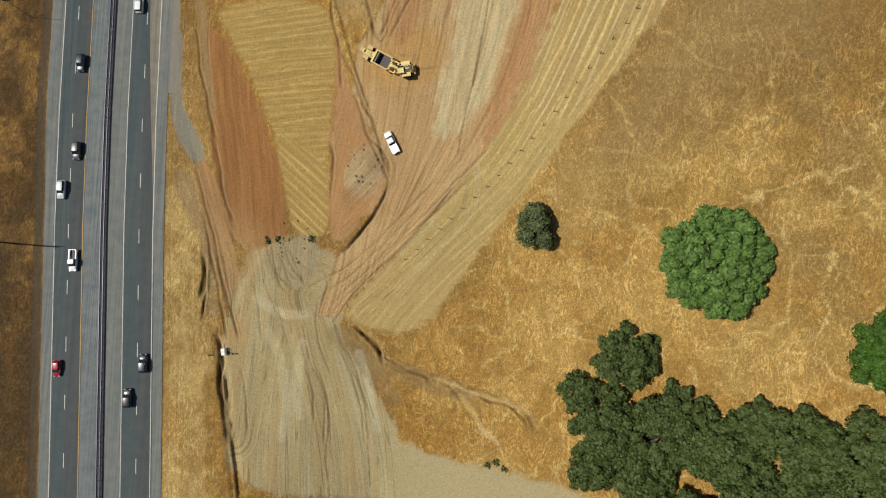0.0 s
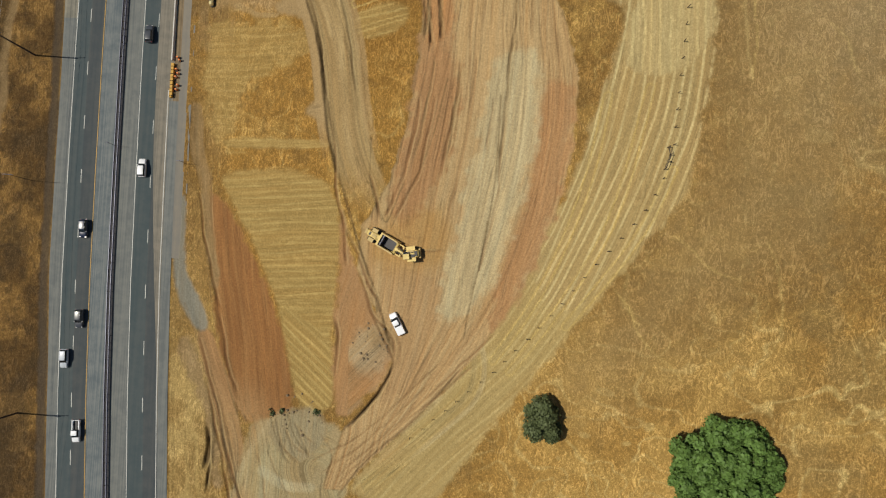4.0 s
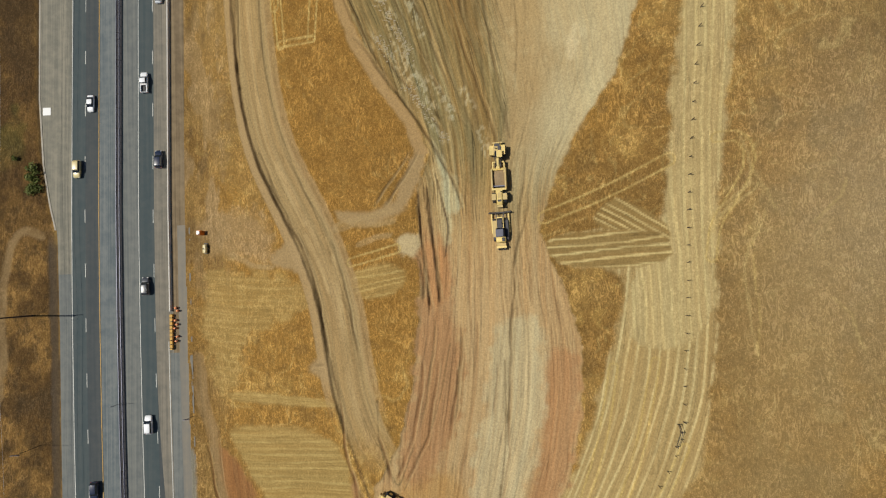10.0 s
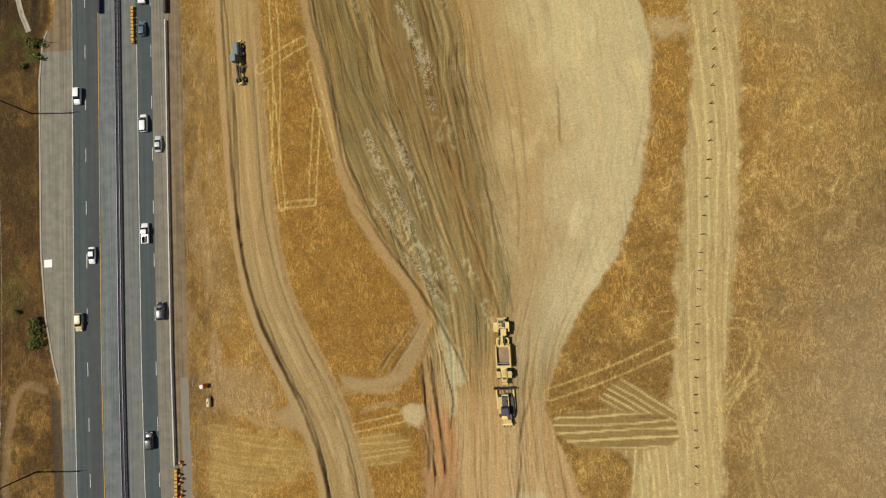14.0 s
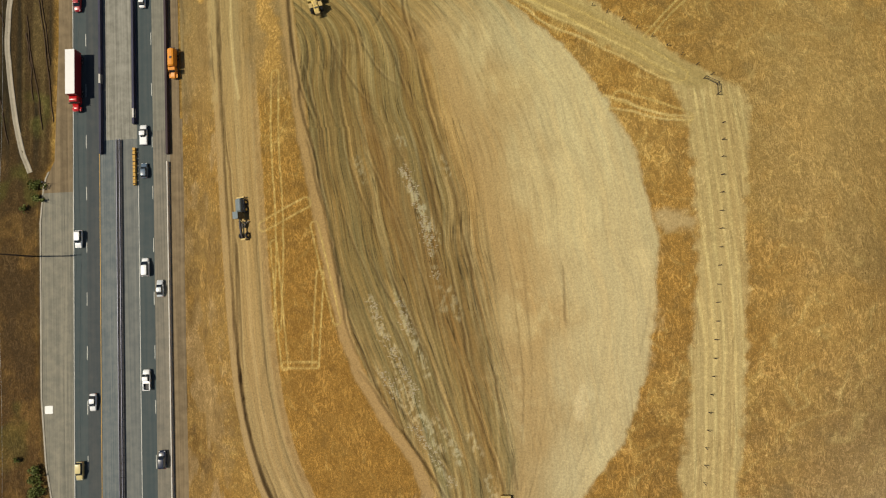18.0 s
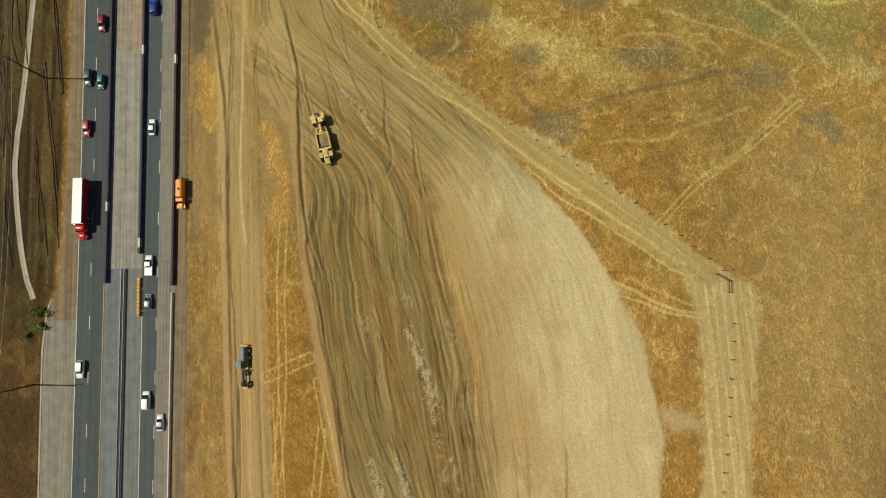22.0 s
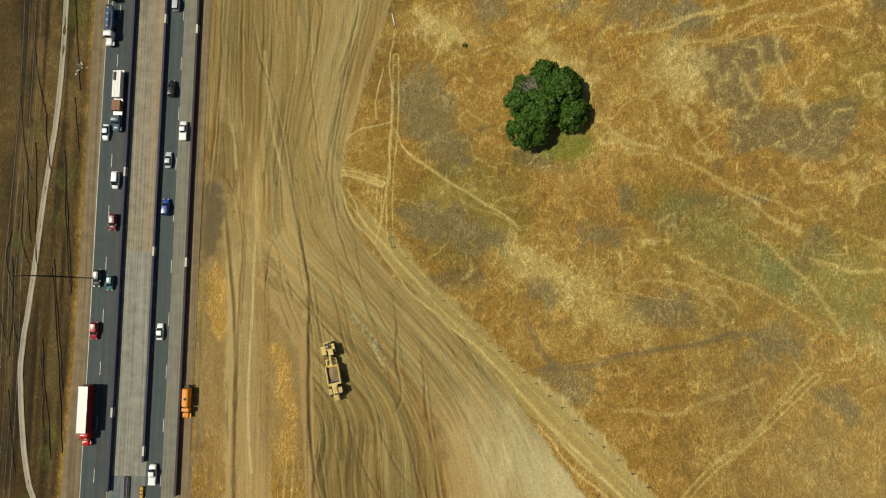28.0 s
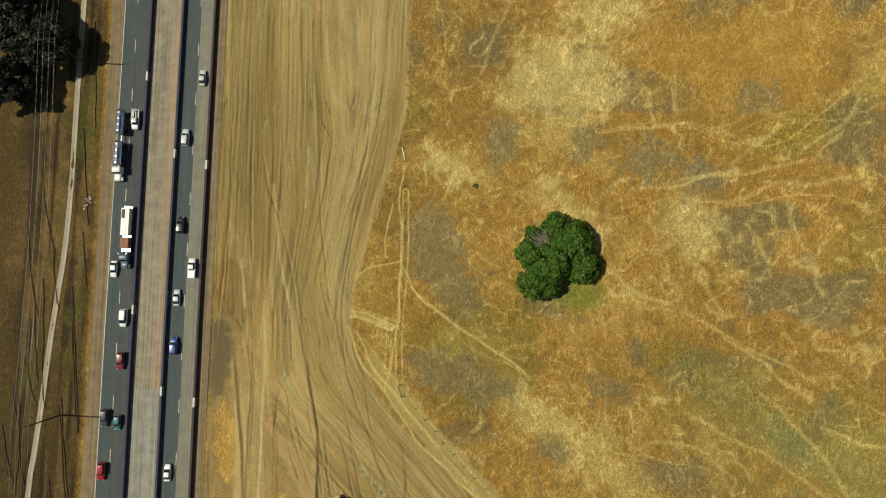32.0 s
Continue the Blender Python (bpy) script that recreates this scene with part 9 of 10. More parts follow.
def leafy(blobs, per_blob, size, rng):
    """Small leaf sprays, folded along the middle, over a crown of uneven clumps."""
    verts, faces = [], []
    for cx, cy, cz, r, flat in blobs:
        n = int(per_blob * (r / 2.0) ** 2)
        d = rng.normal(size=(n, 3))
        d /= np.linalg.norm(d, axis=1)[:, None]
        d[:, 2] = np.where(rng.random(n) < 0.8, np.abs(d[:, 2]), d[:, 2])
        rad = r * (0.6 + 0.6 * rng.random(n))
        c = np.array((cx, cy, cz)) + d * rad[:, None] * (1, 1, flat)
        nrm = d + rng.normal(scale=0.45, size=(n, 3))
        nrm /= np.linalg.norm(nrm, axis=1)[:, None]
        t = np.cross(nrm, rng.normal(size=(n, 3)))
        t /= np.linalg.norm(t, axis=1)[:, None]
        b = np.cross(nrm, t)
        s = (size * (0.6 + 0.8 * rng.random(n)))[:, None]
        q = np.stack([c - t * s - b * s * 0.5, c + t * s * 0.2 - b * s * 0.9, c + t * s, c + b * s * 0.8, c - t * s * 0.6 + b * s * 0.5 - nrm * s * 0.3], 1)
        o = len(verts) * 5
        verts.append(q.reshape(-1, 3))
        base = sum(len(v) for v in verts[:-1])
        faces.append(np.arange(n * 5).reshape(n, 5) + base)
    v, f = np.concatenate(verts), np.concatenate(faces)
    me = bpy.data.meshes.new("crown")
    me.vertices.add(len(v))
    me.vertices.foreach_set("co", v.astype(np.float32).ravel())
    me.loops.add(f.size)
    me.loops.foreach_set("vertex_index", f.astype(np.int32).ravel())
    me.polygons.add(len(f))
    me.polygons.foreach_set("loop_start", np.arange(0, f.size, 5, dtype=np.int32))
    me.update()
    return me


def tree(name, label, x, y, radius, high, mat, seed, clumps=34, stretch=1.0, heading=0.0, group="", leaf=0.34, density=330, gap=0.0, heaps=()):
    rng = np.random.default_rng(seed)
    o = thing(name, label, "tree", group)
    blobs = []
    a0 = radians(heading)
    lobes = [(rng.uniform(0, 6.28), rng.uniform(0.0, 0.3)) for _ in range(5)]
    for k in range(clumps):
        a, q = 2.39996 * k + rng.normal(scale=0.35), math.sqrt((k + 0.5) / clumps)
        if rng.random() < 0.06 + gap:
            continue
        edge = 1.0 + sum(d * math.cos((n + 2) * (a - p)) for n, (p, d) in enumerate(lobes)) * 0.35
        q = q * (0.82 + 0.2 * rng.random()) * min(edge, 1.12)
        bx, by = math.cos(a) * q * radius * stretch, math.sin(a) * q * radius
        bx, by = bx * math.cos(a0) - by * math.sin(a0), bx * math.sin(a0) + by * math.cos(a0)
        bz = high * (0.88 - 0.45 * q * q) + rng.normal(scale=0.07 * high)
        blobs.append((bx, by, bz, (radius * (0.08 + 0.10 * rng.random() ** 2) + 0.35) * min(1.0, 7.5 / clumps**0.4), 0.7))
    for hx, hy, hr, hz in heaps:
        count = int(16 + hr * hr * 3.2)
        for k in range(count):
            a, q = 2.39996 * k + rng.normal(scale=0.4), math.sqrt((k + 0.5) / count) * (0.85 + 0.25 * rng.random())
            blobs.append((hx + math.cos(a) * q * hr, hy + math.sin(a) * q * hr, hz * (1 - 0.5 * q * q) + rng.normal(scale=0.4), 0.75 + 0.75 * rng.random() ** 2, 0.75))
    limbs = bmesh.new()
    tube(limbs, (0, 0, -0.6), (0.15, 0.1, high * 0.28), radius * 0.075, radius * 0.055, 9)
    for b in blobs[::3]:
        mid = Vector((b[0] * 0.45, b[1] * 0.45, high * 0.5))
        tube(limbs, (0.15, 0.1, high * 0.26), mid, radius * 0.03, radius * 0.02, 6)
        tube(limbs, mid, (b[0], b[1], b[2]), radius * 0.02, radius * 0.008, 5)
    part("trunk", limbs, bark, o, "grey trunk and limbs")
    me = leafy(blobs, density, leaf, rng)
    me.materials.append(mat)
    crown = new("crown", me)
    crown.parent = o
    o.location = (x, y, lie(x, y))
    return o


rng_oak = np.random.default_rng(12)
BIG_HEAPS = []
for k in range(46):  # a wide crown of many small domes with gaps between them
    a, q = 2.39996 * k, 10.6 * math.sqrt((k + 0.5) / 46) * rng_oak.uniform(0.92, 1.04)
    BIG_HEAPS.append((math.cos(a) * q * 1.03, math.sin(a) * q, rng_oak.uniform(0.95, 1.5), 9.8 - 0.028 * q * q + rng_oak.uniform(-0.7, 0.7)))
OAKS = "oaks on the dry slope"
tree("oak_tree", "small dark grey-green oak with a ragged crown on dry grass", 20.2, 14.3, 4.6, 5.5, oak_grey, 5, 0, 0.8, 0, OAKS, 0.28, 330, 0.15, ((0.0, 2.9, 1.9, 5.2), (-1.6, -2.2, 1.8, 4.6), (2.3, -2.7, 1.7, 4.4), (-2.0, 1.6, 1.1, 3.8), (0.7, 0.1, 2.0, 5.6), (1.9, 1.4, 1.0, 4.2)))
tree("oak_tree", "large round sunlit green oak standing alone on dry grass", 55.9, 7.0, 11.4, 9.5, oak_light, 3, 0, 1.0, 0, OAKS, 0.32, 360, 0.0, BIG_HEAPS)
for k, (x, y, r, h, s) in enumerate(((40.5, -14.5, 6.6, 8, 1.15), (31.8, -23.0, 4.6, 6, 1.0), (38.5, -30.0, 8.0, 9, 1.1), (50.5, -29.0, 8.6, 9, 1.1), (35.5, -39.5, 6.0, 8, 1.0),
                                     (46.0, -40.0, 7.0, 8, 1.0), (60.0, -32.5, 8.0, 9, 1.0), (67.0, -26.5, 5.6, 7, 1.0), (74.5, -31.0, 8.6, 9, 1.0), (85.0, -30.5, 8.6, 9, 1.0), (66.0, -42.0, 8.0, 9, 1.0), (80.0, -45.0, 9.0, 9, 1.0), (96.0, -40, 9.0, 9, 1.0), (56.0, -50.0, 8.0, 9, 1.0))):
    tree("oak_tree", "dark green oak in a dense grove on the slope", x, y, r, h, oak_dark, 10 + k, int(30 + r * 11), s, 20 * k, OAKS, 0.32, 320)
tree("oak_tree", "bright green leafy tree beside the oak grove", 87.0, -10.5, 8.2, 8, oak_bright, 30, 130, 1.0, 0, OAKS, 0.3, 380)
OAK_HEAPS = [(a * 1.38 + 0.1, b * 1.17 + 0.3, r * 1.16, h) for a, b, r, h in ((3.2, 2.6, 4.6, 10.5), (-0.6, -1.8, 4.6, 9.8), (-4.4, 0.2, 2.9, 8.2), (-3.6, -6.0, 3.4, 8.0), (5.6, -2.6, 3.4, 8.8), (0.2, 6.2, 2.8, 8.6), (-1.0, -7.0, 2.2, 6.5), (-4.0, 4.8, 0.9, 6.0))]
lone_oak = tree("oak_tree", "dark green spreading oak with one bare grey side on dry grass", 20.4, 331.5, 9.8, 10.5, oak_bright, 37, 0, 1.0, 0, OAKS, 0.3, 380, 0.0, OAK_HEAPS)
for k, (a, reach, high) in enumerate((2.0 + 0.055 * j, 7.0 + 1.5 * math.sin(3.1 * j), 7.9 + 0.8 * math.sin(1.7 * j)) for j in range(16)):
    tip = Vector((math.cos(a) * reach, math.sin(a) * reach, high))
    part("bare_branch", tubes(((math.cos(a) * 2.4, math.sin(a) * 2.4, 6.6), tip, 0.08, 0.03, 5), (tip * 0.72, tip + Vector((0.9 * (-1) ** k, 0.7, 0.3)), 0.06, 0.02, 4)), pale_twig, lone_oak, "bare grey branch")
tree("gum_tree", "dark gum tree beside the drainage channel and the wires", -123.5, 389.0, 9.0, 13, gum_dark, 32, 130, 1.1, 0, "roadside gums", 0.4, 300)
tree("gum_tree", "dark gum tree beside the drainage channel and the wires", -131.0, 399.0, 9.0, 14, gum_dark, 33, 130, 1.0, 0, "roadside gums", 0.4, 300)
tree("gum_tree", "dark gum tree beside the drainage channel and the wires", -131.0, 377.0, 7.5, 12, gum_dark, 34, 110, 1.0, 0, "roadside gums", 0.4, 300)


def shrub(label, x, y, r, h, mat, seed, group="roadside shrubs"):
    rng = np.random.default_rng(seed)
    o = thing("shrub", label, "shrub", group)
    blobs = [(rng.normal(scale=r * 0.4), rng.normal(scale=r * 0.4), h * (0.35 + 0.3 * rng.random()), r * (0.3 + 0.22 * rng.random()), 0.8) for _ in range(11)]
    me = leafy(blobs, 240, 0.2, rng)
    me.materials.append(mat)
    new("leaves", me).parent = o
    stems = bmesh.new()
    for b in blobs:
        tube(stems, (0, 0, -0.2), b[:3], 0.05, 0.02, 5)
    part("stem", stems, bark, o)
    o.location = (x, y, lie(x, y))
    return o


for k, (x, y, r) in enumerate(((-114.6, 135.6, 2.6), (-114.9, 139.6, 2.3), (-113.8, 215.0, 1.5), (-114.3, 218.6, 1.8), (-119.5, 144.0, 0.9), (-117.5, 212.0, 1.0))):
    shrub("olive green roadside bush beside the turnout edge", x, y, r, 1.6, roadside_green, 50 + k)
shrub("small round dark bush alone in dry grass", 0.3, 351.4, 0.8, 0.8, oak_dark, 70, "")
for k, (x, y) in enumerate(((-45.5, 9.5), (-43.0, 10.3), (-34.0, 10.4), (12.5, -44.0), (14.5, -43.0), (16.5, -44.5))):
    shrub("small grey weed clump on bare soil", x, y, 0.9, 0.6, oak_grey, 80 + k, "weed clumps")

# ---- poles, wires, signs ----
pole_wood = material("dark_pole_timber", (0.07, 0.05, 0.04), 0.9, grain=0.25, size=0.4)
wire_mat = material("overhead_wire", (0.35, 0.36, 0.38), 0.4, 0.7)
ceramic = material("grey_insulator", (0.3, 0.3, 0.3), 0.3)
POLES = ((-112.0, 6.6, 15.6), (-115.0, 101.3, 15.8), (-115.4, 198.6, 15.8), (-114.4, 284.6, 15.8), (-114.2, 385.6, 15.8), (-113.5, -90.0, 15.6), (-113.8, 480.0, 15.8))
for x, y, h in POLES:
    o = thing("utility_pole", "tall dark timber utility pole with a cross arm beside the highway", "utility pole", "utility poles")
    part("pole", tubes(((0, 0, -1), (0, 0, h), 0.24, 0.15, 10)), pole_wood, o)
    part("cross_arm", boxes((0, 0.14, h - 0.6, 4.6, 0.14, 0.18, Matrix.Rotation(radians(3), 4, "Z"))), pole_wood, o)
    part("cross_arm", boxes((0, 0.14, h - 2.4, 2.6, 0.14, 0.16)), pole_wood, o)
    for k in (-2.2, -0.8, 0.8, 2.2):
        part("insulator", tubes(((k, 0.14, h - 0.42), (k, 0.14, h - 0.15), 0.07, 0.05, 8)), ceramic, o)
    o.location = (x, y, 0)
for (x0, y0, h0), (x1, y1, h1) in zip(sorted(POLES, key=lambda p: p[1]), sorted(POLES, key=lambda p: p[1])[1:]):
    for k, off in enumerate((-2.2, -0.8, 0.8, 2.2)):
        cu = bpy.data.curves.new("overhead_wire", "CURVE")
        cu.dimensions, cu.bevel_depth, cu.bevel_resolution = "3D", 0.024, 1
        sp = cu.splines.new("POLY")
        sp.points.add(12)
        for i_, q in enumerate(sp.points):
            a = i_ / 12
            q.co = (x0 + off + (x1 - x0) * a, y0 + 0.14 + (y1 - y0) * a, h0 - 0.15 + (h1 - h0) * a - 1.6 * 4 * a * (1 - a), 1)
        cu.materials.append(wire_mat)
        tagged(new("overhead_wire", cu), "pale sagging overhead wire between timber poles", "wire", "overhead wires")


def sign_post(x, y, h, label, arm=1.2, z=0.0):
    o = thing("sign_post", label, "sign", "small roadside posts")
    part("post", tubes(((0, 0, -0.3), (0, 0, h), 0.07, 0.05, 8)), dark_wood, o)
    part("sign_panel", boxes((0, 0, h - 0.9, arm, 0.05, 0.8)), steel, o, "plain grey metal panel")
    o.location = (x, y, z)
    return o


sign_post(-91.4, 77.3, 4.6, "slim steel post with a small panel in the median", 0.7)
sign_post(-72.4, 73.2, 4.4, "slim roadside post with a small panel on the verge", 1.6)
sign_post(-112.6, 67.2, 9.6, "slim tall post with a cross panel on the brown verge", 2.2)
sign_post(-110.6, 218.6, 3.0, "slim short post with a small panel on the shoulder", 0.8)
panel = thing("survey_target", "square white survey panel lying on the paved shoulder", "survey panel")
part("board", boxes((0, 0, 0, 2.15, 2.15, 0.05)), material("white_board", (0.82, 0.82, 0.80), 0.6, grain=0.03), panel)
part("edging", boxes((0, 1.06, 0.04, 2.15, 0.05, 0.03), (0, -1.06, 0.04, 2.15, 0.05, 0.03)), paint_white, panel)
panel.location = (-111.3, 156.7, 0.0)

# ---- drainage and erosion control on the west verge ----
channel_mat = material("pale_channel_concrete", (0.34, 0.30, 0.23), 0.9, grain=0.3, size=0.7)
wattle_mat = material("old_straw_roll", (0.09, 0.055, 0.03), 0.95, grain=0.4, size=0.25, bump=0.05)


def swept(name, pts, prof, mat, label, category, group="", rounds=2, kind=""):
    p = rounded(pts, rounds, False)
    bm, rows = bmesh.new(), []
    for k, (x, y) in enumerate(p):
        d = p[min(k + 1, len(p) - 1)] - p[max(k - 1, 0)]
        d = d / np.hypot(*d)
        z = lie(x, y)
        wob = 0.12 * math.sin(k * 1.7) if prof is ROLL else 0.0
        rows.append([bm.verts.new((x + d[1] * (a + wob), y - d[0] * (a + wob), z + h)) for a, h in prof])
    n = len(prof)
    for r, s in zip(rows, rows[1:]):
        for k in range(n):
            bm.faces.new((r[k], r[(k + 1) % n], s[(k + 1) % n], s[k]))
    bm.faces.new(rows[0])
    bm.faces.new(rows[-1][::-1])
    bmesh.ops.recalc_face_normals(bm, faces=bm.faces)
    return tagged(part(name, bm, mat), label, category, group, kind)


CHANNEL = ((-0.75, 0.14), (-0.55, 0.16), (0, 0.04), (0.55, 0.16), (0.75, 0.14), (0.75, -0.3), (-0.75, -0.3))
ROLL = tuple((0.14 * math.cos(a), 0.12 + 0.14 * math.sin(a)) for a in np.linspace(0, 2 * math.pi, 7)[:-1])
swept("drainage_channel", ((-115, 430), (-115, 404), (-115.3, 382), (-115.5, 334), (-118.2, 312), (-120.5, 280), (-122.5, 262), (-121.6, 249), (-119, 230), (-116, 222)), CHANNEL, channel_mat,
      "pale concrete lined drainage channel curving along the verge", "drainage channel")
for pts in (((-111.3, 336), (-110.4, 328), (-109.3, 320)), ((-113.5, 320.5), (-112, 300), (-109.6, 279.5)), ((-115, 287), (-112.1, 264), (-110.6, 250), (-109.4, 236)),
            ((-117, 262), (-114, 248), (-112.5, 234)), ((-111.5, 398), (-110.2, 380), (-109.6, 366)), ((-113, 366), (-111.3, 350), (-110, 338)), ((-119.8, 334), (-118.6, 322), (-116.8, 314)),
            ((-121.8, 322.7), (-120.7, 308.3), (-120.5, 295.6), (-119.1, 286.2)), ((-127, 297.8), (-128.8, 289.1), (-125.6, 281.4), (-125.7, 273.6), (-123.2, 264.4)), ((-124.7, 311.4), (-124.4, 301.9), (-124.4, 294), (-121.6, 287.7)), ((-130.6, 281.3), (-128.7, 272), (-126.4, 265.8)), ((-114.6, 289.4), (-113.3, 277), (-111.4, 264.6), (-110.2, 252.4)), ((-113.2, 319.7), (-111.9, 305.3), (-110.5, 292.7), (-109.3, 281.7)), ((-116.8, 262.2), (-115.8, 252.3)), ((-116.6, 267.1), (-115.6, 255.7), (-115.2, 242.7)), ((-110.5, 290), (-109.3, 279.9)), ((-122.1, 230.3), (-124.4, 243.3), (-125.2, 253)), ((-124, 318), (-123, 304), (-121.6, 294)), ((-127, 336), (-125.2, 322), (-122.6, 312)), ((-126.5, 290), (-125.4, 276), (-125.8, 262)), ((-124, 352), (-122, 340), (-119, 330))):
    swept("straw_wattle", pts, ROLL, wattle_mat, "old brown straw wattle laid along the slope", "straw wattle", "straw wattles")

# ---- stake fence on the ridge ----
FENCE = ((-10, 6), (9, 23.5), (21, 37), (30, 49), (38.3, 59.5), (42.3, 66.9), (44.1, 72.9), (45.1, 87.2), (46.6, 102.8), (47.4, 119.7), (49, 150), (51.8, 180), (54.4, 200.8), (57, 217))
RIDGE = ((56, 225.5), (44.5, 236.4), (34.9, 245), (16.6, 261.3), (-1.1, 275.7), (-14.5, 290.2), (-20.2, 298), (-19.5, 314), (-20.4, 356), (-20, 395))
stake_steel = material("dark_steel_stake", (0.06, 0.045, 0.04), 0.6, 0.4, grain=0.2, size=0.2)
for pts, label in ((FENCE, "row of dark steel stakes along the mown strip"), (RIDGE, "row of dark steel stakes along the mown ridge")):
    o = thing("stake_fence", label, "fence", "stake rows")
    p = np.array(pts, float)
    seg = np.hypot(*np.diff(p, axis=0).T)
    run = np.concatenate([[0], np.cumsum(seg)])
    me = None
    rng = random.Random(5)
    for s in np.arange(0, run[-1], 3.7):
        x, y = float(np.interp(s, run, p[:, 0])), float(np.interp(s, run, p[:, 1]))
        if me is None:
            ob = part("stake", boxes((0, 0, -0.4, 0.06, 0.16, 1.9), (0, 0, 1.0, 0.1, 0.12, 0.45)), stake_steel, o)
            me = ob.data
        else:
            ob = new("stake", me)
            ob.parent = o
        ob.matrix_basis = pose(x, y, lie(x, y), rng.uniform(-5, 5), rng.uniform(-5, 5), rng.uniform(0, 60))


def corner_brace(spots, label):
    o = thing("fence_brace", label, "fence brace", "corner braces")
    z = [lie(x, y) for x, y in spots]
    for (x, y), h in zip(spots, z):
        part("post", tubes(((x, y, h - 0.5), (x, y, h + 1.6), 0.09)), stake_steel, o)
    for (a, za), (b, zb) in zip(zip(spots, z), list(zip(spots, z))[1:]):
        part("rail", tubes(((*a, za + 1.45), (*b, zb + 1.45), 0.06)), stake_steel, o)
        part("rail", tubes(((*a, za + 0.5), (*b, zb + 0.5), 0.05)), stake_steel, o)
    return o


corner_brace(((54.4, 224.8), (56.8, 223.3), (56.5, 221.0)), "dark pipe corner brace at the fence's bend")
corner_brace(((42.6, 69.6), (43.6, 72.6), (43.2, 74.2)), "dark pipe corner brace beside the mown strip")
corner_brace(((-19.6, 296.2), (-18.6, 293.4)), "dark pipe brace at the ridge's end")

# ---- small site things ----
tower = thing("light_tower", "white towable light tower with a lamp mast on the dirt", "light tower")
part("housing", loft(((-1.0, 0.55, 0.5, 1.3), (-0.9, 0.6, 0.45, 1.45), (0.7, 0.6, 0.45, 1.45), (0.8, 0.55, 0.5, 1.3)), 0.08), box_white, tower)
part("mast", tubes(((0.1, 0, 1.3), (0.1, 0, 5.6), 0.07)), rim_mat, tower)
for dx, dz in ((-0.45, 5.5), (0.45, 5.5), (-0.45, 5.9), (0.45, 5.9)):
    part("lamp", boxes((0.1 + dx, 0, dz, 0.45, 0.25, 0.3)), trim_black, tower)
part("lamp_bar", boxes((0.1, 0, 5.6, 1.5, 0.08, 0.08)), rim_mat, tower)
for s in (-1, 1):
    part("outrigger", boxes((s * 0.9, 0.2, 0.35, 0.8, 0.1, 0.1)), rim_mat, tower)
part("drawbar", boxes((0, 1.3, 0.4, 0.1, 1.4, 0.1)), trim_black, tower)
wheels(tower, [(-0.7, -0.2), (0.7, -0.2)], 0.3, 0.18)
set_on(tower, -55.0, -18.8, 10)
toilet = thing("portable_toilet", "orange portable toilet with a pale roof on dry grass", "portable toilet")
part("cabin", boxes((0, 0, 0, 1.15, 1.15, 2.1, None, 0.96)), orange_plastic, toilet)
part("roof", loft(((-0.5, 0.42, 2.05, 2.2), (-0.3, 0.5, 2.05, 2.3), (0.3, 0.5, 2.05, 2.3), (0.5, 0.42, 2.05, 2.2)), 0.06), box_white, toilet, "pale roof")
part("door", boxes((0.0, 0.59, 0.15, 0.7, 0.04, 1.75)), orange_plastic, toilet)
part("vent_pipe", tubes(((0.4, -0.4, 2.1), (0.4, -0.4, 2.6), 0.06)), trim_black, toilet)
set_on(toilet, -69.0, 121.6, 0)
wash = thing("hand_wash_trailer", "small cream storage tank trailer on dry grass", "trailer")
part("tank", loft(((-1.3, 0.4, 0.5, 1.0), (-1.1, 0.55, 0.45, 1.4), (0.9, 0.55, 0.45, 1.4), (1.1, 0.4, 0.5, 1.0)), 0.16), paints["cream"], wash)
part("frame", boxes((0, 0, 0.35, 1.0, 2.9, 0.1)), trim_black, wash)
part("lid", tubes(((0, -0.1, 1.38), (0, -0.1, 1.5), 0.22, 0.2, 10)), trim_black, wash)
part("drawbar", boxes((0, 1.8, 0.35, 0.1, 1.0, 0.1)), trim_black, wash)
wheels(wash, [(-0.62, -0.2), (0.62, -0.2)], 0.3, 0.18)
set_on(wash, -67.8, 117.4, 0)
rock_mat = material("broken_earth_clod", (0.20, 0.15, 0.09), 0.95, grain=0.3, size=0.3)
crumb_clay = material("pale_clay_crumbs", (0.37, 0.31, 0.20), 0.95, grain=0.25, size=0.4)
pale_junk = material("pale_debris", (0.55, 0.52, 0.45), 0.8, grain=0.2, size=0.3)


def clods(name, label, x, y, spread, count, size, mat, seed):
    """Loose lumps, each with uneven facets, joined as one heap."""
    rng, bm = random.Random(seed), bmesh.new()
    for _ in range(count):
        a, q = rng.uniform(0, 6.28), spread * math.sqrt(rng.random())
        px, py = x + math.cos(a) * q, y + math.sin(a) * q
        s = size * rng.uniform(0.5, 1.4)
        m = Matrix.Translation((px, py, lie(px, py) + s * 0.3)) @ Matrix.Rotation(rng.uniform(0, 6), 4, "Z") @ Matrix.Diagonal((s, s * rng.uniform(0.6, 1.2), s * rng.uniform(0.5, 0.9), 1))
        made = bmesh.ops.create_icosphere(bm, subdivisions=1, radius=0.6, matrix=m)
        for v in made["verts"]:
            v.co += Vector((rng.uniform(-1, 1), rng.uniform(-1, 1), rng.uniform(-1, 1))) * s * 0.12
    return tagged(part(name, bm, mat), label, "soil clods", "", "stuff")


clods("soil_clods", "scattered broken soil clods on the red dirt", -20, 29, 5, 26, 0.45, rock_mat, 1)
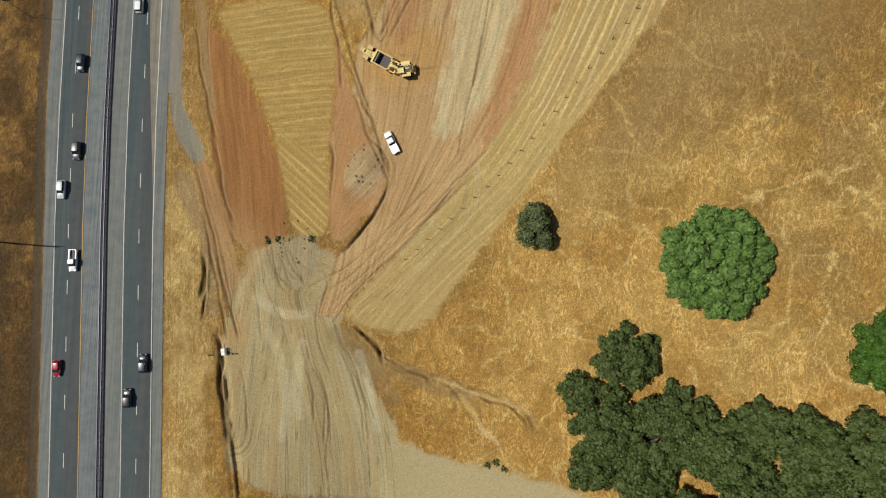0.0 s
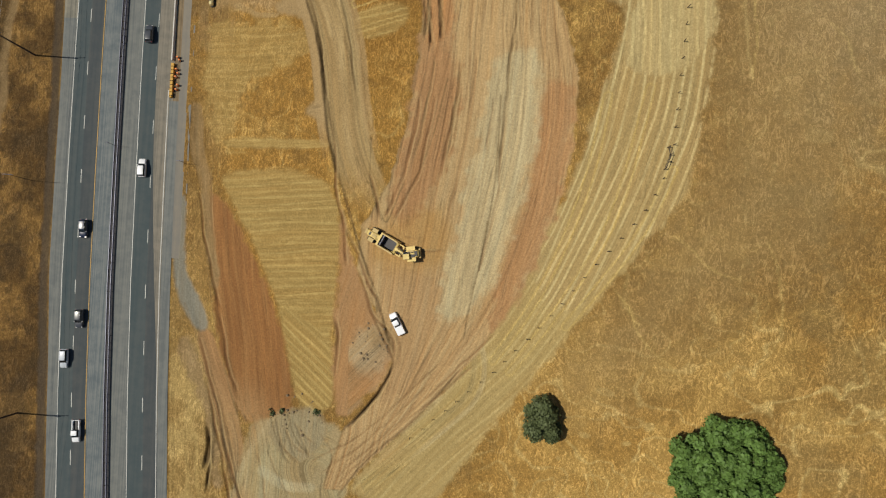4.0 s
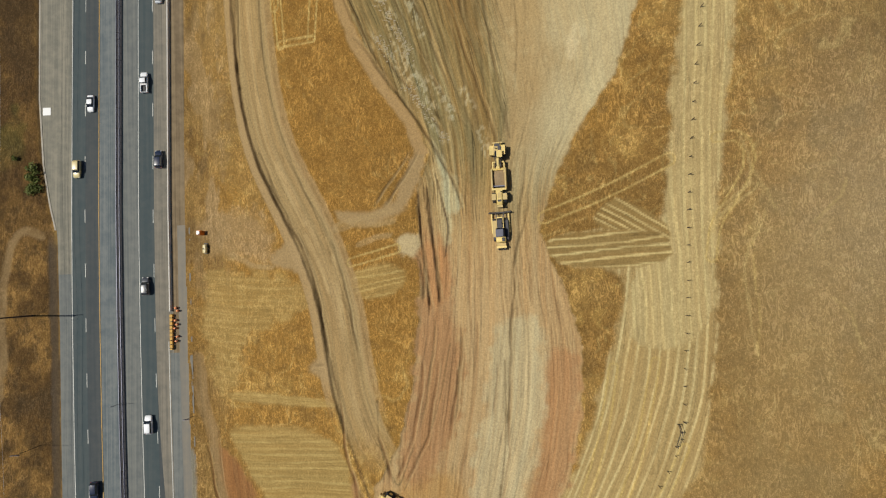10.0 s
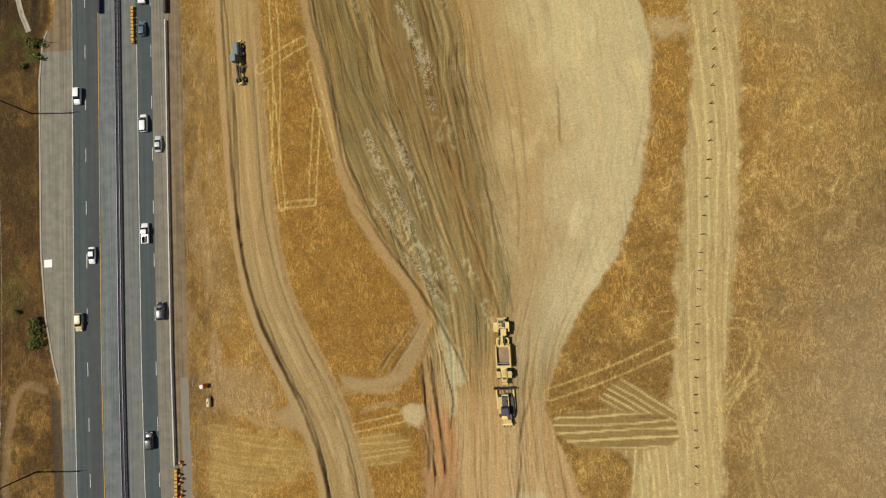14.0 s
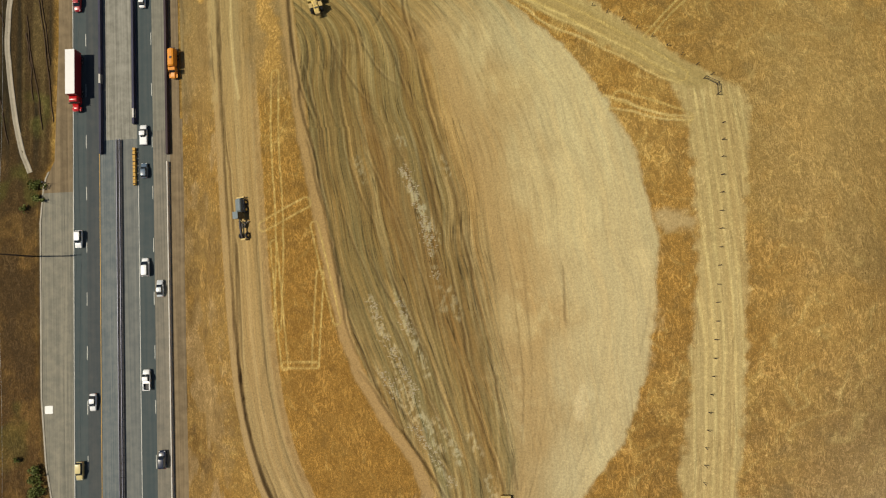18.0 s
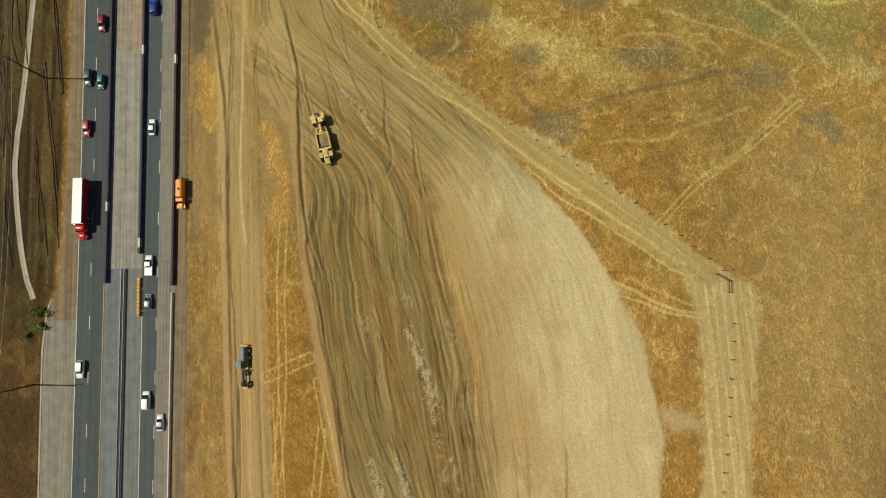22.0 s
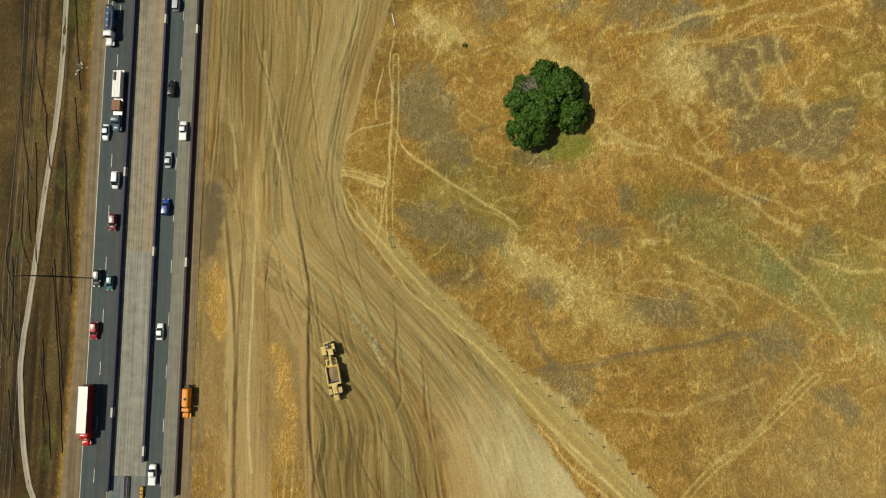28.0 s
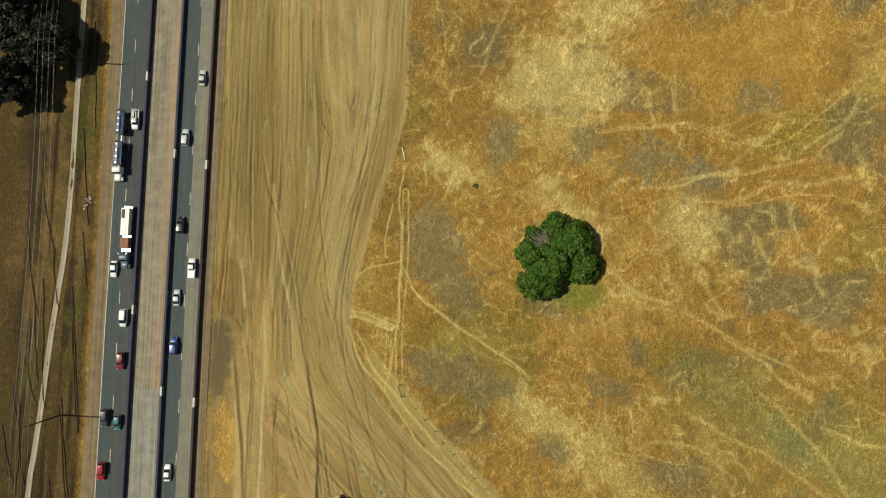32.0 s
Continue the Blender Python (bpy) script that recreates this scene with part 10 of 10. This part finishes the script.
clods("soil_clods", "scattered broken soil clods by the heaps", -38, 9.5, 6, 24, 0.45, rock_mat, 2)
clods("debris", "pale debris in the brown verge grass", -110.2, 344.5, 2.2, 12, 0.5, pale_junk, 3)

# pale clay crumbs broken up by crawler tracks
CRUMB_LINES = (
    ((-20.5, 182.2), (-16.1, 170.6), (-12.3, 164), (-10, 157.8)),
    ((-14.1, 182.6), (-9.3, 169.8), (-8.8, 167.7)),
    ((-18.4, 165.4), (-11.6, 152.6), (-3, 138.8)),
    ((-11.2, 213.2), (-5.8, 197.8), (-2.8, 179.2)),
    ((-22.8, 269.7), (-19.8, 262.5)),
    ((-10.6, 213.5), (-6.1, 199.2), (-3.5, 194.1)),
)
for k, line in enumerate(CRUMB_LINES):
    rng = np.random.default_rng(300 + k)
    p = rounded(line, 2, False)
    seg = np.hypot(*np.diff(p, axis=0).T)
    run = np.concatenate([[0], np.cumsum(seg)])
    verts, faces = [], []
    for _ in range(int(run[-1] * 8)):
        at = rng.uniform(0, run[-1])
        if grain(np.array([at / 3.0]), np.array([k * 7.0]), 93)[0] < 0.42:
            continue
        cx, cy = np.interp(at, run, p[:, 0]) + rng.normal(scale=0.75), np.interp(at, run, p[:, 1]) + rng.normal(scale=0.4)
        cz, r, turn = lie(cx, cy), rng.uniform(0.12, 0.42), rng.uniform(0, 6.28)
        ring = [(cx + math.cos(turn + a) * r * rng.uniform(0.6, 1.3), cy + math.sin(turn + a) * r * rng.uniform(0.3, 0.7)) for a in (0, 1.25, 2.5, 3.8, 5.0)]
        base = len(verts)
        verts += [(a, b, cz - 0.05) for a, b in ring] + [(cx + (a - cx) * 0.6, cy + (b - cy) * 0.6, cz + r * 0.3) for a, b in ring]
        faces += [(base + m, base + (m + 1) % 5, base + 5 + (m + 1) % 5, base + 5 + m) for m in range(5)] + [tuple(base + 5 + m for m in range(5))]
    me = bpy.data.meshes.new("clay_crumbs")
    me.from_pydata(verts, [], faces)
    me.materials.append(crumb_clay)
    tagged(new("clay_crumbs", me), "pale broken clay crumbs pressed into a rut", "clay crumbs", kind="stuff")

pipe = thing("drain_pipe", "white plastic pipe lying on bare earth beside the stakes", "pipe")
part("tube", tubes(((0, -1.9, 0.16), (0, 1.9, 0.16), 0.15, 0.15, 12)), box_white, pipe, "", True)
part("end_cap", tubes(((0, 1.85, 0.16), (0, 2.0, 0.16), 0.18, 0.18, 12)), rim_mat, pipe)
set_on(pipe, -20.6, 361.4, 14)
